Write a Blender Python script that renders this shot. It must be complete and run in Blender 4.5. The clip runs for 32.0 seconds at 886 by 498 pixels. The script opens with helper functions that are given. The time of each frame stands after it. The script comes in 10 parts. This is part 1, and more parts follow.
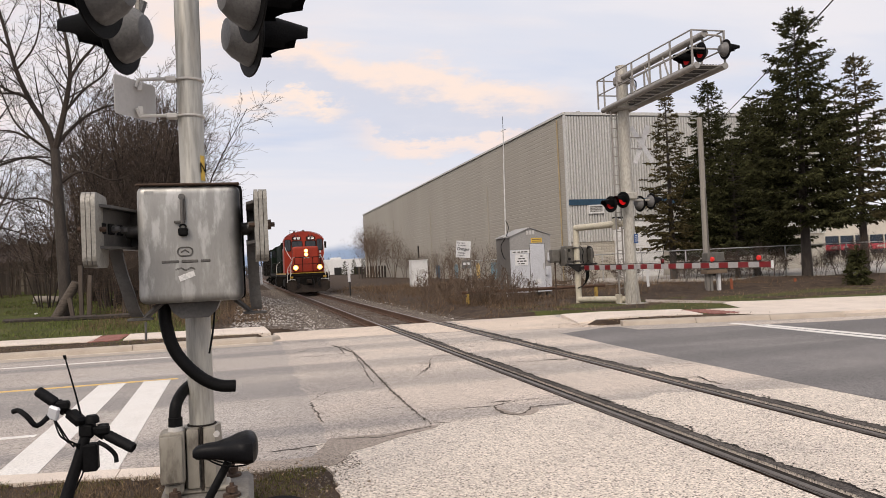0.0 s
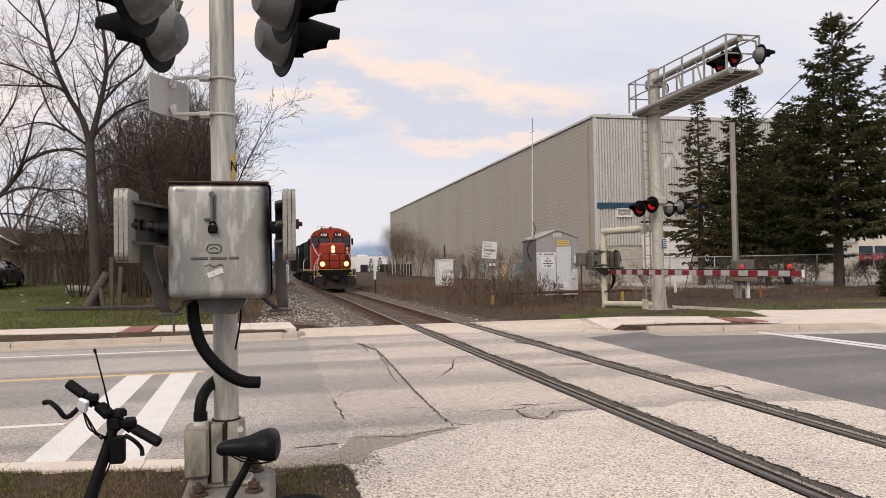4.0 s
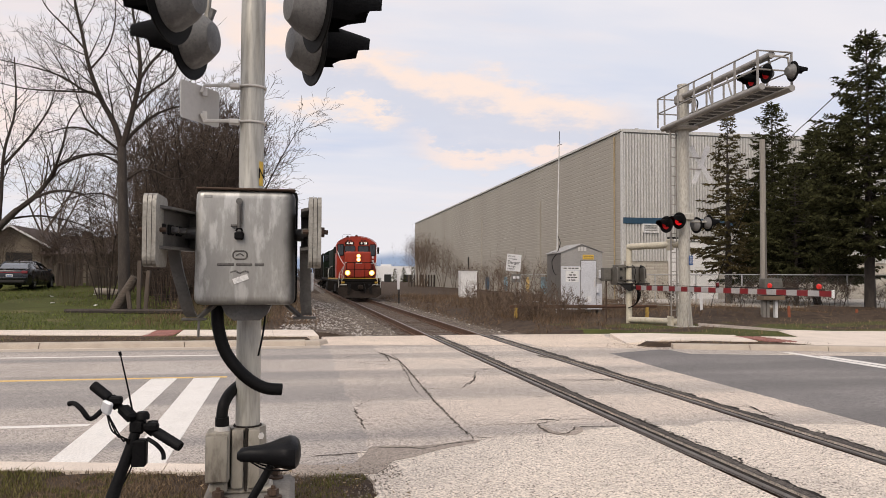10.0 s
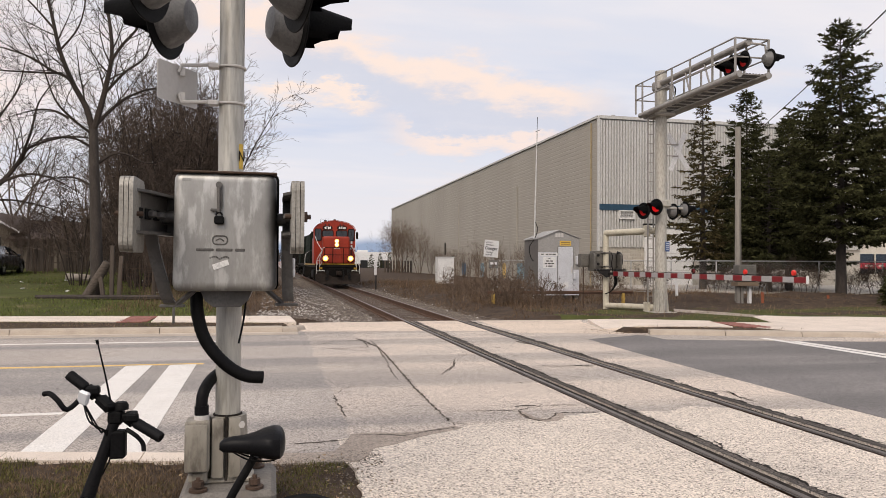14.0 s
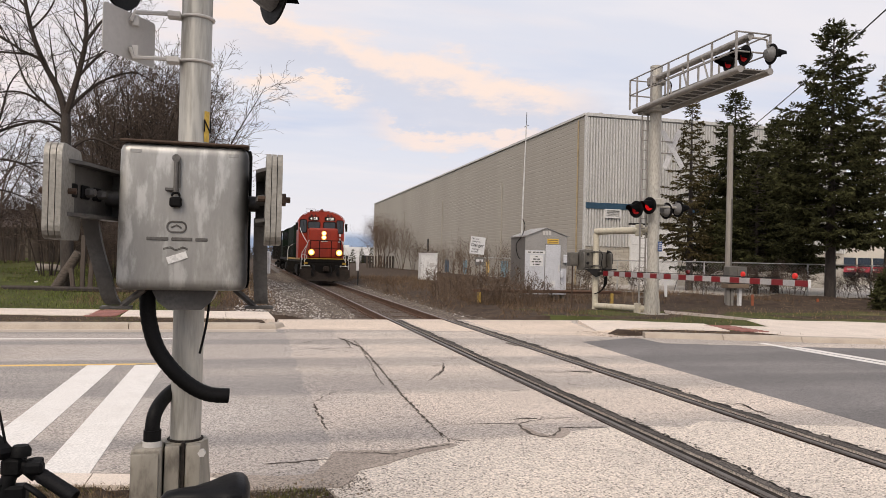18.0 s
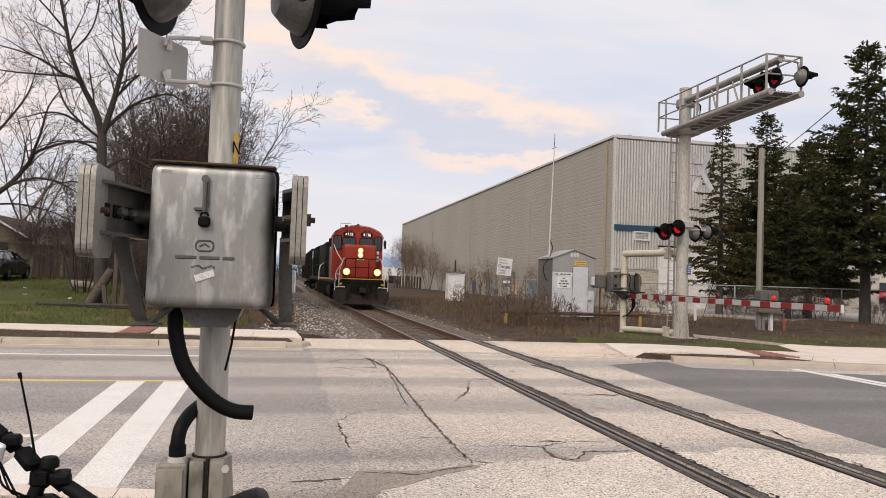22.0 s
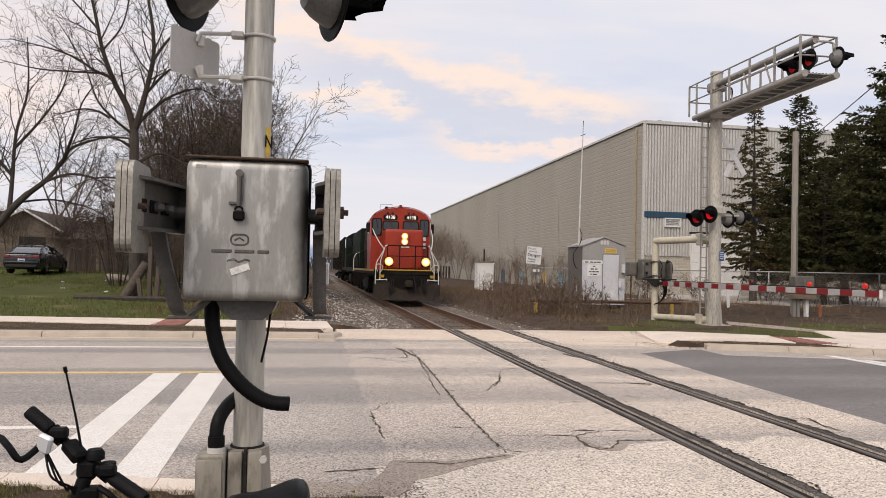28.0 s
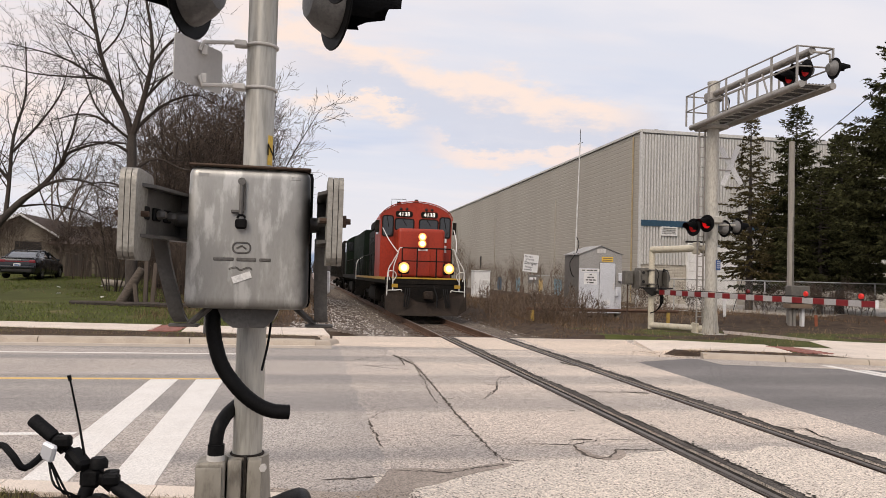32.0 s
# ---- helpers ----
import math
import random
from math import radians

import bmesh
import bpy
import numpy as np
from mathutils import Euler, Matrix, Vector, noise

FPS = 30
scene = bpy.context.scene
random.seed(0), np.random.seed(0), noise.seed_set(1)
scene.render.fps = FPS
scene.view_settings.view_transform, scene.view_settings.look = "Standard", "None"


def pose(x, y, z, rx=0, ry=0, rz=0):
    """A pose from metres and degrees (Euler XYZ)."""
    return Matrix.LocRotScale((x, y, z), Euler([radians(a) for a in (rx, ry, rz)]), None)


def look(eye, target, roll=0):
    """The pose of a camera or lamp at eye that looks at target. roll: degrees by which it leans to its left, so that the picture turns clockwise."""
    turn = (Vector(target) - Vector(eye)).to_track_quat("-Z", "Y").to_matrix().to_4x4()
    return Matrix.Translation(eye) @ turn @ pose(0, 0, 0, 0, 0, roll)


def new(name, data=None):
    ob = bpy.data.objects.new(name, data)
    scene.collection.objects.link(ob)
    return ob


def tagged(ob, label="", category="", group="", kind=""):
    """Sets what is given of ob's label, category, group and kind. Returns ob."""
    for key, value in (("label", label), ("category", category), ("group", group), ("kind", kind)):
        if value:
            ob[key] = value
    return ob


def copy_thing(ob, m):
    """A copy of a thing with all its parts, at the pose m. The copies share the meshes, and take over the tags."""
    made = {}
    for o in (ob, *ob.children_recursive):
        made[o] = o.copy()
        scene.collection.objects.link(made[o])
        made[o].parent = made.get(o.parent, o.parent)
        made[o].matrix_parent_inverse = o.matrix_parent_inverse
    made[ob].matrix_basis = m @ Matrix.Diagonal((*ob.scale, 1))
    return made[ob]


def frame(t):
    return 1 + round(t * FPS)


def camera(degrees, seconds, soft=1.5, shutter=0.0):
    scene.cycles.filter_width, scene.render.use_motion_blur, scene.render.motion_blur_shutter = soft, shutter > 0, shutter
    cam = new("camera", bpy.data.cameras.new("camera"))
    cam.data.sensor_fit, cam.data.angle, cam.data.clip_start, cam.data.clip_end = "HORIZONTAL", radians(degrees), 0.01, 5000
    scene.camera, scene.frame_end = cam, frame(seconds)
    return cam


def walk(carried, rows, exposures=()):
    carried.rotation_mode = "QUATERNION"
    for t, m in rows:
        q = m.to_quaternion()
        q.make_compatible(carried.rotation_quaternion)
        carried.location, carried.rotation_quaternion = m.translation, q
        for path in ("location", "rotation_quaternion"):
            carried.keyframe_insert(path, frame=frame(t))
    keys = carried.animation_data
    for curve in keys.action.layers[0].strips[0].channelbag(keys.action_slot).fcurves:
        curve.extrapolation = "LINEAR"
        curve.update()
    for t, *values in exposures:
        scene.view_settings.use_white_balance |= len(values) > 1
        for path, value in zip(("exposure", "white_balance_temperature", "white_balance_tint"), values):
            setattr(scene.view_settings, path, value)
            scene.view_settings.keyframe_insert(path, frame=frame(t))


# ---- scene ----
cam = camera(60.8, 32.0, 0.8)
PATH = [
    (0, (-3.550, -0.053, 1.565), (-3.042, 1.881, 1.609), -2.55),
    (0.5, (-3.549, -0.066, 1.568), (-3.032, 1.866, 1.614), -2.32),
    (1, (-3.544, -0.064, 1.570), (-3.032, 1.869, 1.618), -2.22),
    (1.5, (-3.536, -0.065, 1.570), (-3.039, 1.872, 1.622), -2.35),
    (2, (-3.538, -0.058, 1.577), (-3.055, 1.882, 1.631), -2.27),
    (2.5, (-3.539, -0.067, 1.582), (-3.065, 1.875, 1.638), -1.78),
    (4.5, (-3.552, -0.058, 1.587), (-3.132, 1.897, 1.625), -0.87),
    (5, (-3.553, -0.047, 1.585), (-3.162, 1.914, 1.618), -0.74),
    (5.5, (-3.556, -0.046, 1.588), (-3.179, 1.917, 1.622), -0.65),
    (6, (-3.559, -0.038, 1.591), (-3.185, 1.927, 1.626), -0.59),
    (6.5, (-3.556, -0.045, 1.593), (-3.185, 1.920, 1.627), -0.46),
    (7, (-3.553, -0.051, 1.590), (-3.189, 1.915, 1.627), -0.33),
    (7.5, (-3.561, -0.062, 1.589), (-3.201, 1.905, 1.633), -0.17),
    (8, (-3.563, -0.061, 1.590), (-3.204, 1.906, 1.642), 0.04),
    (8.5, (-3.565, -0.071, 1.591), (-3.205, 1.896, 1.649), 0.18),
    (9, (-3.560, -0.058, 1.592), (-3.195, 1.907, 1.656), 0.19),
    (9.5, (-3.553, -0.055, 1.591), (-3.181, 1.909, 1.662), 0.19),
    (10, (-3.550, -0.049, 1.587), (-3.172, 1.913, 1.662), 0.29),
    (10.5, (-3.554, -0.049, 1.587), (-3.171, 1.912, 1.659), 0.28),
    (11, (-3.559, -0.048, 1.585), (-3.164, 1.912, 1.653), 0.21),
    (11.5, (-3.554, -0.022, 1.585), (-3.147, 1.935, 1.653), 0.10),
    (12, (-3.549, -0.019, 1.582), (-3.133, 1.936, 1.652), 0.05),
    (12.5, (-3.543, -0.015, 1.583), (-3.121, 1.939, 1.651), 0.05),
    (13, (-3.552, -0.015, 1.581), (-3.127, 1.938, 1.644), 0.08),
    (13.5, (-3.558, -0.014, 1.583), (-3.130, 1.938, 1.637), 0.24),
    (14, (-3.587, 0.037, 1.587), (-3.147, 1.988, 1.625), 0.37),
    (14.5, (-3.624, 0.172, 1.583), (-3.170, 2.119, 1.608), 0.39),
    (16.5, (-3.574, 0.926, 1.593), (-3.050, 2.856, 1.622), 0.93),
    (17, (-3.549, 0.921, 1.588), (-3.011, 2.848, 1.615), 1.18),
    (17.5, (-3.545, 0.882, 1.589), (-3.024, 2.813, 1.615), 1.26),
    (18, (-3.536, 0.856, 1.589), (-3.049, 2.795, 1.618), 1.36),
    (18.5, (-3.534, 0.843, 1.585), (-3.070, 2.788, 1.618), 1.55),
    (19, (-3.538, 0.844, 1.588), (-3.078, 2.789, 1.624), 1.60),
    (19.5, (-3.543, 0.833, 1.590), (-3.076, 2.778, 1.633), 1.65),
    (20, (-3.537, 0.816, 1.585), (-3.071, 2.761, 1.639), 1.68),
    (20.5, (-3.531, 0.829, 1.588), (-3.078, 2.776, 1.655), 1.74),
    (21, (-3.524, 0.830, 1.587), (-3.089, 2.781, 1.666), 1.78),
    (21.5, (-3.521, 0.822, 1.589), (-3.098, 2.775, 1.674), 1.88),
    (22, (-3.519, 0.816, 1.589), (-3.105, 2.771, 1.671), 1.94),
    (22.5, (-3.521, 0.823, 1.592), (-3.124, 2.782, 1.669), 2.02),
    (23, (-3.522, 0.825, 1.592), (-3.148, 2.788, 1.665), 1.92),
    (23.5, (-3.525, 0.833, 1.592), (-3.167, 2.799, 1.665), 1.79),
    (24, (-3.524, 0.827, 1.594), (-3.167, 2.793, 1.666), 1.48),
    (24.5, (-3.528, 0.827, 1.595), (-3.166, 2.792, 1.667), 1.35),
    (25, (-3.532, 0.825, 1.593), (-3.167, 2.790, 1.666), 1.24),
    (25.5, (-3.531, 0.827, 1.593), (-3.164, 2.791, 1.665), 1.18),
    (27.5, (-3.542, 0.825, 1.597), (-3.194, 2.793, 1.654), 1.26),
    (28, (-3.539, 0.823, 1.595), (-3.198, 2.793, 1.647), 1.27),
    (28.5, (-3.542, 0.826, 1.600), (-3.206, 2.797, 1.648), 1.41),
    (29, (-3.541, 0.820, 1.597), (-3.207, 2.791, 1.646), 1.47),
    (29.5, (-3.548, 0.820, 1.596), (-3.213, 2.791, 1.647), 1.47),
    (30, (-3.550, 0.828, 1.603), (-3.215, 2.799, 1.656), 1.54),
    (30.5, (-3.552, 0.818, 1.605), (-3.216, 2.788, 1.660), 1.50),
    (31, (-3.554, 0.813, 1.606), (-3.217, 2.784, 1.663), 1.48),
    (31.5, (-3.558, 0.811, 1.608), (-3.217, 2.781, 1.668), 1.52),
    (32, (-3.566, 0.816, 1.605), (-3.216, 2.784, 1.676), 1.62),
]
walk(cam, [(t, look(eye, target, roll)) for t, eye, target, roll in PATH], [(0, -0.05, 6900, 13), (32, -0.05, 6900, 13)])

# ---- sky and light ----
SUN_EL, SUN_AZ = radians(42), radians(215)
scene.view_settings.exposure = 0.0
world = bpy.data.worlds.new("sky")
scene.world = world
world.use_nodes = True


def build_sky(w):
    nt = w.node_tree
    nd, ln = nt.nodes, nt.links
    nd.clear()
    out = nd.new("ShaderNodeOutputWorld")
    bg = nd.new("ShaderNodeBackground")
    sky = nd.new("ShaderNodeTexSky")
    sky.sky_type, sky.sun_disc = "NISHITA", False
    sky.sun_elevation, sky.sun_rotation = SUN_EL, SUN_AZ
    sky.air_density, sky.dust_density = 1.0, 2.0
    dim = nd.new("ShaderNodeVectorMath"); dim.operation = "SCALE"; dim.inputs[3].default_value = 0.12
    ln.new(sky.outputs[0], dim.inputs[0])
    co = nd.new("ShaderNodeTexCoord")
    sep = nd.new("ShaderNodeSeparateXYZ"); ln.new(co.outputs["Generated"], sep.inputs[0])
    # flat cloud deck seen from below: direction divided by its height
    hz = nd.new("ShaderNodeMath"); hz.operation = "MAXIMUM"; hz.inputs[1].default_value = 0.0
    ln.new(sep.outputs[2], hz.inputs[0])
    up = nd.new("ShaderNodeMath"); up.operation = "ADD"; up.inputs[1].default_value = 0.12
    ln.new(hz.outputs[0], up.inputs[0])
    px = nd.new("ShaderNodeMath"); px.operation = "DIVIDE"; ln.new(sep.outputs[0], px.inputs[0]); ln.new(up.outputs[0], px.inputs[1])
    py = nd.new("ShaderNodeMath"); py.operation = "DIVIDE"; ln.new(sep.outputs[1], py.inputs[0]); ln.new(up.outputs[0], py.inputs[1])
    comb = nd.new("ShaderNodeCombineXYZ"); ln.new(px.outputs[0], comb.inputs[0]); ln.new(py.outputs[0], comb.inputs[1])
    mp = nd.new("ShaderNodeMapping"); mp.inputs["Rotation"].default_value[2] = radians(24); mp.inputs["Scale"].default_value = (0.55, 1.35, 1)
    mp.inputs["Location"].default_value = (0.35, 0.2, 0)
    ln.new(comb.outputs[0], mp.inputs[0])

    def noise_fac(scale, detail, rough, lo, hi, seed):
        n = nd.new("ShaderNodeTexNoise"); n.noise_dimensions = "4D"
        n.inputs["W"].default_value, n.inputs["Scale"].default_value = seed, scale
        n.inputs["Detail"].default_value, n.inputs["Roughness"].default_value = detail, rough
        ln.new(mp.outputs[0], n.inputs["Vector"])
        r = nd.new("ShaderNodeMapRange"); r.interpolation_type = "SMOOTHSTEP"
        r.inputs["From Min"].default_value, r.inputs["From Max"].default_value = lo, hi
        ln.new(n.outputs["Fac"], r.inputs["Value"])
        return r.outputs[0]

    def mix(fac, a, b):
        m = nd.new("ShaderNodeMix"); m.data_type = "RGBA"
        if isinstance(fac, float):
            m.inputs[0].default_value = fac
        else:
            ln.new(fac, m.inputs[0])
        for k, v in ((6, a), (7, b)):
            if isinstance(v, tuple):
                m.inputs[k].default_value = (*v, 1)
            else:
                ln.new(v, m.inputs[k])
        return m.outputs[2]

    # azimuth and height of the direction, in degrees
    az = nd.new("ShaderNodeMath"); az.operation = "ARCTAN2"; ln.new(sep.outputs[0], az.inputs[0]); ln.new(sep.outputs[1], az.inputs[1])
    azd = nd.new("ShaderNodeMath"); azd.operation = "MULTIPLY"; azd.inputs[1].default_value = 57.2958; ln.new(az.outputs[0], azd.inputs[0])
    el = nd.new("ShaderNodeMath"); el.operation = "ARCSINE"; ln.new(sep.outputs[2], el.inputs[0])
    eld = nd.new("ShaderNodeMath"); eld.operation = "MULTIPLY"; eld.inputs[1].default_value = 57.2958; ln.new(el.outputs[0], eld.inputs[0])

    def math2(op, a, b):
        m = nd.new("ShaderNodeMath"); m.operation = op
        for k, v in ((0, a), (1, b)):
            if isinstance(v, (int, float)):
                m.inputs[k].default_value = v
            else:
                ln.new(v, m.inputs[k])
        return m.outputs[0]

    def fade(v, lo, hi):
        r = nd.new("ShaderNodeMapRange"); r.interpolation_type = "SMOOTHSTEP"
        r.inputs["From Min"].default_value, r.inputs["From Max"].default_value = lo, hi
        ln.new(v, r.inputs["Value"])
        return r.outputs[0]

    wob = nd.new("ShaderNodeTexNoise"); wob.inputs["Scale"].default_value = 7.5; wob.inputs["Detail"].default_value = 9; wob.inputs["Roughness"].default_value = 0.62
    mpw = nd.new("ShaderNodeMapping"); mpw.inputs["Scale"].default_value = (1, 1, 2.6)
    ln.new(co.outputs["Generated"], mpw.inputs[0]); ln.new(mpw.outputs[0], wob.inputs["Vector"])
    ruffle = math2("MULTIPLY", math2("SUBTRACT", wob.outputs["Fac"], 0.5), 9.0)

    def bank_of_cloud(at, slope, up, down, a0, a1, soft):
        """A long cloud: height at azimuth 0, slope, extent above and below, azimuth range."""
        mid = math2("ADD", math2("MULTIPLY", azd.outputs[0], slope), at)
        off = math2("ADD", math2("SUBTRACT", eld.outputs[0], mid), ruffle)
        f = math2("MULTIPLY", fade(off, -down * 1.3, 0.25 * up), fade(off, up * 1.0, 0.3 * up))
        return math2("MULTIPLY", f, math2("MULTIPLY", fade(azd.outputs[0], a0, a0 + soft), fade(azd.outputs[0], a1, a1 - soft)))

    veil = mix(0.93, dim.outputs[0], (0.775, 0.83, 0.955))
    grey = mix(noise_fac(1.3, 7, 0.55, 0.42, 0.66, 3.1), veil, (0.85, 0.868, 0.945))
    blue = mix(noise_fac(0.8, 6, 0.5, 0.50, 0.70, 9.4), grey, (0.56, 0.675, 0.90))
    shade = mix(math2("MULTIPLY", bank_of_cloud(14.0, -0.20, 4.0, 3.0, -6, 40, 8), 0.8), blue, (0.66, 0.715, 0.85))
    warm = mix(math2("MULTIPLY", noise_fac(1.0, 8, 0.55, 0.50, 0.68, 5.7), 0.55), shade, (0.98, 0.845, 0.80))
    for at, slope, up, down, a0, a1, soft, tone in ((16.2, -0.215, 2.6, 1.1, -9, 27, 6, (1.0, 0.86, 0.79)), (11.6, 0.0, 1.0, 0.8, -3, 9, 3, (1.0, 0.87, 0.80)), (11.0, -0.12, 1.2, 0.9, 7, 24, 5, (0.97, 0.85, 0.81)),
                                                    (19.0, -0.10, 3.0, 1.5, -40, 0, 8, (1.0, 0.88, 0.83)), (10.0, 0.05, 4.0, 2.0, -60, -12, 8, (0.98, 0.88, 0.86))):
        warm = mix(math2("MULTIPLY", bank_of_cloud(at, slope, up, down, a0, a1, soft), 0.97), warm, tone)
    # pale band low over the horizon, with a slate bank of distant cloud in it
    low = nd.new("ShaderNodeMapRange"); low.interpolation_type = "SMOOTHSTEP"
    low.inputs["From Min"].default_value, low.inputs["From Max"].default_value = 0.15, 0.04
    ln.new(sep.outputs[2], low.inputs["Value"])
    pale = mix(low.outputs[0], warm, (0.83, 0.855, 0.93))
    n = nd.new("ShaderNodeTexNoise"); n.inputs["Scale"].default_value = 7; n.inputs["Detail"].default_value = 6
    ln.new(co.outputs["Generated"], n.inputs["Vector"])
    edge = nd.new("ShaderNodeMath"); edge.operation = "MULTIPLY_ADD"; edge.inputs[1].default_value = 0.035; edge.inputs[2].default_value = 0.012
    ln.new(n.outputs["Fac"], edge.inputs[0])
    under = nd.new("ShaderNodeMath"); under.operation = "SUBTRACT"; ln.new(edge.outputs[0], under.inputs[0]); ln.new(sep.outputs[2], under.inputs[1])
    bank = nd.new("ShaderNodeMapRange"); bank.interpolation_type = "SMOOTHSTEP"
    bank.inputs["From Min"].default_value, bank.inputs["From Max"].default_value = -0.004, 0.008
    ln.new(under.outputs[0], bank.inputs["Value"])
    final = mix(bank.outputs[0], pale, (0.33, 0.43, 0.61))
    ln.new(final, bg.inputs[0])
    bg.inputs[1].default_value = 1.0
    ln.new(bg.outputs[0], out.inputs[0])


build_sky(world)
sun = new("sun", bpy.data.lights.new("sun", "SUN"))
sun.data.energy, sun.data.angle, sun.data.color = 2.6, radians(35), (1.0, 0.92, 0.82)
sun.matrix_world = look((0, 0, 30), (30 * math.cos(SUN_EL) * -math.sin(SUN_AZ), 30 * math.cos(SUN_EL) * -math.cos(SUN_AZ), 30 - 30 * math.sin(SUN_EL)))

# ---- mesh tools ----
def mesh_of(name, bm, smooth=False):
    me = bpy.data.meshes.new(name)
    bmesh.ops.recalc_face_normals(bm, faces=bm.faces)
    bm.to_mesh(me)
    bm.free()
    if smooth:
        for p in me.polygons:
            p.use_smooth = True
        me.set_sharp_from_angle(angle=radians(35))
    return me


def part(name, bm, material, parent=None, label="", smooth=False):
    """One mesh object under a thing or a part."""
    me = bm if isinstance(bm, bpy.types.Mesh) else mesh_of(name, bm, smooth)
    if material is not None and not me.materials:
        me.materials.append(material)
    ob = new(name, me)
    ob.parent = parent
    if label:
        tagged(ob, label)
    return ob


def thing(name, m, label, category, group="", kind=""):
    ob = new(name)
    ob.empty_display_size = 0.1
    ob.matrix_world = m if isinstance(m, Matrix) else pose(*m)
    return tagged(ob, label, category, group, kind)


def B():
    return bmesh.new()


def xform(bm, verts, m):
    for v in verts:
        v.co = m @ v.co


def box(bm, c, s, bev=0.0, m=None, seg=1):
    """A box with centre c and size s; bev rounds its edges."""
    r = bmesh.ops.create_cube(bm, size=1.0)
    vs = r["verts"]
    for v in vs:
        v.co = Vector((v.co.x * s[0], v.co.y * s[1], v.co.z * s[2]))
    if bev:
        es = list({e for v in vs for e in v.link_edges})
        q = bmesh.ops.bevel(bm, geom=es, offset=bev, segments=seg, affect="EDGES", profile=0.6)
        vs = list({v for f in q["faces"] for v in f.verts} | {v for v in vs if v.is_valid})
    t = Matrix.Translation(c)
    xform(bm, vs, (m @ t) if m else t)
    return vs


def tube(bm, pts, r, seg=10, caps=True):
    """A pipe through the points; r is one radius or one for each point."""
    pts = [Vector(p) for p in pts]
    rs = r if isinstance(r, (list, tuple)) else [r] * len(pts)
    rings, side = [], None
    for i, p in enumerate(pts):
        a, b = pts[max(i - 1, 0)], pts[min(i + 1, len(pts) - 1)]
        d = (b - a).normalized()
        if side is None:
            side = d.orthogonal().normalized()
        else:
            side = (side - d * side.dot(d)).normalized()
        up = d.cross(side)
        rings.append([bm.verts.new(p + rs[i] * (math.cos(k * math.tau / seg) * side + math.sin(k * math.tau / seg) * up)) for k in range(seg)])
    for a, b in zip(rings, rings[1:]):
        for k in range(seg):
            bm.faces.new((a[k], a[(k + 1) % seg], b[(k + 1) % seg], b[k]))
    if caps:
        bm.faces.new(rings[0][::-1])
        bm.faces.new(rings[-1])
    return [v for g in rings for v in g]


def arc(c, r, a0, a1, n, ax="xz"):
    """Points on an arc in a plane of the axes."""
    out = []
    for i in range(n + 1):
        a = radians(a0 + (a1 - a0) * i / n)
        p = list(c)
        p["xyz".index(ax[0])] += r * math.cos(a)
        p["xyz".index(ax[1])] += r * math.sin(a)
        out.append(tuple(p))
    return out


def smooth_path(pts, n=6):
    """A finer curve through the points."""
    pts = [Vector(p) for p in pts]
    out = []
    for i in range(len(pts) - 1):
        p0, p1, p2, p3 = pts[max(i - 1, 0)], pts[i], pts[i + 1], pts[min(i + 2, len(pts) - 1)]
        for k in range(n):
            t = k / n
            out.append(0.5 * (2 * p1 + (p2 - p0) * t + (2 * p0 - 5 * p1 + 4 * p2 - p3) * t * t + (3 * p1 - p0 - 3 * p2 + p3) * t ** 3))
    return out + [pts[-1]]


def prism(bm, outline, axis, a, b):
    """An outline of two coordinates, drawn out along an axis from a to b."""
    def at(u, v, w):
        return {"x": (w, u, v), "y": (u, w, v), "z": (u, v, w)}[axis]
    lo = [bm.verts.new(at(u, v, a)) for u, v in outline]
    hi = [bm.verts.new(at(u, v, b)) for u, v in outline]
    n = len(outline)
    bm.faces.new(lo[::-1])
    bm.faces.new(hi)
    for k in range(n):
        bm.faces.new((lo[k], lo[(k + 1) % n], hi[(k + 1) % n], hi[k]))
    return lo + hi


def rounded(w, h, r, n=4, cx=0.0, cy=0.0):
    """A rectangle with round corners."""
    out = []
    for sx, sy, a in ((1, 1, 0), (-1, 1, 90), (-1, -1, 180), (1, -1, 270)):
        for k in range(n + 1):
            t = radians(a + 90 * k / n)
            out.append((cx + sx * (w / 2 - r) + r * math.cos(t), cy + sy * (h / 2 - r) + r * math.sin(t)))
    return out


def lathe(bm, prof, seg=20, m=None):
    """A profile of (radius, height) turned round z."""
    rings = []
    for r, z in prof:
        rings.append([bm.verts.new((r * math.cos(k * math.tau / seg), r * math.sin(k * math.tau / seg), z)) for k in range(seg)])
    for a, b in zip(rings, rings[1:]):
        for k in range(seg):
            bm.faces.new((a[k], a[(k + 1) % seg], b[(k + 1) % seg], b[k]))
    bm.faces.new(rings[0][::-1])
    bm.faces.new(rings[-1])
    vs = [v for g in rings for v in g]
    if m:
        xform(bm, vs, m)
    return vs


def text_mesh(body, size, depth=0.002, align="CENTER", bold=0.0):
    """Letters of the built-in font as a mesh in the plane of x and y."""
    cu = bpy.data.curves.new("lettering", "FONT")
    cu.offset = bold
    cu.body, cu.size, cu.extrude, cu.align_x, cu.align_y = body, size, depth, align, "CENTER"
    ob = bpy.data.objects.new("lettering", cu)
    scene.collection.objects.link(ob)
    me = bpy.data.meshes.new_from_object(ob.evaluated_get(bpy.context.evaluated_depsgraph_get()))
    bpy.data.objects.remove(ob)
    return me


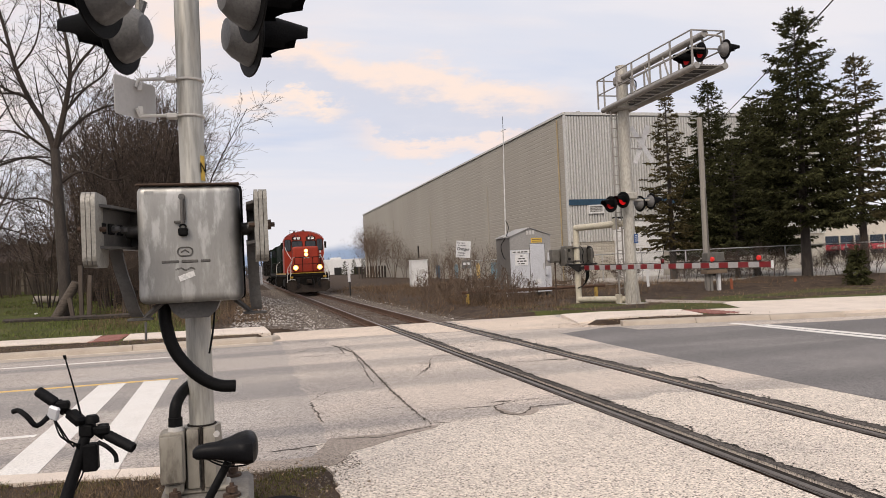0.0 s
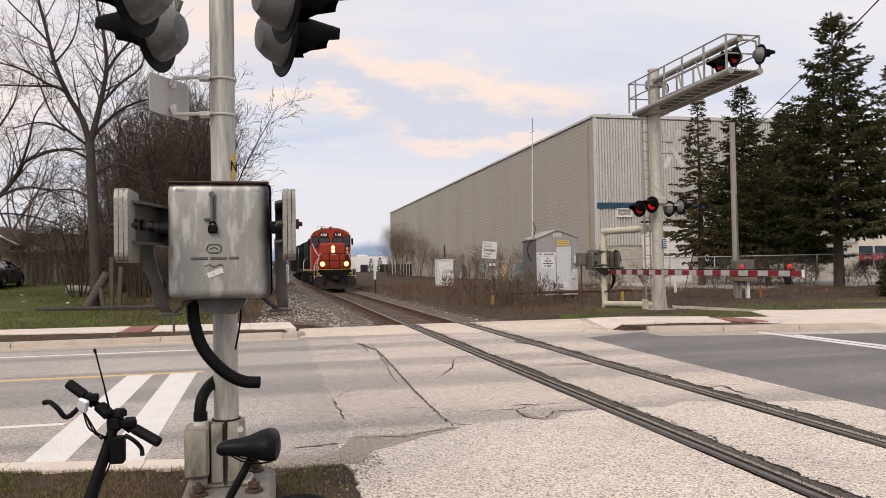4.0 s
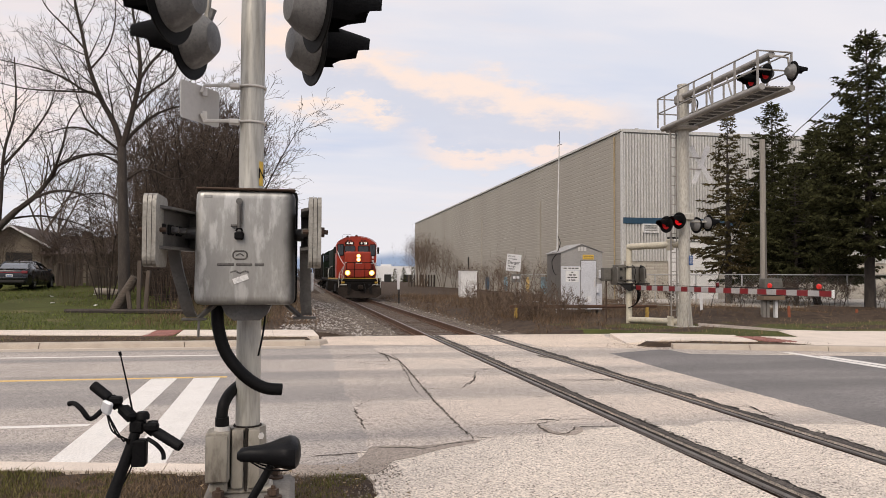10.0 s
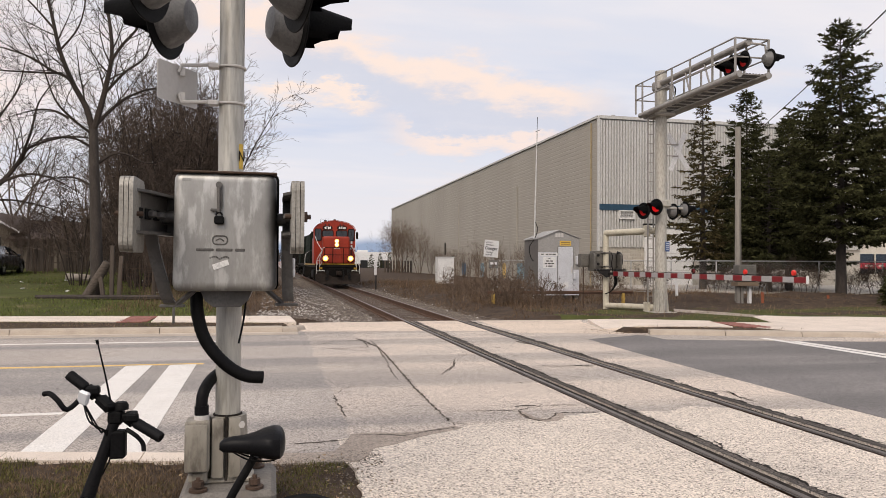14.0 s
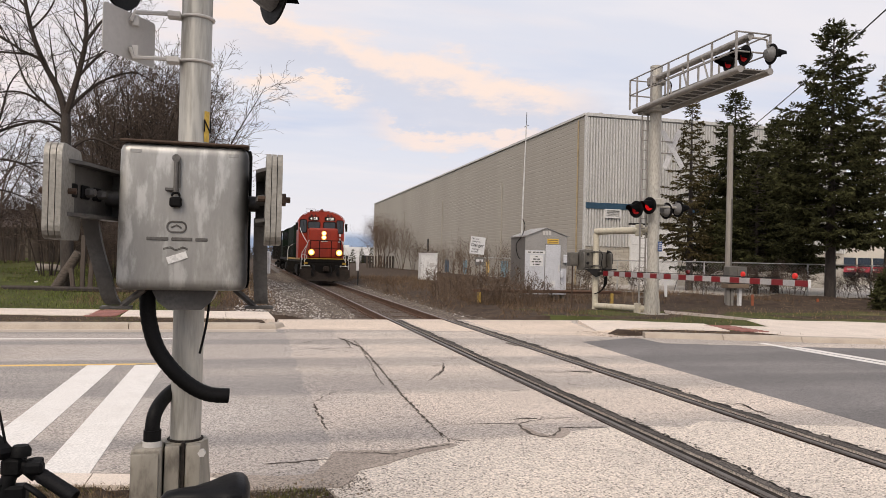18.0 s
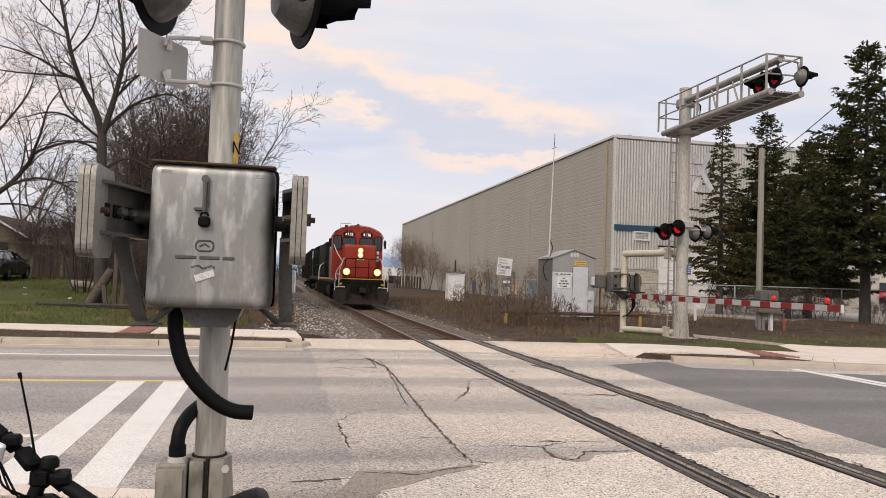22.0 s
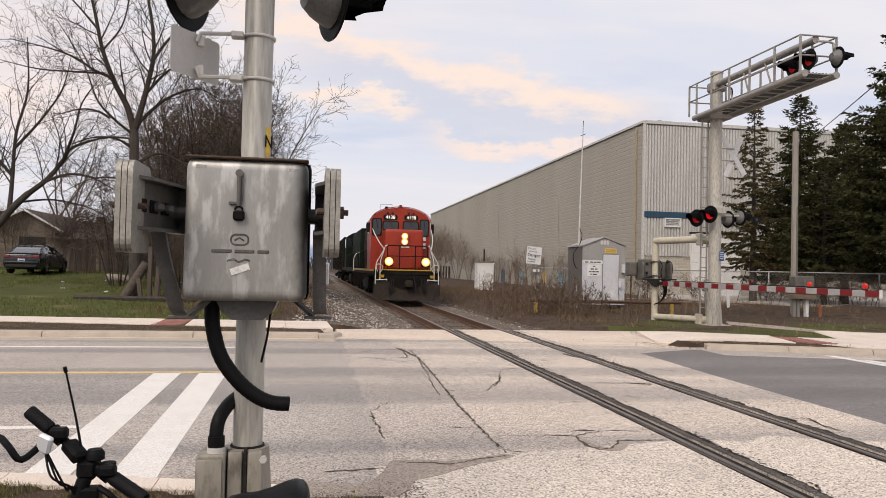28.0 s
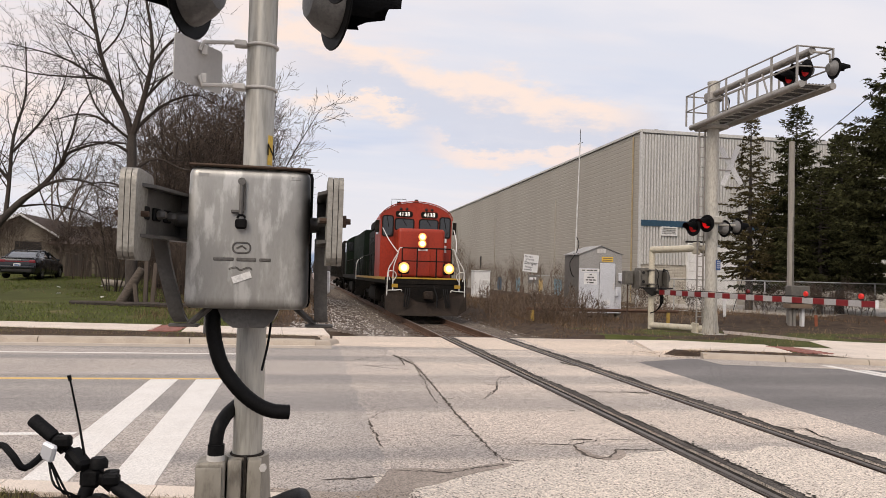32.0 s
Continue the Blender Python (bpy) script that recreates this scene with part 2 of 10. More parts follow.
def raw_mesh(name, verts, faces, smooth=False):
    me = bpy.data.meshes.new(name)
    me.from_pydata(verts, [], faces)
    if smooth:
        me.polygons.foreach_set("use_smooth", [True] * len(me.polygons))
    me.update()
    return me


# ---- materials ----
def mat(name, base, second=None, scale=6.0, fine=60.0, rough=0.7, metal=0.0, bump=0.15, stain=None, stain_at=(0.55, 0.75), stain_scale=1.5,
        bump_scale=None, coat=0.0, stretch=(1, 1, 1), spec=0.5, island=0.0, rnd=0.0, rough_var=0.12, grain=1.0):
    """Grain and stains at two scales over a base colour, at real-world size."""
    m = bpy.data.materials.new(name)
    m.use_nodes = True
    nd, ln = m.node_tree.nodes, m.node_tree.links
    bs = nd["Principled BSDF"]
    tc = nd.new("ShaderNodeTexCoord")
    mp = nd.new("ShaderNodeMapping"); mp.inputs["Scale"].default_value = stretch
    ln.new(tc.outputs["Object"], mp.inputs[0])

    def noise_node(sc, detail=5.0, rg=0.6):
        n = nd.new("ShaderNodeTexNoise")
        n.inputs["Scale"].default_value, n.inputs["Detail"].default_value, n.inputs["Roughness"].default_value = sc, detail, rg
        ln.new(mp.outputs[0], n.inputs["Vector"])
        return n.outputs["Fac"]

    def ramp(fac, lo, hi):
        r = nd.new("ShaderNodeMapRange"); r.interpolation_type = "SMOOTHSTEP"
        r.inputs["From Min"].default_value, r.inputs["From Max"].default_value = lo, hi
        ln.new(fac, r.inputs["Value"])
        return r.outputs[0]

    def blend(fac, a, b):
        x = nd.new("ShaderNodeMix"); x.data_type = "RGBA"
        ln.new(fac, x.inputs[0])
        for k, v in ((6, a), (7, b)):
            if isinstance(v, tuple):
                x.inputs[k].default_value = (*v, 1)
            else:
                ln.new(v, x.inputs[k])
        return x.outputs[2]

    second = second or tuple(c * 0.72 for c in base)
    big = noise_node(scale)
    small = noise_node(fine, 3.0)
    col = blend(ramp(big, 0.38, 0.68), base, second)
    col = blend(ramp(small, 0.35, 0.75), col, tuple(c * (1 - 0.38 * grain) for c in base))
    if stain:
        col = blend(ramp(noise_node(stain_scale, 8.0, 0.62), *stain_at), col, stain)
    if rnd or island:
        if rnd:
            src = nd.new("ShaderNodeObjectInfo").outputs["Random"]
        else:
            src = nd.new("ShaderNodeNewGeometry").outputs["Random Per Island"]
        hs = nd.new("ShaderNodeHueSaturation")
        mr = nd.new("ShaderNodeMapRange")
        k = rnd or island
        mr.inputs["To Min"].default_value, mr.inputs["To Max"].default_value = 1 - k, 1 + k
        ln.new(src, mr.inputs["Value"]); ln.new(mr.outputs[0], hs.inputs["Value"]); ln.new(col, hs.inputs["Color"])
        col = hs.outputs[0]
    ln.new(col, bs.inputs["Base Color"])
    bs.inputs["Metallic"].default_value = metal
    rr = nd.new("ShaderNodeMapRange")
    rr.inputs["To Min"].default_value, rr.inputs["To Max"].default_value = max(0.03, rough - rough_var), min(1, rough + rough_var)
    ln.new(big, rr.inputs["Value"]); ln.new(rr.outputs[0], bs.inputs["Roughness"])
    bs.inputs["Coat Weight"].default_value = coat
    bs.inputs["Specular IOR Level"].default_value = spec
    if bump:
        bp = nd.new("ShaderNodeBump"); bp.inputs["Strength"].default_value = bump; bp.inputs["Distance"].default_value = 0.01
        ln.new(noise_node(bump_scale or fine, 4.0), bp.inputs["Height"])
        ln.new(bp.outputs[0], bs.inputs["Normal"])
    return m


def glow(name, colour, strength):
    m = bpy.data.materials.new(name)
    m.use_nodes = True
    bs = m.node_tree.nodes["Principled BSDF"]
    bs.inputs["Base Color"].default_value = (*colour, 1)
    bs.inputs["Emission Color"].default_value = (*colour, 1)
    bs.inputs["Emission Strength"].default_value = strength
    return m


def glassy(name, colour, rough=0.05):
    m = bpy.data.materials.new(name)
    m.use_nodes = True
    bs = m.node_tree.nodes["Principled BSDF"]
    bs.inputs["Base Color"].default_value = (*colour, 1)
    bs.inputs["Roughness"].default_value = rough
    bs.inputs["Specular IOR Level"].default_value = 0.8
    return m


def pebbled(name, base, second, dark, cell, contrast, speck, bump, streak=0.0, patch=None, worn=None):
    """Pavement of small stones in binder: stone-to-stone colour, dark specks, broad wear and streaks along the road."""
    m = bpy.data.materials.new(name)
    m.use_nodes = True
    nd, ln = m.node_tree.nodes, m.node_tree.links
    bs = nd["Principled BSDF"]
    tc = nd.new("ShaderNodeTexCoord").outputs["Object"]

    def noise_node(sc, detail=5.0, stretch=None):
        n = nd.new("ShaderNodeTexNoise")
        n.inputs["Scale"].default_value, n.inputs["Detail"].default_value = sc, detail
        src = tc
        if stretch:
            mp = nd.new("ShaderNodeMapping"); mp.inputs["Scale"].default_value = stretch
            ln.new(tc, mp.inputs[0])
            src = mp.outputs[0]
        ln.new(src, n.inputs["Vector"])
        return n.outputs["Fac"]

    def ramp(fac, lo, hi, a=0.0, b=1.0):
        r = nd.new("ShaderNodeMapRange"); r.interpolation_type = "SMOOTHSTEP"
        for k, v in (("From Min", lo), ("From Max", hi), ("To Min", a), ("To Max", b)):
            r.inputs[k].default_value = v
        ln.new(fac, r.inputs["Value"])
        return r.outputs[0]

    def blend(fac, a, b, mode="MIX"):
        x = nd.new("ShaderNodeMix"); x.data_type = "RGBA"; x.blend_type = mode
        if isinstance(fac, float):
            x.inputs[0].default_value = fac
        else:
            ln.new(fac, x.inputs[0])
        for k, v in ((6, a), (7, b)):
            if isinstance(v, tuple):
                x.inputs[k].default_value = (*v, 1)
            else:
                ln.new(v, x.inputs[k])
        return x.outputs[2]

    vo = nd.new("ShaderNodeTexVoronoi"); vo.inputs["Scale"].default_value = cell
    ln.new(tc, vo.inputs["Vector"])
    sep = nd.new("ShaderNodeSeparateColor"); ln.new(vo.outputs["Color"], sep.inputs[0])
    col = blend(ramp(noise_node(0.7), 0.35, 0.68), base, second)
    if patch:
        col = blend(ramp(noise_node(0.28, 7.0), 0.50, 0.66), col, patch)
    if streak:
        col = blend(ramp(noise_node(1.0, 3.0, (0.03, 0.62, 1)), 0.42, 0.60, 0.0, streak), col, worn or tuple(c * 0.72 for c in second))
    stone = ramp(sep.outputs[0], 0.0, 1.0, 1 - contrast, 1 + contrast)
    cc = nd.new("ShaderNodeCombineColor")
    for k in range(3):
        ln.new(stone, cc.inputs[k])
    col = blend(1.0, col, cc.outputs[0], "MULTIPLY")
    col = blend(ramp(sep.outputs[1], 1 - speck, 1 - speck * 0.6), col, dark)
    col = blend(ramp(noise_node(9.0, 6.0), 0.60, 0.74, 0.0, 0.25), col, dark)
    # clusters of darker and paler stones, a few centimetres across
    col = blend(ramp(noise_node(46.0, 3.0), 0.54, 0.68, 0.0, 0.42), col, tuple(c * 0.52 for c in second))
    col = blend(ramp(noise_node(60.0, 2.0, (0.7, 1.0, 1.0)), 0.56, 0.70, 0.0, 0.32), col, tuple(min(0.85, c * 1.35) for c in base))
    # loose chips and pits, larger and far apart
    v2 = nd.new("ShaderNodeTexVoronoi"); v2.inputs["Scale"].default_value = cell * 0.42
    ln.new(tc, v2.inputs["Vector"])
    s2 = nd.new("ShaderNodeSeparateColor"); ln.new(v2.outputs["Color"], s2.inputs[0])
    pit = nd.new("ShaderNodeMath"); pit.operation = "MULTIPLY"
    ln.new(ramp(v2.outputs["Distance"], 0.34, 0.20), pit.inputs[0]); ln.new(ramp(s2.outputs[2], 0.90, 0.93, 0.0, 0.92), pit.inputs[1])
    col = blend(pit.outputs[0], col, dark)
    chip = nd.new("ShaderNodeMath"); chip.operation = "MULTIPLY"
    ln.new(ramp(v2.outputs["Distance"], 0.36, 0.22), chip.inputs[0]); ln.new(ramp(s2.outputs[0], 0.84, 0.92, 0.0, 0.35), chip.inputs[1])
    col = blend(chip.outputs[0], col, tuple(min(0.8, c * 1.45) for c in base))
    ln.new(col, bs.inputs["Base Color"])
    bs.inputs["Roughness"].default_value = 0.9
    bs.inputs["Specular IOR Level"].default_value = 0.3
    bp = nd.new("ShaderNodeBump"); bp.inputs["Strength"].default_value = bump; bp.inputs["Distance"].default_value = 0.006
    ln.new(vo.outputs["Distance"], bp.inputs["Height"])
    ln.new(bp.outputs[0], bs.inputs["Normal"])
    return m


M_ASPHALT = pebbled("worn_asphalt", (0.425, 0.374, 0.333), (0.375, 0.333, 0.30), (0.15, 0.138, 0.13), 80, 0.32, 0.10, 0.5, 0.9, (0.44, 0.398, 0.362), (0.25, 0.233, 0.22))
M_NEWASPH = pebbled("dark_asphalt", (0.205, 0.19, 0.183), (0.175, 0.164, 0.159), (0.085, 0.08, 0.078), 80, 0.28, 0.08, 0.4, 0.7, (0.235, 0.218, 0.207), (0.135, 0.127, 0.123))
M_CROSS = pebbled("old_crossing_pavement", (0.60, 0.512, 0.436), (0.55, 0.47, 0.402), (0.16, 0.138, 0.12), 85, 0.42, 0.12, 0.6, 0.85, (0.49, 0.435, 0.383), (0.35, 0.314, 0.284))
M_MID = pebbled("pale_worn_asphalt", (0.53, 0.455, 0.392), (0.45, 0.395, 0.35), (0.15, 0.13, 0.115), 80, 0.38, 0.11, 0.5, 0.9, (0.53, 0.462, 0.405), (0.31, 0.28, 0.256))
M_APRON = pebbled("exposed_aggregate_pavement", (0.64, 0.56, 0.48), (0.58, 0.508, 0.438), (0.12, 0.10, 0.086), 85, 0.34, 0.10, 0.7, 0.0, (0.52, 0.458, 0.40))
M_PATCH = pebbled("crumbled_tar_and_grit", (0.37, 0.312, 0.262), (0.29, 0.243, 0.205), (0.19, 0.157, 0.132), 85, 0.26, 0.10, 0.8, 0.0, (0.40, 0.34, 0.288))
M_CRACK = mat("crack_brown", (0.115, 0.094, 0.078), (0.06, 0.05, 0.042), 9, 120, 0.95, bump=0.4, spec=0.15)
M_CONC = mat("sidewalk_concrete", (0.76, 0.655, 0.56), (0.66, 0.565, 0.48), 1.2, 80, 0.85, bump=0.2, stain=(0.5, 0.44, 0.38))
M_KERB = mat("kerb_concrete", (0.47, 0.40, 0.325), (0.38, 0.32, 0.26), 2.5, 90, 0.85, bump=0.3, stain=(0.30, 0.25, 0.20), stain_at=(0.6, 0.8))
M_PAVER = mat("red_pavers", (0.30, 0.125, 0.10), (0.23, 0.095, 0.078), 4, 90, 0.85, bump=0.3, rnd=0.2)
M_WHITE = mat("road_paint_white", (0.80, 0.765, 0.72), (0.74, 0.70, 0.65), 3, 70, 0.8, bump=0.2, stain=(0.55, 0.53, 0.5), stain_at=(0.66, 0.8), stain_scale=6)
M_YELLOW = mat("road_paint_yellow", (0.80, 0.53, 0.16), (0.72, 0.50, 0.2), 3, 70, 0.8, bump=0.2, stain=(0.42, 0.36, 0.28), stain_at=(0.55, 0.8), stain_scale=6)
M_TAR = mat("groove_tar", (0.020, 0.017, 0.015), (0.06, 0.05, 0.042), 12, 120, 0.95, bump=0.4, spec=0.15)
M_DIRT = mat("dirt", (0.082, 0.058, 0.042), (0.042, 0.030, 0.023), 2.5, 50, 0.95, bump=0.8, stain=(0.145, 0.104, 0.066), stain_scale=1.2, stain_at=(0.58, 0.74), spec=0.12)
M_LAWN = mat("lawn_soil", (0.082, 0.092, 0.028), (0.060, 0.062, 0.024), 0.9, 40, 0.95, bump=0.6, stain=(0.165, 0.135, 0.07), stain_scale=0.25, stain_at=(0.56, 0.70), spec=0.1)
M_BALLAST = mat("ballast_stone", (0.168, 0.138, 0.114), (0.08, 0.062, 0.051), 8, 60, 0.9, bump=0.4, island=0.45)
M_RAIL = mat("rusty_rail", (0.17, 0.095, 0.06), (0.10, 0.058, 0.04), 3, 60, 0.65, metal=0.3, bump=0.2)
M_RAILTOP = mat("worn_rail_head", (0.17, 0.145, 0.125), (0.11, 0.09, 0.076), 4, 60, 0.42, metal=0.4, bump=0.1)
M_FILLER = pebbled("crumbled_dark_filler", (0.10, 0.085, 0.074), (0.06, 0.051, 0.045), (0.022, 0.019, 0.017), 90, 0.4, 0.25, 0.8, 0.0, (0.15, 0.13, 0.114))
M_TIE = mat("creosoted_tie", (0.075, 0.052, 0.04), (0.12, 0.085, 0.062), 3, 50, 0.9, bump=0.6, stretch=(1, 4, 4))

# ---- ground, road, track ----
def smoothstep(a, b, x):
    t = min(1, max(0, (x - a) / (b - a)))
    return t * t * (3 - 2 * t)


def far_kerb(x):
    """The y of the road's far kerb: straight, then bending towards the near side."""
    return 17.75 if x < 3 else 15.9 - 0.30 * (x - 4.0)


def near_kerb(x):
    """The y of the road's edge along the near kerb, a little askew to the lane lines."""
    return 6.61 - 0.22 * (max(x, -9.0) + 4.29)


def walk_near(x):
    return 19.36 - 0.19 * (max(x, -14.0) + 5.4)


def walk_far(x):
    return 21.5 - 0.10 * (max(x, -14.0) + 5.6)


def ground_z(x, y):
    """The height of the land: lawn rising behind the sidewalk, a shallow ditch by the ballast."""
    if y < far_kerb(x) + (0.05 if x < 3 else 0.42):
        if y < near_kerb(x) - 0.2 and x < -2.6:
            z = 0.05 * (1 - smoothstep(5.3, 6.3, y)) * (1 - smoothstep(-3.8, -3.05, x)) - 0.002 + 0.010 * noise.noise((x * 2, y * 2, 3)) - 0.2 * smoothstep(-2.88, -2.65, x)
        else:
            z = -0.16
        return z
    z = 0.07 + 0.03 * noise.noise((x * 0.7, y * 0.7, 0))
    if y < 22.6:
        z = 0.10
    else:
        z += 0.038 * min(y - 22.6, 40) * smoothstep(-4.5, -9, x)
    if x > 9:
        z += 0.28 * smoothstep(9.5, 12.5, x) * smoothstep(25.2, 27.0, y) * (1 - smoothstep(29.5, 32, y)) * (0.8 + 0.8 * noise.noise((x * 0.6, y * 0.6, 5)))
    side = abs(x - 0.75)
    z -= 0.34 * (1 - smoothstep(1.9, 3.6, side)) * smoothstep(19.9, 20.3, y)
    if y < 20.4 and -3.2 < x < 5.6:
        # soil heaped behind the kerb
        wedge = smoothstep(3.9, 4.5, x) * smoothstep(17.0, 16.6, y + 0.35 * (x - 4.34))
        z = -0.16 + 0.28 * wedge
    return z


def land():
    xs = sorted(set([-1500, -600, -250, -140, -90] + [-70 + 2 * k for k in range(20)] + [-30 + 0.75 * k for k in range(28)] + [-9 + 0.3 * k for k in range(74)]
                    + [13.5 + 0.9 * k for k in range(24)] + [36, 42, 50, 65, 90, 140, 250, 600, 1500]))
    ys = sorted(set([-1500, -500, -150, -60, -30, -12, -6, -3, -1] + [0.5 * k for k in range(11)] + [5.6 + 0.1 * k for k in range(22)] + [8, 10, 12, 14] + [15 + 0.25 * k for k in range(36)]
                    + [24.5 + 0.7 * k for k in range(60)] + [68, 75, 85, 100, 130, 180, 260, 400, 800, 2500]))
    verts = [(x, y, ground_z(x, y)) for y in ys for x in xs]
    n = len(xs)
    faces = [(j * n + i, j * n + i + 1, (j + 1) * n + i + 1, (j + 1) * n + i) for j in range(len(ys) - 1) for i in range(n - 1)]
    me = raw_mesh("ground", verts, faces, True)
    me.materials.append(M_LAWN)
    me.materials.append(M_DIRT)
    for p in me.polygons:
        c = p.center
        p.material_index = 1 if c.y < 7.8 or (17.7 < c.y < walk_near(c.x) and c.x < 0) or (c.x > 3 and far_kerb(c.x) < c.y < 17.3 - 0.35 * (c.x - 4.34)) or (c.y > 19.5 and c.x > -5.0 + 0.8 * noise.noise((c.x, c.y, 7)) and not (c.x > 4.5 and noise.noise((c.x * 0.5, c.y * 0.8, 4)) > 0.0 and c.y < 23.6 + 0.8 * noise.noise((c.x * 0.6, c.y * 0.6, 3)) + 0.12 * max(0, c.x - 15))) else 0
    tagged(new("ground", me), "patchy spring lawn and bare soil", "ground", kind="structure")


land()


def slab(name, outline, top, thick, material, label, category="road", cuts=0):
    bm = B()
    prism(bm, outline, "z", top - thick, top)
    return tagged(part(name, bm, material), label, category, kind="structure")


MID = [(-2.86 + 0.10 * noise.noise((0.3, q * 0.7, 2)) + 0.03 * noise.noise((1, q * 3.1, 5)), 6.95 + 0.265 * q) for q in range(41)]
slab("road_left", [(-400, 7.648), (-9.0, 7.648), (-3.0, 6.33), (-3.0, 6.9)] + MID + [(-400, 17.55)], 0.0, 0.15, M_ASPHALT, "worn grey asphalt road with faded lane lines")
slab("road_worn_strip", [(-2.80, 6.96), (-1.84, 7.2), (-1.84, 7.9), (-1.83, 8.6), (-1.80, 9.6), (-1.75, 10.9), (-1.65, 13.4), (-1.70, 15.6), (-1.9, 16.4), (-1.75, 17.1), (-1.9, 17.55)] + MID[::-1], 0.0, 0.15, M_MID, "pale worn asphalt next to the crossing")
slab("road_right", [(2.72, -60), (400, -60), (400, far_kerb(60)), (60, far_kerb(60)), (8.6, far_kerb(8.6)), (4.4, far_kerb(4.4) - 0.1), (2.95, 15.0), (2.78, 12), (2.68, 8)], 0.0, 0.15, M_NEWASPH,
     "smooth dark asphalt road surface beyond the crossing")
# crossing pavement between and beside the rails
slab("crossing_left", [(-1.84, 7.2), (-0.10, 7.6), (-0.10, 20.35), (-2.9, 20.25), (-3.0, 17.6), (-3.0, 17.55), (-1.9, 17.55), (-1.75, 17.1), (-1.9, 16.4), (-1.70, 15.6), (-1.65, 13.4), (-1.75, 10.9), (-1.80, 9.6), (-1.83, 8.6), (-1.84, 7.9)], 0.0, 0.15, M_CROSS, "cracked old pavement beside the rails", "pavement")
slab("crossing_middle", [(0.13, 7.65), (0.6, 7.5), (1.0, 7.75), (1.40, 7.55), (1.40, 20.45), (0.13, 20.4)], 0.0, 0.15, M_CROSS, "rough pavement strip between the rails", "pavement")
slab("apron_middle", [(0.13, -60), (1.40, -60), (1.40, 7.55), (1.0, 7.75), (0.6, 7.5), (0.13, 7.65)], 0.0, 0.15, M_APRON, "pale pebbly strip between the rails", "pavement")
slab("crossing_right", [(1.635, 7.5), (2.66, 7.2), (2.68, 8), (2.78, 12), (2.95, 15.0), (4.4, far_kerb(4.4) - 0.1), (4.9, 15.75), (5.5, 17.2), (5.3, 20.3), (1.635, 20.4)], 0.0, 0.15, M_CROSS,
     "cracked old pavement outside the rail", "pavement")
slab("apron_left", [(-2.62, -60), (-0.10, -60), (-0.10, 7.6), (-1.84, 7.2), (-3.0, 6.9), (-3.0, 6.33), (-3.06, 6.2)] + [(-2.97 + 0.07 * noise.noise((0, q * 0.13, 4)) + 0.035 * noise.noise((3, q * 0.6, 1)) + 0.03 * (q / 40), 6.0 - 0.06 * q) for q in range(52)] + [(-2.62, 2.6)], 0.0, 0.15, M_APRON,
     "pale pebbly pavement beside the track", "pavement")
slab("apron_right", [(1.635, -60), (2.72, -60), (2.66, 7.2), (1.635, 7.5)], 0.0, 0.15, M_APRON, "pale pebbly pavement outside the rail", "pavement")


M_SAND = pebbled("sandy_worn_concrete", (0.67, 0.555, 0.455), (0.61, 0.505, 0.415), (0.2, 0.165, 0.138), 80, 0.25, 0.06, 0.4, 0.3, (0.57, 0.475, 0.392), (0.50, 0.425, 0.36))
for q in ([(-2.95, 17.75), (-1.7, 17.55), (-0.11, 17.45), (-0.11, 20.3), (-2.88, 20.2)], [(0.30, 17.3), (1.39, 17.1), (1.39, 20.38), (0.30, 20.34)], [(1.95, 16.7), (3.3, 16.3), (4.5, 15.9), (4.75, 17.0), (4.3, 17.2), (4.7, 19.4), (5.0, 20.2), (1.95, 20.34)]):
    slab("sandy_approach", q, 0.0035, 0.05, M_SAND, "pale sandy concrete at the crossing's far edge", "pavement")


def rail(x, inner):
    """Flat-bottom rail: foot, web, worn head."""
    ob = tagged(new("rail"), "rusty steel rail with a worn shiny head", "rail", "rails of the track")
    ob.location = (x, 0, 0)
    a, b = -60, 260
    bm = B()
    box(bm, (0, (a + b) / 2, -0.165), (0.14, b - a, 0.014))
    box(bm, (0, (a + b) / 2, -0.10), (0.018, b - a, 0.12))
    prism(bm, [(-0.034, -0.042), (0.034, -0.042), (0.036, -0.012), (0.028, -0.002), (-0.028, -0.002), (-0.036, -0.012)], "y", a, b)
    part("web", bm, M_RAIL, ob)
    bm = B()
    prism(bm, [(-0.028, -0.0015), (0.028, -0.0015), (0.02, 0.004), (-0.02, 0.004)], "y", a, b)
    part("head", bm, M_RAILTOP, ob)
    return ob


rail(0.0, 1)
rail(1.505, -1)


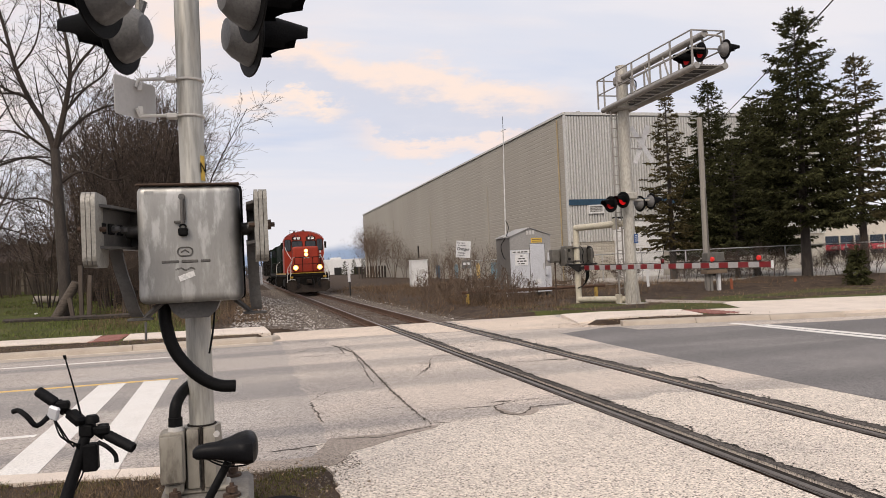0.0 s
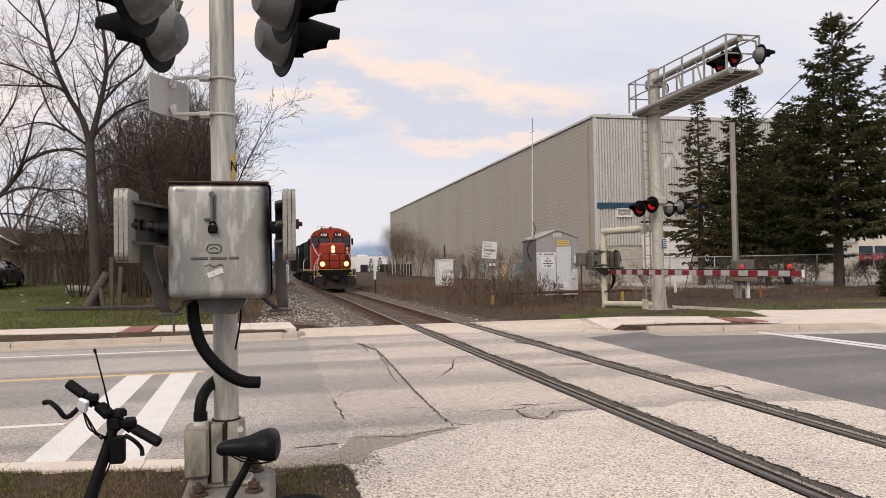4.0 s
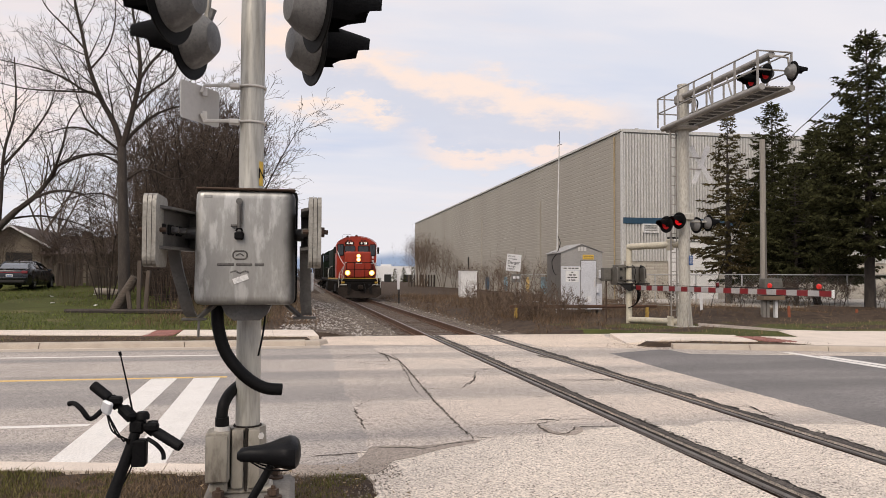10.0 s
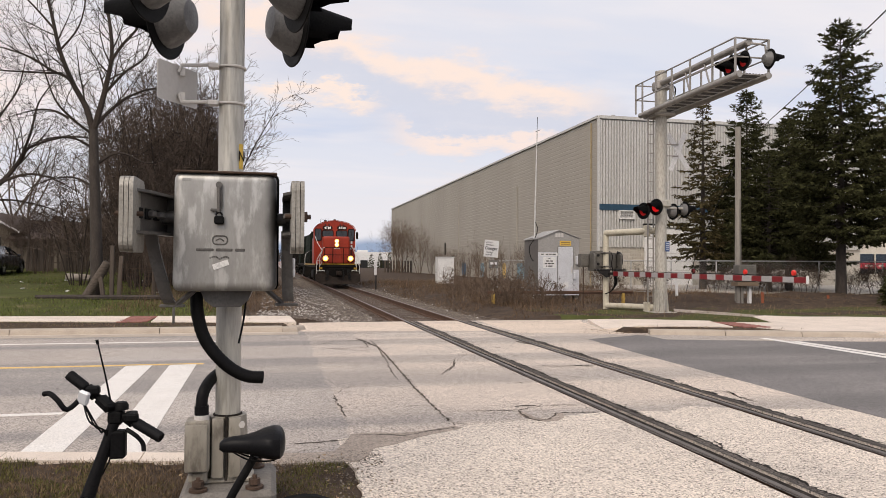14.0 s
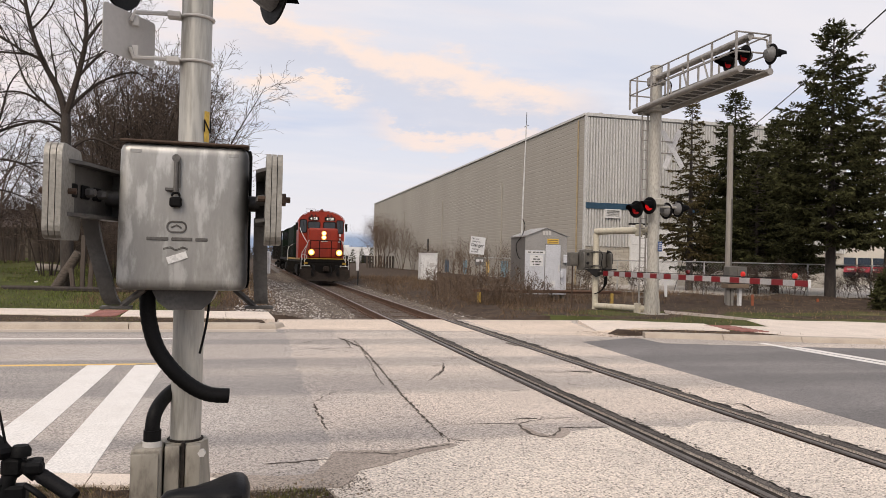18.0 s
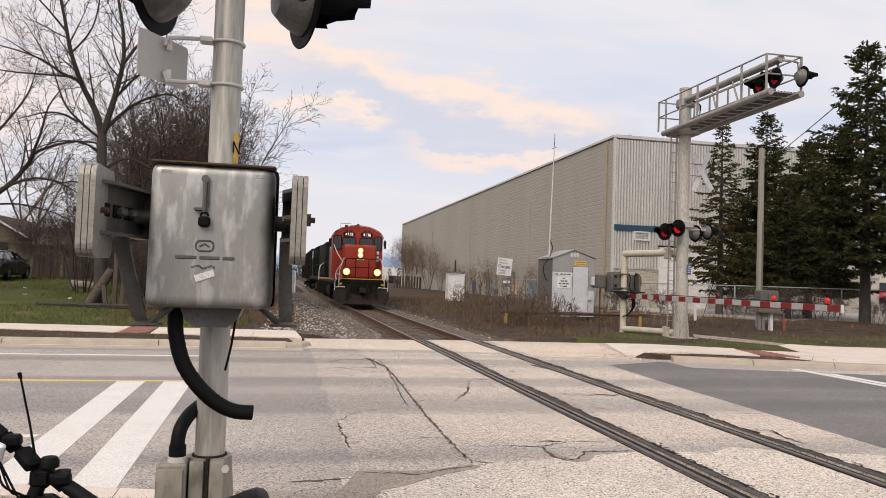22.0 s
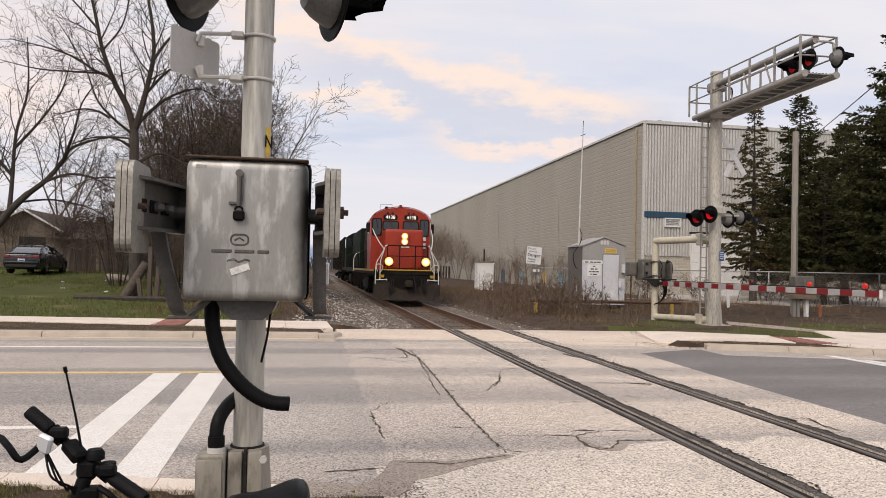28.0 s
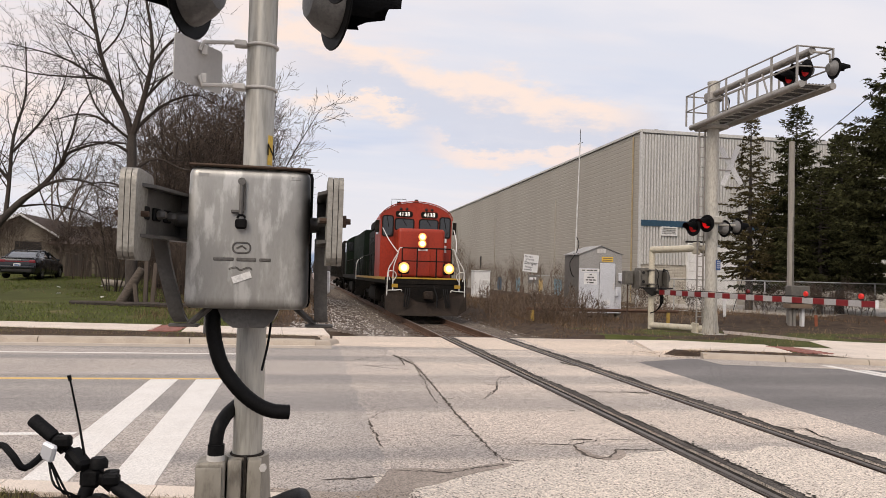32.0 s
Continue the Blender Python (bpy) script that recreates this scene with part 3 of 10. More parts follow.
def crossing_filler():
    """Beside both rails through the crossing: open black groove, a worn filler band and the broken edge of the pavement."""
    for x in (0.0, 1.505):
        groove, band, chips = B(), B(), random.Random(int(x * 10) + 5)
        a, b, n = 0.0, 20.3, 900

        def edge(y, k):
            big, fine = noise.noise((y * 0.5, x, 1 + k)), noise.noise((y * 3.5, x, 4 + k))
            tiny = noise.noise((y * 22, x, 7 + k))
            if k == 0:
                return 0.215 + 0.06 * big + 0.03 * fine + 0.022 * tiny
            if k == 2:
                return edge(y, 0) + 0.018 + 0.07 * max(0, fine + 0.15) + 0.04 * max(0, tiny)
            return -0.078 - 0.022 * big - 0.014 * fine - 0.010 * tiny
        for k in range(n):
            y0, y1 = a + (b - a) * k / n, a + (b - a) * (k + 1) / n
            for bm, u0, u1, v0, v1, z in ((groove, 0.036, 0.036, 0.126, 0.126, -0.02), (band, 0.125, 0.125, edge(y0, 0), edge(y1, 0), 0.004), (groove, edge(y0, 0), edge(y1, 0), edge(y0, 2), edge(y1, 2), 0.0025),
                                          (band, edge(y0, 1), edge(y1, 1), -0.047, -0.047, 0.002), (groove, -0.049, -0.049, -0.036, -0.036, 0.0015)):
                p = [(x + u0, y0), (x + v0, y0), (x + v1, y1), (x + u1, y1)]
                bm.faces.new([bm.verts.new((*q, z)) for q in p])
        for k in range(420):
            y = chips.uniform(a, b)
            u = edge(y, 0) + abs(chips.gauss(0, 0.05))
            q, r = chips.random() * math.tau, chips.uniform(0.006, 0.022)
            groove.faces.new([groove.verts.new((x + u + r * math.cos(q + h), y + 1.4 * r * math.sin(q + h), 0.005)) for h in (0, 1.3, 2.7, 4.1)])
        tagged(part("flangeway", groove, M_TAR), "open black groove along the rail", "flangeway", kind="structure")
        tagged(part("flangeway_filler", band, M_FILLER), "crumbled dark filler band along the rail", "flangeway", kind="structure")


crossing_filler()


def crack(pts, w, seed):
    """A jagged open crack in the pavement, with hairline spurs and crumbled bits along it."""
    rng = random.Random(seed)
    bm = B()

    def run(points, wide, step, jag):
        line = []
        for a, b in zip(points, points[1:]):
            n = max(2, int((b - a).length / step))
            side = Vector((-(b - a).y, (b - a).x, 0)).normalized()
            for k in range(n):
                p = a.lerp(b, k / n)
                line.append(p + side * (jag * (noise.noise((p.x * 9, p.y * 9, seed)) + 0.5 * rng.uniform(-1, 1))))
        line.append(points[-1])
        prev = None
        for i, p in enumerate(line):
            d = (line[min(i + 1, len(line) - 1)] - line[max(i - 1, 0)]).normalized()
            taper = 0.35 + 0.65 * min(1, 5 * i / len(line), 5 * (len(line) - i) / len(line))
            s = Vector((-d.y, d.x, 0)) * wide * taper * (0.22 + 0.9 * rng.random() ** 1.6)
            cur = (bm.verts.new((p + s).to_tuple()[:2] + (0.0045,)), bm.verts.new((p - s).to_tuple()[:2] + (0.0045,)))
            if prev:
                bm.faces.new((prev[0], prev[1], cur[1], cur[0]))
            prev = cur
        return line
    line = run([Vector((*p, 0)) for p in pts], w, 0.045, 0.026)
    for p in line[2:-2]:
        if rng.random() < 0.07:
            a = rng.random() * math.tau
            q = p + Vector((math.cos(a), 0.8 * math.sin(a), 0)) * rng.uniform(0.06, 0.30)
            run([p, p.lerp(q, 0.5) + Vector((rng.gauss(0, 0.02), rng.gauss(0, 0.02), 0)), q], w * 0.4, 0.03, 0.012)
        if rng.random() < 0.35:
            c = p + Vector((rng.gauss(0, w * 1.6), rng.gauss(0, w * 1.6), 0))
            r, a = rng.uniform(0.15, 0.5) * w, rng.random() * math.tau
            bm.faces.new([bm.verts.new((c.x + r * math.cos(a + h), c.y + r * math.sin(a + h), 0.005)) for h in (0, 1.3, 2.7, 4.1)])
    tagged(part("pavement_crack", bm, M_CRACK), "jagged dark crack in the pavement", "crack", kind="structure")

CRACKS = [
    ([(-1.62, 15.6), (-1.65, 13.4), (-1.75, 10.9), (-1.80, 9.6), (-1.83, 8.6), (-1.84, 7.9), (-1.83, 7.25)], 0.022),
    ([(-1.65, 14.2), (-1.76, 12.35), (-1.88, 10.9), (-1.92, 10.2)], 0.014),
    ([(-0.95, 11.8), (-0.72, 11.8), (-0.95, 11.1), (-1.27, 10.5)], 0.010),
    ([(-1.82, 7.94), (-1.29, 7.91), (-0.97, 7.86), (-0.66, 8.05), (-0.31, 8.06), (-0.12, 8.07)], 0.010),
    ([(-0.97, 7.86), (-1.02, 7.47), (-0.95, 7.32), (-0.81, 7.33), (-0.63, 7.63), (-0.44, 7.63), (-0.17, 7.58)], 0.022),
    ([(-0.95, 8.06), (-0.85, 8.09), (-0.70, 8.07)], 0.030),
    ([(-0.52, 12.6), (-0.24, 12.7)], 0.012),
    ([(-0.56, 9.6), (-0.19, 9.75)], 0.014),
    ([(0.5, 11.13), (0.89, 11.07), (1.12, 11.1), (1.23, 10.9)], 0.013),
    ([(1.8, 9.8), (1.9, 9.58), (2.11, 9.4), (2.64, 9.42)], 0.008),
    ([(1.78, 8.6), (1.98, 8.38), (1.88, 8.1), (1.92, 7.8)], 0.014),
    ([(-2.86, 9.2), (-2.84, 7.85)], 0.014),
    ([(-2.86, 14.5), (-2.36, 15.4), (-1.77, 15.5), (-1.82, 14.2), (-2.36, 14.05), (-2.76, 14.4)], 0.016),
    ([(-1.84, 7.17), (-2.38, 6.92), (-2.84, 7.04)], 0.020),
    ([(-2.9, 6.85), (-3.4, 6.78)], 0.02),
    ([(2.3, 14.4), (2.9, 14.1), (3.2, 14.3)], 0.02),
    ([(0.5, 13.8), (0.62, 13.75)], 0.05),
    ([(-2.9, 17.6), (-1.6, 17.4), (-0.2, 17.5)], 0.012),
    ([(1.7, 16.9), (3.0, 16.6), (4.6, 16.5)], 0.014),
    ([(-0.1, 18.7), (-1.4, 18.9), (-2.6, 18.6)], 0.010),
    ([(-2.86, 14.29), (-2.55, 14.13), (-2.19, 13.81), (-1.8, 13.5)], 0.014),
    ([(-1.87, 15.93), (-1.74, 15.2), (-1.66, 14.3)], 0.034),
    ([(-0.46, 12.77), (-0.2, 12.7)], 0.012),
    ([(-0.5, 12.63), (-0.7, 11.94), (-0.85, 11.42), (-1.11, 10.86)], 0.010),
    ([(-0.91, 11.88), (-0.73, 11.82)], 0.012),
    ([(0.33, 11.21), (0.85, 11.19), (1.17, 11.12)], 0.010),
    ([(0.95, 11.17), (1.17, 11.12), (1.30, 11.01)], 0.03),
    ([(1.30, 14.9), (1.36, 14.18)], 0.06),
    ([(-3.04, 17.2), (-2.55, 17.25), (-1.83, 17.15)], 0.016),
    ([(-2.84, 8.12), (-2.73, 8.18)], 0.010),
    ([(1.82, 8.69), (2.02, 8.52), (1.92, 8.25), (1.91, 7.89)], 0.018),
    ([(2.19, 9.57), (2.67, 9.6)], 0.010),
    ([(2.17, 12.63), (2.38, 12.36)], 0.014),
    ([(0.47, 10.18), (0.64, 9.89)], 0.010),
    ([(-2.2, 10.1), (-2.6, 9.75), (-2.86, 9.2)], 0.006),
]
for k, (line, w) in enumerate(CRACKS):
    crack(line, w, k)


def paint(name, outline, material, label):
    bm = B()
    prism(bm, outline, "z", 0.0005, 0.004)
    tagged(part(name, bm, material), label, "road marking", kind="structure")


for x0, x1 in ((-5.64, -5.28), (-5.01, -4.64)):
    paint("stop_line", [(x0 + 0.03, near_kerb(x0) + 0.03), (x0 + 0.2, near_kerb(x0 + 0.2) + 0.05), (x1 + 0.01, near_kerb(x1) + 0.03), (x1 - 0.08, 12.31), (x0 - 0.10, 12.33)], M_WHITE, "wide white stripe painted across the lane")
paint("centre_line", [(-400, 12.30), (-4.62, 12.29), (-4.62, 12.42), (-400, 12.45)], M_YELLOW, "thin yellow centre line")
paint("lane_line", [(-400, 8.54), (-5.70, 8.54), (-5.70, 8.65), (-400, 8.67)], M_WHITE, "thin white lane line")
paint("edge_line", [(-400, 15.78), (-4.4, 15.72), (-4.4, 15.84), (-400, 15.92)], M_WHITE, "thin white edge line")
paint("stop_line", [(6.78, 14.65), (6.96, 14.6), (6.92, -2), (6.72, -2)], M_WHITE, "narrow white stripe painted across the lane")
paint("stop_line", [(7.0, 13.9), (7.2, 13.85), (7.62, -2), (7.4, -2)], M_WHITE, "narrow white stripe painted across the lane")


def kerb(name, pts, width=0.30, height=0.12, label="weathered concrete kerb"):
    """A kerb along the points with a rounded top edge; the road lies on its right-hand side."""
    bm = B()
    rows = []
    pts = [Vector((*p, 0)) for p in pts]
    for i, p in enumerate(pts):
        d = (pts[min(i + 1, len(pts) - 1)] - pts[max(i - 1, 0)]).normalized()
        n = Vector((-d.y, d.x, 0))
        rows.append([bm.verts.new(p + n * u + Vector((0, 0, z))) for u, z in ((0, -0.1), (0, 0.0), (0.035, height - 0.03), (0.07, height), (width, height + 0.005), (width, -0.1))])
    for a, b in zip(rows, rows[1:]):
        for k in range(5):
            bm.faces.new((a[k], b[k], b[k + 1], a[k + 1]))
    bm.faces.new(rows[0])
    bm.faces.new(rows[-1][::-1])
    return tagged(part(name, bm, M_KERB), label, "kerb", kind="structure")


paint("tar_patch", [(-3.06, 6.46), (-2.95, 6.75), (-2.86, 7.06), (-2.62, 7.09), (-2.41, 7.02), (-2.1, 7.10), (-1.86, 7.22), (-1.77, 7.16), (-1.84, 7.08), (-2.12, 6.93), (-2.36, 6.76), (-2.5, 6.62), (-2.72, 6.50), (-2.80, 6.3), (-2.93, 6.2)], M_PATCH, "crumbled brown tar and grit at the pavement's edge")
paint("tar_patch", [(-0.98, 7.86), (-1.04, 7.6), (-0.99, 7.36), (-0.88, 7.25), (-0.76, 7.26), (-0.62, 7.42), (-0.56, 7.62), (-0.66, 7.60), (-0.72, 7.46), (-0.83, 7.36), (-0.92, 7.44), (-0.94, 7.66)], M_PATCH, "curved tar scar in the pavement")
step = 3.0
x = -60.0
while x < -3.6:
    x1 = min(x + step, -3.35)
    kerb("kerb", [(x + 0.008, 17.62), (x1 - 0.008, 17.62)])
    x = x1
kerb("kerb", [(-3.34, 17.62), (-3.0, 17.75), (-2.8, 18.2)], 0.3, 0.10)
for k in range(8):
    x0 = 4.75 + 1.6 * k
    kerb("kerb", [(x0 + 0.008, far_kerb(x0) + 0.0), (x0 + 1.592, far_kerb(x0 + 1.592))], 0.3, 0.11 if k < 3 else 0.04)
# gutter strips
slab("gutter", [(-400, 17.551), (-3.02, 17.551), (-3.02, 17.62), (-400, 17.62)], 0.003, 0.1, M_CONC, "thin concrete gutter", "gutter")
slab("gutter", [(-400, 17.0), (-3.02, 17.0), (-3.02, 17.549), (-400, 17.549)], 0.0035, 0.1, M_KERB, "pale concrete gutter with sandy grit", "gutter")
xs = [-400, -9.0, -7.2, -5.7, -4.6, -4.0]
for k, (xa, xb) in enumerate(zip(xs, xs[1:])):
    slab("near_kerb", [(xa + 0.004, near_kerb(xa) - 0.27), (xb - 0.004, near_kerb(xb) - 0.27), (xb - 0.004, near_kerb(xb)), (xa + 0.004, near_kerb(xa))], 0.014, 0.2, M_CONC, "low concrete kerb beside the grass verge", "kerb")
slab("gutter_right", [(4.6, far_kerb(4.6) - 1.05), (8.4, far_kerb(8.4) - 0.95), (10.5, far_kerb(10.5) - 0.6), (16.0, far_kerb(16) - 0.3), (16.0, far_kerb(16)), (4.6, far_kerb(4.6))], 0.002, 0.1, M_CROSS, "pale concrete gutter along the bend", "gutter")
slab("near_kerb_end", [(-3.99, near_kerb(-4) - 0.36), (-3.72, near_kerb(-3.7) - 0.24), (-3.62, near_kerb(-3.6) - 0.05), (-3.99, near_kerb(-4) - 0.02)], 0.010, 0.2, M_CONC, "broken end of the low kerb", "kerb")
slab("grit_patch", [(-3.7, near_kerb(-3.7) - 0.34), (-2.9, 6.1), (-2.78, 6.3), (-3.0, 6.45), (-3.3, near_kerb(-3.3) + 0.04), (-3.75, near_kerb(-3.75) + 0.01), (-3.70, near_kerb(-3.7) - 0.2)], 0.006, 0.1, M_PATCH, "brown grit and crumbled concrete where the kerb ends", "grit")
slab("grit_strip", [(-9.0, near_kerb(-9) + 0.002), (-3.2, near_kerb(-3.2) + 0.002), (-3.2, near_kerb(-3.2) + 0.03), (-4.0, near_kerb(-4) + 0.13), (-4.5, near_kerb(-4.5) + 0.05), (-5.4, near_kerb(-5.4) + 0.03), (-9.0, near_kerb(-9) + 0.05)], 0.0022, 0.1, M_PATCH, "thin line of grit along the kerb", "grit")


def flags(name, quads, material, label, parent_label, ramp=None):
    """Sidewalk slabs laid with open joints, each an object under one walk."""
    top = tagged(new(name), parent_label, "sidewalk", kind="structure")
    for q in quads:
        bm = B()
        c = Vector((sum(p[0] for p in q) / 4, sum(p[1] for p in q) / 4))
        inset = [tuple(c + (Vector(p) - c) * 0.992) for p in q]
        vs = prism(bm, inset, "z", 0.0, 0.122)
        for v in vs[4:]:
            if ramp:
                v.co.z = 0.012 + 0.11 * smoothstep(*ramp, v.co.x)
        part("paving_slab", bm, material, top)
    return top


quads = []
edges = [-7.17 - 1.5 * k for k in range(26)]
for xb, xa in zip(edges, edges[1:]):
    quads.append([(xa, walk_near(xa)), (xb, walk_near(xb)), (xb - 0.11, walk_far(xb)), (xa - 0.11, walk_far(xa))])
for xa, xb in ((-6.47, -5.3), (-5.3, -4.1), (-4.1, -3.0)):
    quads.append([(xa, walk_near(xa)), (xb, walk_near(xb)), (xb - 0.11, walk_far(xb)), (xa - 0.11, walk_far(xa))])
flags("sidewalk_left", quads, M_CONC, "", "pale concrete sidewalk slabs behind a grass strip")


def pavers(name, x0, x1, y0, y1, slope=0.0):
    top = tagged(new(name), "panel of red tactile pavers set in the sidewalk", "pavers", kind="structure")
    bm = B()
    box(bm, (0, 0, 0), (0.19, 0.092, 0.06), 0.006)
    me = mesh_of("paver", bm)
    me.materials.append(M_PAVER)
    nx, ny = int((x1 - x0) / 0.2), int((y1 - y0) / 0.1)
    for j in range(ny):
        for i in range(nx):
            ob = new("paver", me)
            ob.location = (x0 + 0.2 * (i + 0.5) + (0.05 if j % 2 else -0.05), y0 + 0.1 * (j + 0.5) + slope * (0.2 * i), 0.094)
            ob.parent = top


pavers("paver_panel_left", -7.22, -6.42, 19.62, 21.62, -0.16)


def r_far(x):
    return 19.33 - 0.49 * (x - 4.82)


def r_edge(x):
    """Far and near end of a joint across the right-hand sidewalk."""
    return (x, r_far(x)), (x - 0.52, 17.08 - 0.35 * (x - 0.52 - 4.34))


R_JOINTS = [4.82, 5.8, 6.75, 7.66]
flags("sidewalk_right", [[r_edge(p)[1], r_edge(q)[1], r_edge(q)[0], r_edge(p)[0]] for p, q in zip(R_JOINTS, R_JOINTS[1:])], M_CONC, "", "pale concrete sidewalk slabs leading up to the crossing", (4.2, 5.2))
pavers("paver_panel_right", 7.42, 8.06, 16.0, 17.6, -0.40)
slab("driveway", [(7.64, 15.94), (8.0, far_kerb(8.0) + 0.34), (60, far_kerb(60) + 0.35), (60, 12), (16, 17.6), (12.79, 18.92), (11.37, 19.14), (10.57, 19.71), (9.91, 19.3), (9.05, 17.25), (8.17, 17.56)], 0.112, 0.2, M_CONC, "pale concrete driveway apron", "driveway")
slab("paver_bed", [(7.10, 15.96), (7.66, 15.93), (8.18, 17.55), (7.66, 17.72)], 0.098, 0.2, M_PAVER, "mortar bed under the red pavers", "pavers")
slab("dirt_path", [(8.86, 21.8), (9.42, 20.39), (9.91, 19.3), (10.57, 19.71), (10.3, 21.28), (9.62, 23.2)], 0.108, 0.1, M_PATCH, "worn gritty footpath behind the mast", "path")

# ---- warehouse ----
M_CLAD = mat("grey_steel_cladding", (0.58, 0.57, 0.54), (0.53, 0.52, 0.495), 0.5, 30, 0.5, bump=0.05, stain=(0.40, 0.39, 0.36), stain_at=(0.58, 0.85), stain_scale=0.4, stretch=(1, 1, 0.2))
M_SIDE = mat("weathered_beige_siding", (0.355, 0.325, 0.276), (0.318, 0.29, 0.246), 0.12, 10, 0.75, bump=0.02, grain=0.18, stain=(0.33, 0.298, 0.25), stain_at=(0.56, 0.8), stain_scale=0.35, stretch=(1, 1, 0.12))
M_BLUE = mat("blue_trim", (0.026, 0.075, 0.125), None, 3, 40, 0.5, bump=0.05)
M_BLOCK = mat("split_face_block", (0.52, 0.48, 0.41), (0.44, 0.40, 0.34), 3, 30, 0.9, bump=0.4, rnd=0.08)
M_DOORW = mat("white_door", (0.80, 0.79, 0.77), (0.72, 0.71, 0.69), 2, 30, 0.5, bump=0.05)
M_DARK = mat("dark_fixture", (0.02, 0.019, 0.018), None, 6, 60, 0.6, bump=0.1, spec=0.3)
M_ROOF = mat("roof_membrane", (0.25, 0.25, 0.25), None, 1, 30, 0.9)
M_GALV = mat("galvanised_steel", (0.50, 0.50, 0.48), (0.40, 0.40, 0.385), 3, 50, 0.5, metal=0.5, bump=0.1)
M_WINDOW = glassy("dark_window_glass", (0.02, 0.025, 0.03), 0.06)
M_TEAL = mat("faded_mural_paint", (0.20, 0.33, 0.38), (0.14, 0.24, 0.30), 1.5, 20, 0.8)


def warehouse():
    x0, y0, y1, x1, top = 18.7, 49.3, 144.0, 40.2, 12.0
    b = thing("warehouse", (x0, y0, 0), "long grey steel-clad warehouse with a flat roof", "warehouse")
    ly, lx = y1 - y0, x1 - x0
    bm = B()
    # end wall with vertical ribs above a block base
    n, rib = 100, 0.215
    prof = []
    for k in range(n):
        u = k * rib
        prof += [(u, -0.02), (u + 0.06, -0.02), (u + 0.085, -0.15), (u + 0.19, -0.15)]
    prof += [(n * rib, -0.02), (n * rib, 0.25), (0.31, 0.25), (0.31, -0.012), (0, -0.012)]
    prism(bm, prof, "z", 2.8, top - 0.25)
    bm2 = B()
    box(bm2, (-0.03, -0.06, 5.4), (0.16, 0.20, top + 0.9))
    part("corner_flashing", bm2, M_CLAD, b, "pale folded corner flashing")
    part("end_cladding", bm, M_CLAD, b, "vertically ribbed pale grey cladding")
    bm = B()
    zs, z = [], -1.0
    while z < top - 0.2:
        zs.append(z)
        z += 0.30
    prof = []
    for z in zs:
        prof += [(0.0, z), (-0.012, z + 0.02), (-0.012, z + 0.26), (0.0, z + 0.28)]
    prof += [(0.0, top - 0.15), (0.3, top - 0.15), (0.3, -1.0)]
    prism(bm, prof, "y", 0.0, ly)
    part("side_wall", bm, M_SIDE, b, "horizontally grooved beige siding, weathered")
    for f in (0.19, 0.43, 0.68, 0.86):
        bm = B()
        tube(bm, [(-0.06, ly * f, 0), (-0.06, ly * f, top - 1.2 - (2 if f > 0.1 else 0))], 0.05, 8)
        part("downpipe", bm, M_SIDE if f > 0.02 else M_BLOCK, b)
    bm = B()
    tube(bm, [(-0.10, 1.1, 0), (-0.10, 1.1, top - 0.3)], 0.055, 8)
    part("downpipe", bm, mat("tan_downpipe", (0.42, 0.33, 0.19), None, 3, 40, 0.6), b, "tan downpipe near the corner")
    bm = B()
    box(bm, (lx / 2, ly / 2, top - 0.1), (lx - 0.6, ly - 0.6, 0.15))
    part("roof", bm, M_ROOF, b)
    bm = B()
    box(bm, (0.05, ly / 2, top - 0.02), (0.34, ly + 0.1, 0.16))
    box(bm, (lx / 2, -0.02, top - 0.05), (lx, 0.34, 0.216))
    part("parapet_cap", bm, M_CLAD, b)
    bm = B()
    box(bm, (lx / 2, 0.1, 0.7), (lx, 0.15, 4.19))
    part("base_wall", bm, M_BLOCK, b)
    bm = B()
    box(bm, (0, 0, 0), (0.385, 0.06, 0.185), 0.01)
    me = mesh_of("concrete_block", bm)
    me.materials.append(M_BLOCK)
    for j in range(15):
        for i in range(17):
            if 10 <= i and j < 24 and 3.2 < i * 0.4 < 7.4:
                continue
            ob = new("concrete_block", me)
            ob.location = (0.2 + 0.4 * i + (0.2 if j % 2 else 0), -0.005, -0.1 + 0.2 * j)
            ob.parent = b
    bm = B()
    box(bm, (8.2, -0.165, 5.62), (16.4, 0.05, 0.42))
    part("blue_band", bm, M_BLUE, b, "dark blue painted band")
    # louvre
    lou = part("louvre", None or frame_mesh(1.15, 0.62, 0.07, 0.1), M_DOORW, b)
    lou.location = (2.05, -0.21, 5.10)
    for k in range(5):
        bm = B()
        box(bm, (0, 0, 0), (1.0, 0.02, 0.07), m=pose(0, 0, 0, 35, 0, 0))
        s = part("slat", bm, M_DOORW, lou)
        s.location = (0, 0.02, -0.22 + 0.11 * k)
    # overhead door with panels and a canopy
    d = part("overhead_door", frame_mesh(3.7, 4.5, 0.12, 0.2), M_DOORW, b, "white overhead loading door")
    d.location = (5.25, -0.24, 2.12)
    for k in range(7):
        bm = B()
        box(bm, (0, 0, 0), (3.45, 0.05, 0.585), 0.012)
        s = part("door_panel", bm, M_DOORW, d)
        s.location = (0, 0.03, -1.83 + 0.60 * k)
    bm = B()
    box(bm, (5.25, -0.25, 4.44), (3.9, 0.25, 0.12), 0.02)
    part("canopy", bm, M_DARK, b)
    for x, z in ((2.66, 10.15),):
        bm = B()
        prism(bm, [(-0.35, 0.0), (0.0, 0.16), (0.0, -0.22), (-0.3, -0.2)], "x", x - 0.28, x + 0.28)
        part("wall_lamp", bm, M_DARK, b, "dark wall-pack lamp")
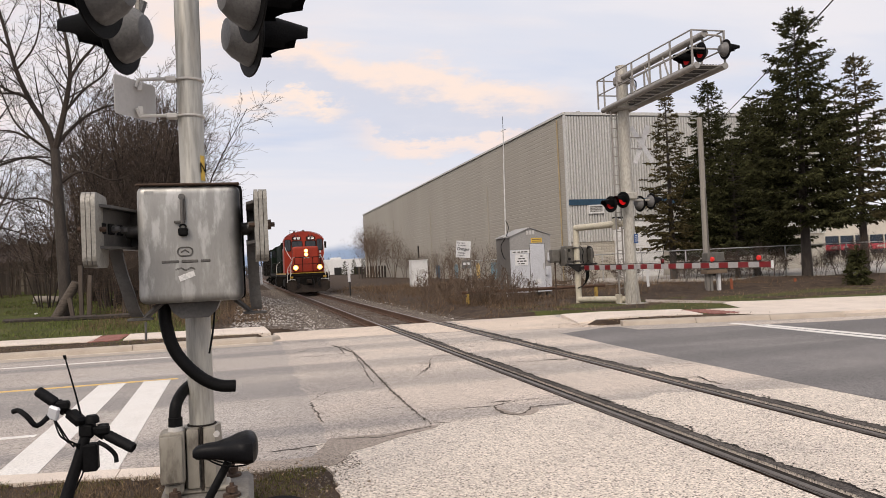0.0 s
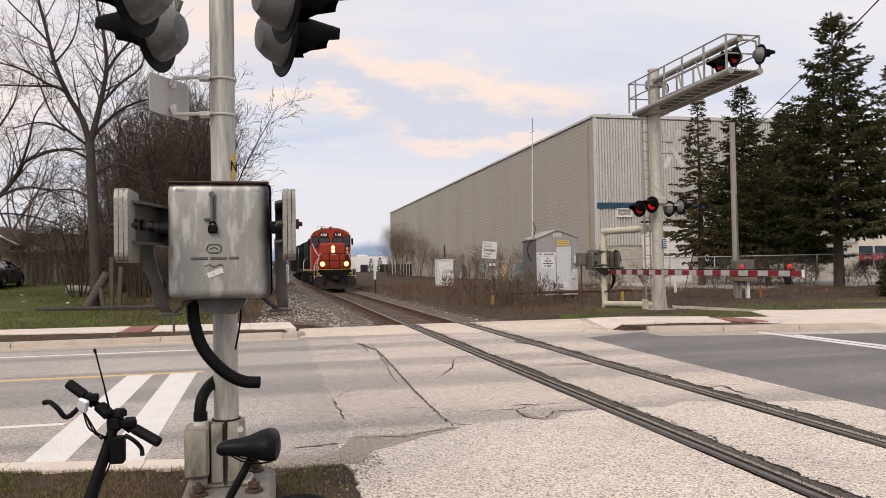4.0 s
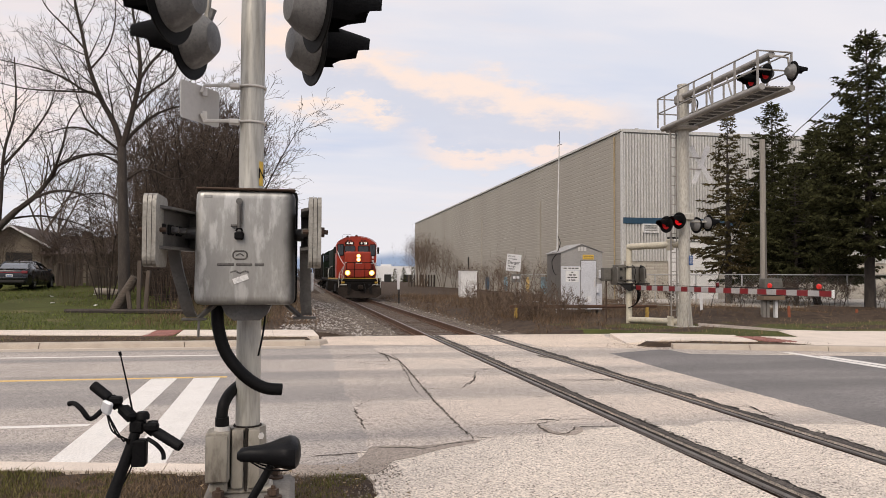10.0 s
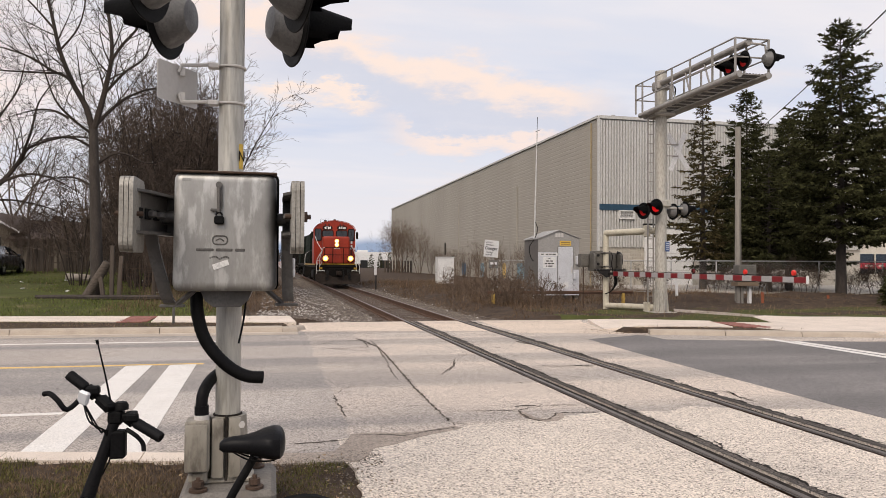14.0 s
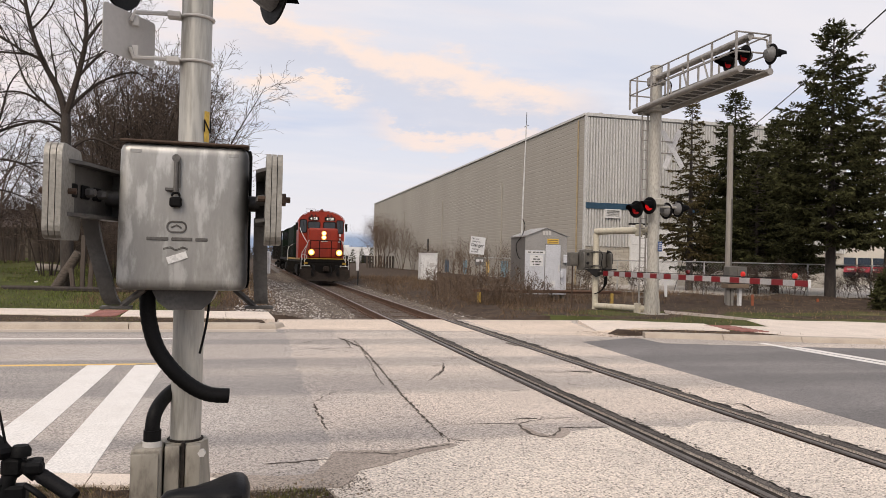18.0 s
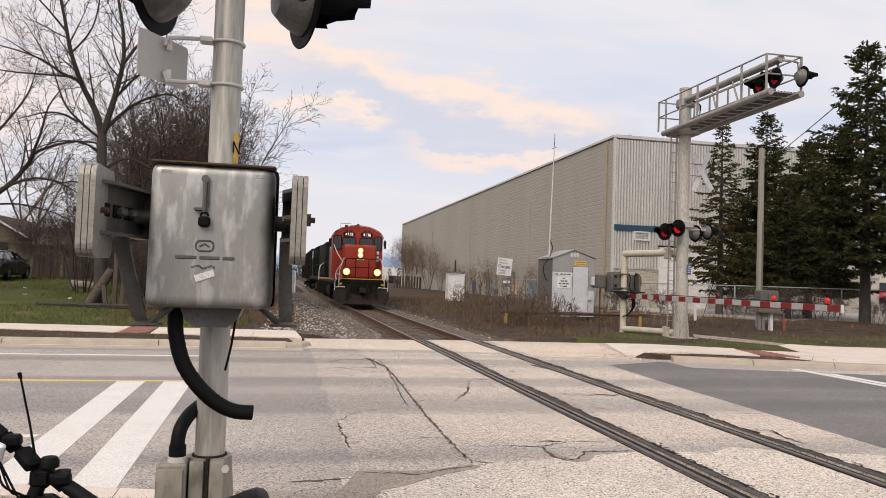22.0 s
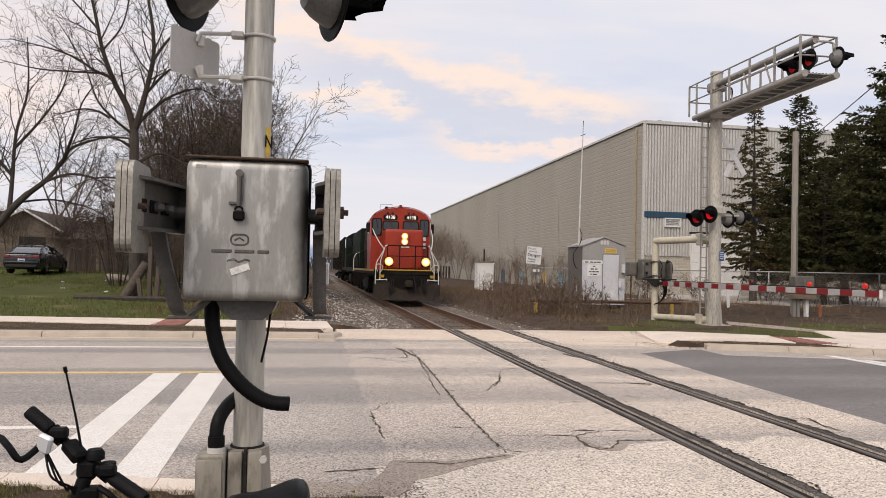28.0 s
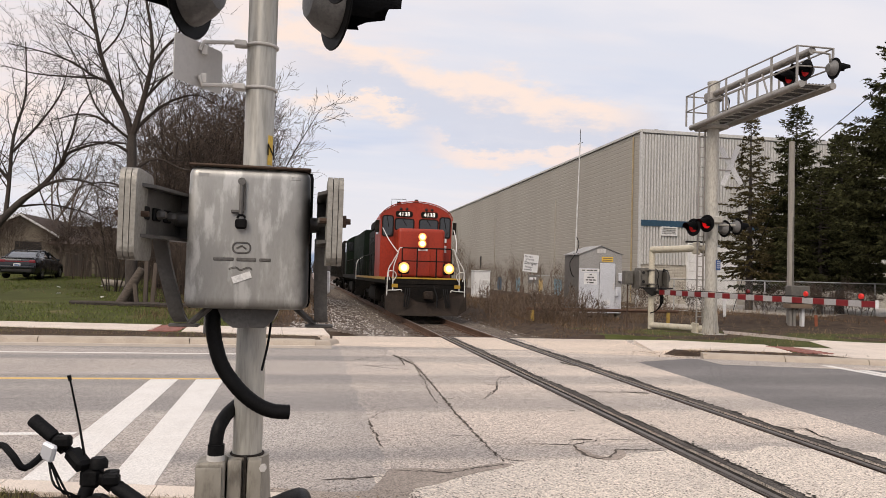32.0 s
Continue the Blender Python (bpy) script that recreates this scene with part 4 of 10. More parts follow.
    for y, z in ((9.2, 10.3), (41, 10.3), (83, 11.6)):
        bm = B()
        prism(bm, [(-0.35, 0.0), (0.0, 0.2), (0.0, -0.3), (-0.3, -0.26)], "y", y - 0.3, y + 0.3)
        part("wall_lamp", bm, M_DARK, b, "dark wall-pack lamp")
    for y in (48.0,):
        bm = B()
        box(bm, (-0.06, y, 3.5), (0.1, 0.5, 1.6), 0.02)
        part("wall_box", bm, M_DARK, b)
    for y, w, c in ((30, 1.6, M_TEAL), (22, 1.2, M_YELLOW), (17, 2.4, M_TEAL), (38, 2.0, M_BLUE)):
        bm = B()
        prism(bm, rounded(w, 1.5, 0.4, 4, y, 0.9), "x", -0.022, -0.016)
        part("graffiti", bm, c, b, "faded painted shapes low on the wall")
    for x in (3.0, 14.0):
        bm = B()
        tube(bm, [(x, 4.0, top - 0.1), (x, 4.0, top + 0.9)], 0.10, 10)
        tube(bm, [(x, 4.0, top + 0.9), (x, 4.0, top + 1.0)], 0.15, 10)
        part("roof_vent", bm, M_GALV, b)
    return b


def frame_mesh(w, h, t, depth):
    """A rectangular frame in the plane of x and z."""
    bm = B()
    box(bm, (-w / 2 + t / 2, 0, 0), (t, depth, h))
    box(bm, (w / 2 - t / 2, 0, 0), (t, depth, h))
    box(bm, (0, 0, h / 2 - t / 2), (w - 2 * t, depth, t))
    box(bm, (0, 0, -h / 2 + t / 2), (w - 2 * t, depth, t))
    return bm


warehouse()

# ---- crossing signal beside the camera ----
M_PIPE = mat("weathered_aluminium_pipe", (0.50, 0.48, 0.43), (0.42, 0.40, 0.355), 3, 40, 0.45, metal=0.35, bump=0.06, stain=(0.30, 0.28, 0.245), stain_at=(0.58, 0.75), stain_scale=6, stretch=(1, 1, 0.12))
M_CAST = mat("cast_aluminium", (0.37, 0.35, 0.31), (0.27, 0.255, 0.225), 5, 60, 0.55, metal=0.4, bump=0.15, stain=(0.19, 0.175, 0.15), stain_at=(0.58, 0.8), stain_scale=5)
M_CASTB = mat("weathered_base_casting", (0.32, 0.292, 0.243), (0.225, 0.203, 0.167), 9, 60, 0.5, metal=0.2, bump=0.06, grain=0.4, stain=(0.10, 0.085, 0.068), stain_at=(0.54, 0.74), stain_scale=9, stretch=(1, 1, 0.35))
M_IRON = mat("grey_painted_iron", (0.13, 0.122, 0.113), (0.085, 0.078, 0.072), 5, 60, 0.5, metal=0.3, bump=0.15, stain=(0.11, 0.085, 0.07), stain_at=(0.58, 0.78), stain_scale=6)
M_RUST = mat("rusty_bolt", (0.10, 0.062, 0.042), (0.06, 0.038, 0.027), 20, 90, 0.8, metal=0.3, bump=0.4)
M_BLACK = mat("black_painted_steel", (0.006, 0.006, 0.0065), (0.010, 0.0098, 0.0098), 8, 80, 0.55, bump=0.08, spec=0.09)
M_RUBBER = mat("black_rubber_hose", (0.004, 0.004, 0.0043), (0.007, 0.0068, 0.0068), 12, 90, 0.55, bump=0.15, spec=0.14)
M_CAPGREY = mat("grey_lamp_housing", (0.16, 0.157, 0.154), (0.112, 0.11, 0.107), 6, 60, 0.55, bump=0.1, stain=(0.21, 0.205, 0.20), stain_scale=7)
M_STICKER = mat("white_sticker", (0.78, 0.77, 0.75), (0.70, 0.69, 0.67), 9, 60, 0.6, bump=0.05)
M_SIGNBACK = mat("bare_aluminium_sheet", (0.55, 0.525, 0.495), (0.51, 0.487, 0.46), 2, 40, 0.5, metal=0.1, bump=0.02, grain=0.25)
M_TAGY = mat("yellow_tag", (0.78, 0.50, 0.06), (0.70, 0.45, 0.08), 8, 60, 0.6, bump=0.05)
M_GRASSB = mat("grass_blade", (0.105, 0.132, 0.034), (0.150, 0.150, 0.05), 1.5, 20, 0.85, bump=0, island=0.6, spec=0.15)
M_DRYB = mat("dry_blade", (0.24, 0.172, 0.105), (0.14, 0.10, 0.064), 1.5, 20, 0.9, bump=0, island=0.65, spec=0.15)
M_STRAW = mat("trodden_straw_blade", (0.17, 0.118, 0.07), (0.095, 0.066, 0.042), 1.5, 20, 0.9, bump=0, island=0.65, spec=0.15)
M_GRASSV = mat("trodden_grass_blade", (0.115, 0.118, 0.036), (0.155, 0.128, 0.055), 1.5, 20, 0.9, bump=0, island=0.6, spec=0.1)
M_FOUND = mat("foundation_concrete", (0.18, 0.165, 0.147), (0.115, 0.104, 0.092), 4, 60, 0.9, bump=0.4, stain=(0.2, 0.16, 0.12), stain_scale=4)
M_RED = mat("reflective_red", (0.21, 0.010, 0.014), (0.16, 0.008, 0.012), 4, 60, 0.45, bump=0.04)
M_SHEETW = mat("reflective_white", (0.72, 0.71, 0.70), (0.64, 0.63, 0.62), 4, 60, 0.45, bump=0.04)
M_LENS = glassy("dark_red_lens", (0.10, 0.004, 0.005), 0.12)
M_LENSLIT = glow("lit_red_lens", (0.80, 0.010, 0.013), 0.6)


def casing_material():
    """Grey cast housing with brushed wear, turning near-black towards its right side along a ragged edge."""
    m = mat("weathered_grey_housing", (0.37, 0.36, 0.335), (0.28, 0.272, 0.255), 5.0, 50, 0.40, metal=0.45, bump=0.04, stain=(0.50, 0.49, 0.465), stain_at=(0.50, 0.62), stain_scale=7.0, stretch=(1.6, 1, 0.45), grain=0.4)
    nd, ln = m.node_tree.nodes, m.node_tree.links
    bs = nd["Principled BSDF"]
    src = bs.inputs["Base Color"].links[0].from_socket
    tc = nd.new("ShaderNodeTexCoord")
    sp = nd.new("ShaderNodeSeparateXYZ"); ln.new(tc.outputs["Object"], sp.inputs[0])
    nz = nd.new("ShaderNodeTexNoise"); nz.inputs["Scale"].default_value = 5.0; nz.inputs["Detail"].default_value = 6
    ln.new(tc.outputs["Object"], nz.inputs["Vector"])
    ad = nd.new("ShaderNodeMath"); ad.operation = "MULTIPLY_ADD"; ad.inputs[1].default_value = 0.055
    ln.new(nz.outputs["Fac"], ad.inputs[0]); ln.new(sp.outputs[0], ad.inputs[2])
    mr = nd.new("ShaderNodeMapRange"); mr.interpolation_type = "SMOOTHSTEP"
    mr.inputs["From Min"].default_value, mr.inputs["From Max"].default_value = 0.215, 0.285
    ln.new(ad.outputs[0], mr.inputs["Value"])
    mx = nd.new("ShaderNodeMix"); mx.data_type = "RGBA"
    ln.new(mr.outputs[0], mx.inputs[0]); ln.new(src, mx.inputs[6]); mx.inputs[7].default_value = (0.03, 0.029, 0.028, 1)
    ln.new(mx.outputs[2], bs.inputs["Base Color"])
    return m


M_CASING = casing_material()


M_LENSDIM = glow("dim_red_lens", (0.5, 0.008, 0.010), 0.14)


def flasher(parent, m, lit, housing_label="", lamp=None):
    """A round crossing light facing +x: cone housing, black backboard, long visor, lens."""
    bm = B()
    turn = Matrix.Rotation(radians(90), 4, "Y")
    lathe(bm, [(0.02, -0.175), (0.10, -0.165), (0.145, -0.11), (0.185, -0.03), (0.19, -0.008)], 24, turn)
    tube(bm, [(-0.10, -0.05, 0.13), (-0.13, -0.05, 0.21)], 0.025, 8)
    h = part("light_housing", bm, M_CAPGREY, parent, housing_label, True)
    h.matrix_local = m
    bm = B()
    lathe(bm, [(0.255, -0.006), (0.258, 0.0), (0.255, 0.006)], 36, turn)
    part("backboard", bm, M_BLACK, h, "", True)
    bm = B()
    n, k = 20, 8
    rows = []
    for i in range(k + 1):
        f = i / k
        row = []
        for j in range(n + 1):
            a = radians(-35 + 250 * j / n)
            reach = 0.19 + 0.19 * smoothstep(-0.30, 0.02, math.sin(a))
            r = 0.170 - 0.055 * f * reach / 0.38
            reach *= 1.0 - 0.10 * abs(math.cos(a)) ** 2
            row.append(bm.verts.new((0.008 + reach * f, r * math.cos(a), r * math.sin(a))))
        rows.append(row)
    for a, b in zip(rows, rows[1:]):
        for j in range(n):
            bm.faces.new((a[j], a[j + 1], b[j + 1], b[j]))
    bmesh.ops.solidify(bm, geom=list(bm.faces), thickness=0.004)
    part("visor", bm, M_BLACK, h, "", True)
    bm = B()
    lathe(bm, [(0.15, 0.0), (0.145, 0.012), (0.10, 0.028), (0.03, 0.034)], 28, turn)
    part("lens", bm, (lamp or M_LENSLIT) if lit else M_LENS, h, "lit red lens" if lit else "dark red lens", True)
    return h


def loft(bm, rings):
    rs = [[bm.verts.new(p) for p in r] for r in rings]
    n = len(rs[0])
    for a, b in zip(rs, rs[1:]):
        for k in range(n):
            bm.faces.new((a[k], a[(k + 1) % n], b[(k + 1) % n], b[k]))
    bm.faces.new(rs[0][::-1])
    bm.faces.new(rs[-1])


def counterweight_side(t, s):
    """Casting, arm and counterweight stack on one side of the gate machine; s is -1 or 1."""
    cx = 0.335 if s < 0 else 0.305
    bm = B()
    tube(bm, [(s * 0.26, -0.25, 1.825), (s * (cx + 0.01), -0.25, 1.825)], 0.036, 16)
    part("shaft", bm, M_IRON, t, "", True)
    bm = B()
    # open casting: web with upright flanges, three slots
    x0 = s * cx
    box(bm, (x0 + s * 0.05, -0.47, 1.835), (0.016, 0.52, 0.20), 0.006)
    prism(bm, [(x0 + s * 0.056, -0.735), (x0 + s * 0.035, -0.735), (x0 - s * 0.01, -0.60), (x0 - s * 0.01, -0.20), (x0 + s * 0.056, -0.20)], "z", 1.931, 1.945)
    prism(bm, [(x0 + s * 0.056, -0.735), (x0 + s * 0.035, -0.735), (x0 - s * 0.01, -0.60), (x0 - s * 0.01, -0.20), (x0 + s * 0.056, -0.20)], "z", 1.725, 1.739)
    box(bm, (x0 + s * 0.03, -0.205, 1.835), (0.075, 0.014, 0.21), 0.005)
    c = part("casting", bm, M_IRON, t, "grey cast bracket with bolt slots")
    if s < 0:
        c.matrix_local = Matrix.Translation((x0 + 0.055, -0.20, 0)) @ Matrix.Rotation(radians(-13), 4, "Z") @ Matrix.Translation((-x0, 0.20, 0))
    for k in range(3):
        bm = B()
        box(bm, (x0 + s * 0.037, -0.60 + 0.11 * k, 1.83), (0.012, 0.07, 0.055), 0.004)
        part("slot", bm, M_BLACK, c)
    for k in (1, 2):
        bm = B()
        lathe(bm, [(0.02, 0.0), (0.02, 0.02), (0.014, 0.035)], 6, Matrix.Translation((x0 + s * 0.03, -0.60 + 0.11 * k, 1.83)) @ Matrix.Rotation(radians(-90 * s), 4, "Y"))
        part("bolt", bm, M_IRON, c)
    for k in range(3):
        bm = B()
        xk = s * ((0.405 if s < 0 else 0.335) + 0.022 * k)
        prism(bm, rounded(0.34, 0.365, 0.05, 4, -0.60, 1.815), "x", xk, xk + s * 0.019)
        part("counterweight", bm, M_CAST, t)
    bm = B()
    xb = s * (0.475 if s < 0 else 0.405)
    tube(bm, [(xb - s * 0.10, -0.66, 1.82), (xb + s * 0.03, -0.66, 1.82)], 0.012, 8)
    lathe(bm, [(0.026, 0), (0.026, 0.022)], 6, Matrix.Translation((xb - s * 0.01, -0.66, 1.82)) @ Matrix.Rotation(radians(90 * s), 4, "Y"))
    part("clamp_bolt", bm, M_RUST, t, "rusty through-bolt")
    # arm bending down and forward to the cross tie
    bm = B()
    if s < 0:
        path = [(-0.385, -0.36, 1.74), (-0.365, -0.34, 1.62), (-0.335, -0.32, 1.50), (-0.31, -0.30, 1.40), (-0.29, -0.28, 1.36)]
    else:
        path = [(0.322, -0.26, 1.76), (0.324, -0.24, 1.62), (0.327, -0.22, 1.50), (0.332, -0.21, 1.40), (0.335, -0.20, 1.365)]
    pts = smooth_path(path, 4)
    loft(bm, [[tuple(p + Vector((dx, dy, 0))) for dx, dy in ((-0.031, -0.012), (0.031, -0.012), (0.031, 0.03), (-0.031, 0.03))] for p in pts])
    part("arm", bm, M_IRON, t, "bent flat iron gate arm support")
    bm = B()
    e = path[-1]
    box(bm, (0, 0, 0), (0.13, 0.05, 0.014), 0.003, Matrix.Translation((e[0] + s * -0.01, e[1], 1.348)))
    tube(bm, [(e[0] - s * 0.03, e[1], 1.352), (e[0] - s * 0.12, e[1], 1.43)], 0.016, 6)
    part("brace", bm, M_IRON, t)


def near_signal():
    t = thing("crossing_signal", (-3.852, 4.994, -0.127), "grey crossing gate machine on an aluminium pole with flashing lights", "railway signal", "crossing signals")
    bm = B()
    box(bm, (0.02, 0.0, 0.14), (0.52, 0.62, 0.38), 0.03)
    f = part("foundation", bm, M_FOUND, t, "square concrete footing")
    for x, y in ((-0.14, -0.24), (0.16, -0.24), (-0.14, 0.2), (0.16, 0.2)):
        bm = B()
        tube(bm, [(x, y, 0.32), (x, y, 0.405)], 0.012, 8)
        lathe(bm, [(0.032, 0.355), (0.032, 0.385)], 6, Matrix.Translation((x, y, 0)))
        lathe(bm, [(0.05, 0.332), (0.05, 0.345)], 16, Matrix.Translation((x, y, 0)))
        part("anchor_bolt", bm, M_RUST, f, "rusty anchor bolt")
    # split base casting, with a dark joint in front
    for s in (-1, 1):
        bm = B()
        pts = []
        for k in range(9):
            a = radians(-90 + s * (4 + 172 * k / 8))
            pts.append((0.105 * math.cos(a), 0.105 * math.sin(a)))
        inner = [(0.082 * math.cos(radians(-90 + s * (5 + 170 * k / 8))), 0.082 * math.sin(radians(-90 + s * (5 + 170 * k / 8)))) for k in range(8, -1, -1)]
        vs = prism(bm, pts + inner, "z", 0.34, 0.70)
        for v in vs:
            if v.co.z < 0.4:
                v.co.x *= 1.25
                v.co.y *= 1.2
        box(bm, (s * 0.046, -0.118, 0.535), (0.068, 0.062, 0.335), 0.014, None, 2)
        box(bm, (s * 0.07, -0.02, 0.345), (0.16, 0.2, 0.03), 0.01)
        part("base_clamp", bm, M_CASTB, t, "split cast base clamp", True)
    bm = B()
    lathe(bm, [(0.018, 0), (0.018, 0.03)], 6, Matrix.Translation((0.085, -0.125, 0.665)) @ Matrix.Rotation(radians(90), 4, "X"))
    part("clamp_bolt", bm, M_SIGNBACK, t, "shiny hexagon bolt")
    bm = B()
    box(bm, (0, -0.105, 0.53), (0.014, 0.05, 0.36))
    tube(bm, [(0.0765 * math.cos(k * 0.2618), 0.0765 * math.sin(k * 0.2618), 0.703) for k in range(25)], 0.007, 6)
    part("joint", bm, M_TAR, t, "dark dirty joint in the clamp")
    bm = B()
    tube(bm, [(0, 0, 0.34), (0, 0, 3.75)], 0.0715, 40)
    part("pole", bm, M_PIPE, t, "weathered aluminium pole with rough streaks", True)
    # junction box with lid
    bm = B()
    box(bm, (-0.155, -0.10, 0.555), (0.135, 0.16, 0.29), 0.022, None, 3)
    box(bm, (-0.15, -0.10, 0.38), (0.10, 0.13, 0.08), 0.02)
    j = part("junction_box", bm, M_CASTB, t, "cast junction box at the pole foot", True)
    bm = B()
    box(bm, (-0.158, -0.19, 0.552), (0.12, 0.022, 0.26), 0.012, None, 2)
    part("lid", bm, M_CASTB, j, "", True)
    bm = B()
    tube(bm, [(-0.136, -0.12, 0.695), (-0.136, -0.12, 0.725)], 0.042, 18)
    part("collar", bm, M_SIGNBACK, j)
    # hoses
    bm = B()
    pts = smooth_path([(-0.165, -0.2, 1.42), (-0.158, -0.2, 1.30), (-0.12, -0.2, 1.165), (-0.047, -0.205, 1.06), (0.035, -0.2, 0.985), (0.115, -0.19, 0.945), (0.20, -0.18, 0.935)], 8)
    tube(bm, pts, [0.034 + (0.0016 if i % 2 else 0) for i in range(len(pts))], 18)
    part("hose", bm, M_RUBBER, t, "thick black rubber hose hanging free", True)
    bm = B()
    pts = smooth_path([(-0.136, -0.12, 0.72), (-0.136, -0.12, 0.80), (-0.124, -0.10, 0.86), (-0.09, -0.02, 0.91), (-0.03, 0.09, 0.945), (0.03, 0.125, 0.955)], 9)
    tube(bm, pts, [0.032 + (0.0014 if i % 2 else 0) for i in range(len(pts))], 18)
    tube(bm, [(-0.136, -0.12, 0.725), (-0.136, -0.12, 0.775)], 0.039, 18)
    part("conduit", bm, M_RUBBER, t, "corrugated black conduit elbow", True)
    bm = B()
    tube(bm, smooth_path([(0.10, -0.05, 1.40), (0.085, -0.085, 1.25), (0.06, -0.09, 1.12)], 5), 0.006, 6)
    part("wire", bm, M_RUBBER, t)
    # gate machine
    bm = B()
    box(bm, (0, -0.315, 1.745), (0.54, 0.21, 0.63), 0.05, None, 5)
    vs = list(bm.verts)
    for v in vs:
        v.co.x *= 1 - 0.02 * (v.co.z - 1.43) / 0.6
    c = part("gate_machine", bm, M_CASING, t, "weathered grey cast gate machine housing, near-black down its right edge", True)
    bm = B()
    box(bm, (0, -0.20, 1.755), (0.556, 0.03, 0.648), 0.03, None, 2)
    part("gasket", bm, M_BLACK, c, "dark rubber gasket")
    bm = B()
    box(bm, (0, -0.385, 2.064), (0.53, 0.085, 0.013), 0.005)
    part("drip_ledge", bm, M_RUST, c, "dark folded ledge over the housing lid")
    for x, z in ((-0.20, 2.02), (0.2, 2.02)):
        bm = B()
        box(bm, (x, -0.415, z), (0.05, 0.012, 0.02), 0.004)
        part("lid_clip", bm, M_CASING, c)
    bm = B()
    box(bm, (0, -0.135, 1.735), (0.50, 0.12, 0.56), 0.03, None, 2)
    part("back_housing", bm, M_IRON, c)
    bm = B()
    tube(bm, [(-0.035, -0.435, 2.0), (-0.035, -0.44, 1.85)], 0.009, 8)
    tube(bm, [(-0.024, -0.43, 1.99), (-0.022, -0.432, 1.87)], 0.005, 8)
    lathe(bm, [(0.017, 0), (0.017, 0.02)], 14, Matrix.Translation((-0.035, -0.425, 1.995)) @ Matrix.Rotation(radians(90), 4, "X"))
    box(bm, (-0.05, -0.432, 1.862), (0.055, 0.016, 0.014), 0.003)
    part("hasp", bm, M_IRON, c, "steel hasp rod")
    bm = B()
    box(bm, (-0.033, -0.44, 1.808), (0.05, 0.026, 0.045), 0.008, pose(0, 0, 0, 0, 0, 0))
    tube(bm, arc((-0.033, -0.44, 1.832), 0.016, 0, 180, 8), 0.005, 6)
    part("padlock", bm, M_BLACK, c, "dark padlock")
    # raised maker's mark and unreadable line of letters as plain bars
    bm = B()
    ring = [(x - 0.028, z + 1.703) for x, z in rounded(0.075, 0.045, 0.02, 5)]
    tube(bm, [(x, -0.421, z) for x, z in ring + ring[:1]], 0.004, 6)
    tube(bm, [(-0.05, -0.421, 1.70), (-0.028, -0.421, 1.712), (-0.008, -0.421, 1.698)], 0.004, 6)
    part("cast_mark", bm, M_IRON, c, "raised oval maker's mark")
    for x0, w in ((-0.148, 0.088), (-0.048, 0.085), (0.05, 0.05)):
        bm = B()
        box(bm, (x0 + w / 2, -0.4215, 1.651), (w, 0.006, 0.015), 0.0025)
        part("cast_lettering", bm, M_IRON, c, "raised bar of worn lettering")
    bm = B()
    box(bm, (0, 0, 0), (0.083, 0.003, 0.030), 0, Matrix.Translation((-0.023, -0.4225, 1.572)) @ pose(0, 0, 0, 0, -20, 0))
    part("sticker", bm, M_STICKER, c, "torn white sticker")
    for z in (1.61, 1.605):
        bm = B()
        tube(bm, smooth_path([(-0.08, -0.421, z), (-0.05, -0.421, z + 0.008), (-0.03, -0.421, z - 0.004), (0.0, -0.421, z + 0.008), (0.02, -0.421, z)], 3), 0.0018, 5)
        part("scribble", bm, M_IRON, c)
    bm = B()
    vs = prism(bm, [(-0.14, 1.435), (0.14, 1.435), (0.115, 1.375), (0.075, 1.34), (-0.065, 1.34), (-0.11, 1.375)], "y", -0.30, 0.09)
    part("saddle_bracket", bm, M_IRON, t, "cast saddle bracket under the machine")
    for s in (-1, 1):
        counterweight_side(t, s)
    # lowered gate arm reaching over the road
    a = None
    for k in range(24):
        bm = B()
        y0 = 0.02 + 0.41 * k
        box(bm, (0.36, y0 + 0.205, 1.555), (0.035, 0.405, 0.115 - 0.0018 * k), 0.006)
        part("arm_stripe", bm, M_RED if k % 2 else M_SHEETW, t)
    # sign seen from behind, on two bent straps
    bm = B()
    prism(bm, rounded(0.345, 0.218, 0.018), "y", -0.0015, 0.0015)
    xform(bm, bm.verts, Matrix.Translation((-0.292, -0.07, 2.598)) @ pose(0, 0, 0, 0, 0, 58))
    part("sign_plate", bm, M_SIGNBACK, t, "bare aluminium back of a small sign")
    for z, zz in ((2.725, 2.64), (2.51, 2.50)):
        bm = B()
        tube(bm, [(0.0765 * math.cos(radians(a)), 0.0765 * math.sin(radians(a)), z) for a in range(0, 361, 15)], 0.008, 8)
        part("clamp_band", bm, M_SIGNBACK, t)
        bm = B()
        tube(bm, [(-0.07, -0.03, z), (-0.13, -0.05, z), (-0.27, -0.09, z - 0.02 if zz > 2.6 else z - 0.015), (-0.285, -0.09, z - 0.06 if zz > 2.6 else z + 0.03)], 0.010, 6)
        box(bm, (-0.10, -0.05, z - 0.005), (0.06, 0.06, 0.03), 0.005)
        box(bm, (-0.265, -0.075, 2.67 if zz > 2.6 else 2.53), (0.03, 0.02, 0.05), 0.004, None)
        part("strap", bm, M_SIGNBACK, t)
    bm = B()
    for a0 in range(-48, -16, 4):
        q = [(math.cos(radians(a)) * 0.0735, math.sin(radians(a)) * 0.0735, z) for a, z in ((a0, 2.128), (a0 + 4, 2.128), (a0 + 4, 2.275), (a0, 2.275))]
        bm.faces.new([bm.verts.new(p) for p in q])
    part("tag", bm, M_TAGY, t, "yellow tag with a black letter")
    me = text_mesh("N", 0.085, 0.001)
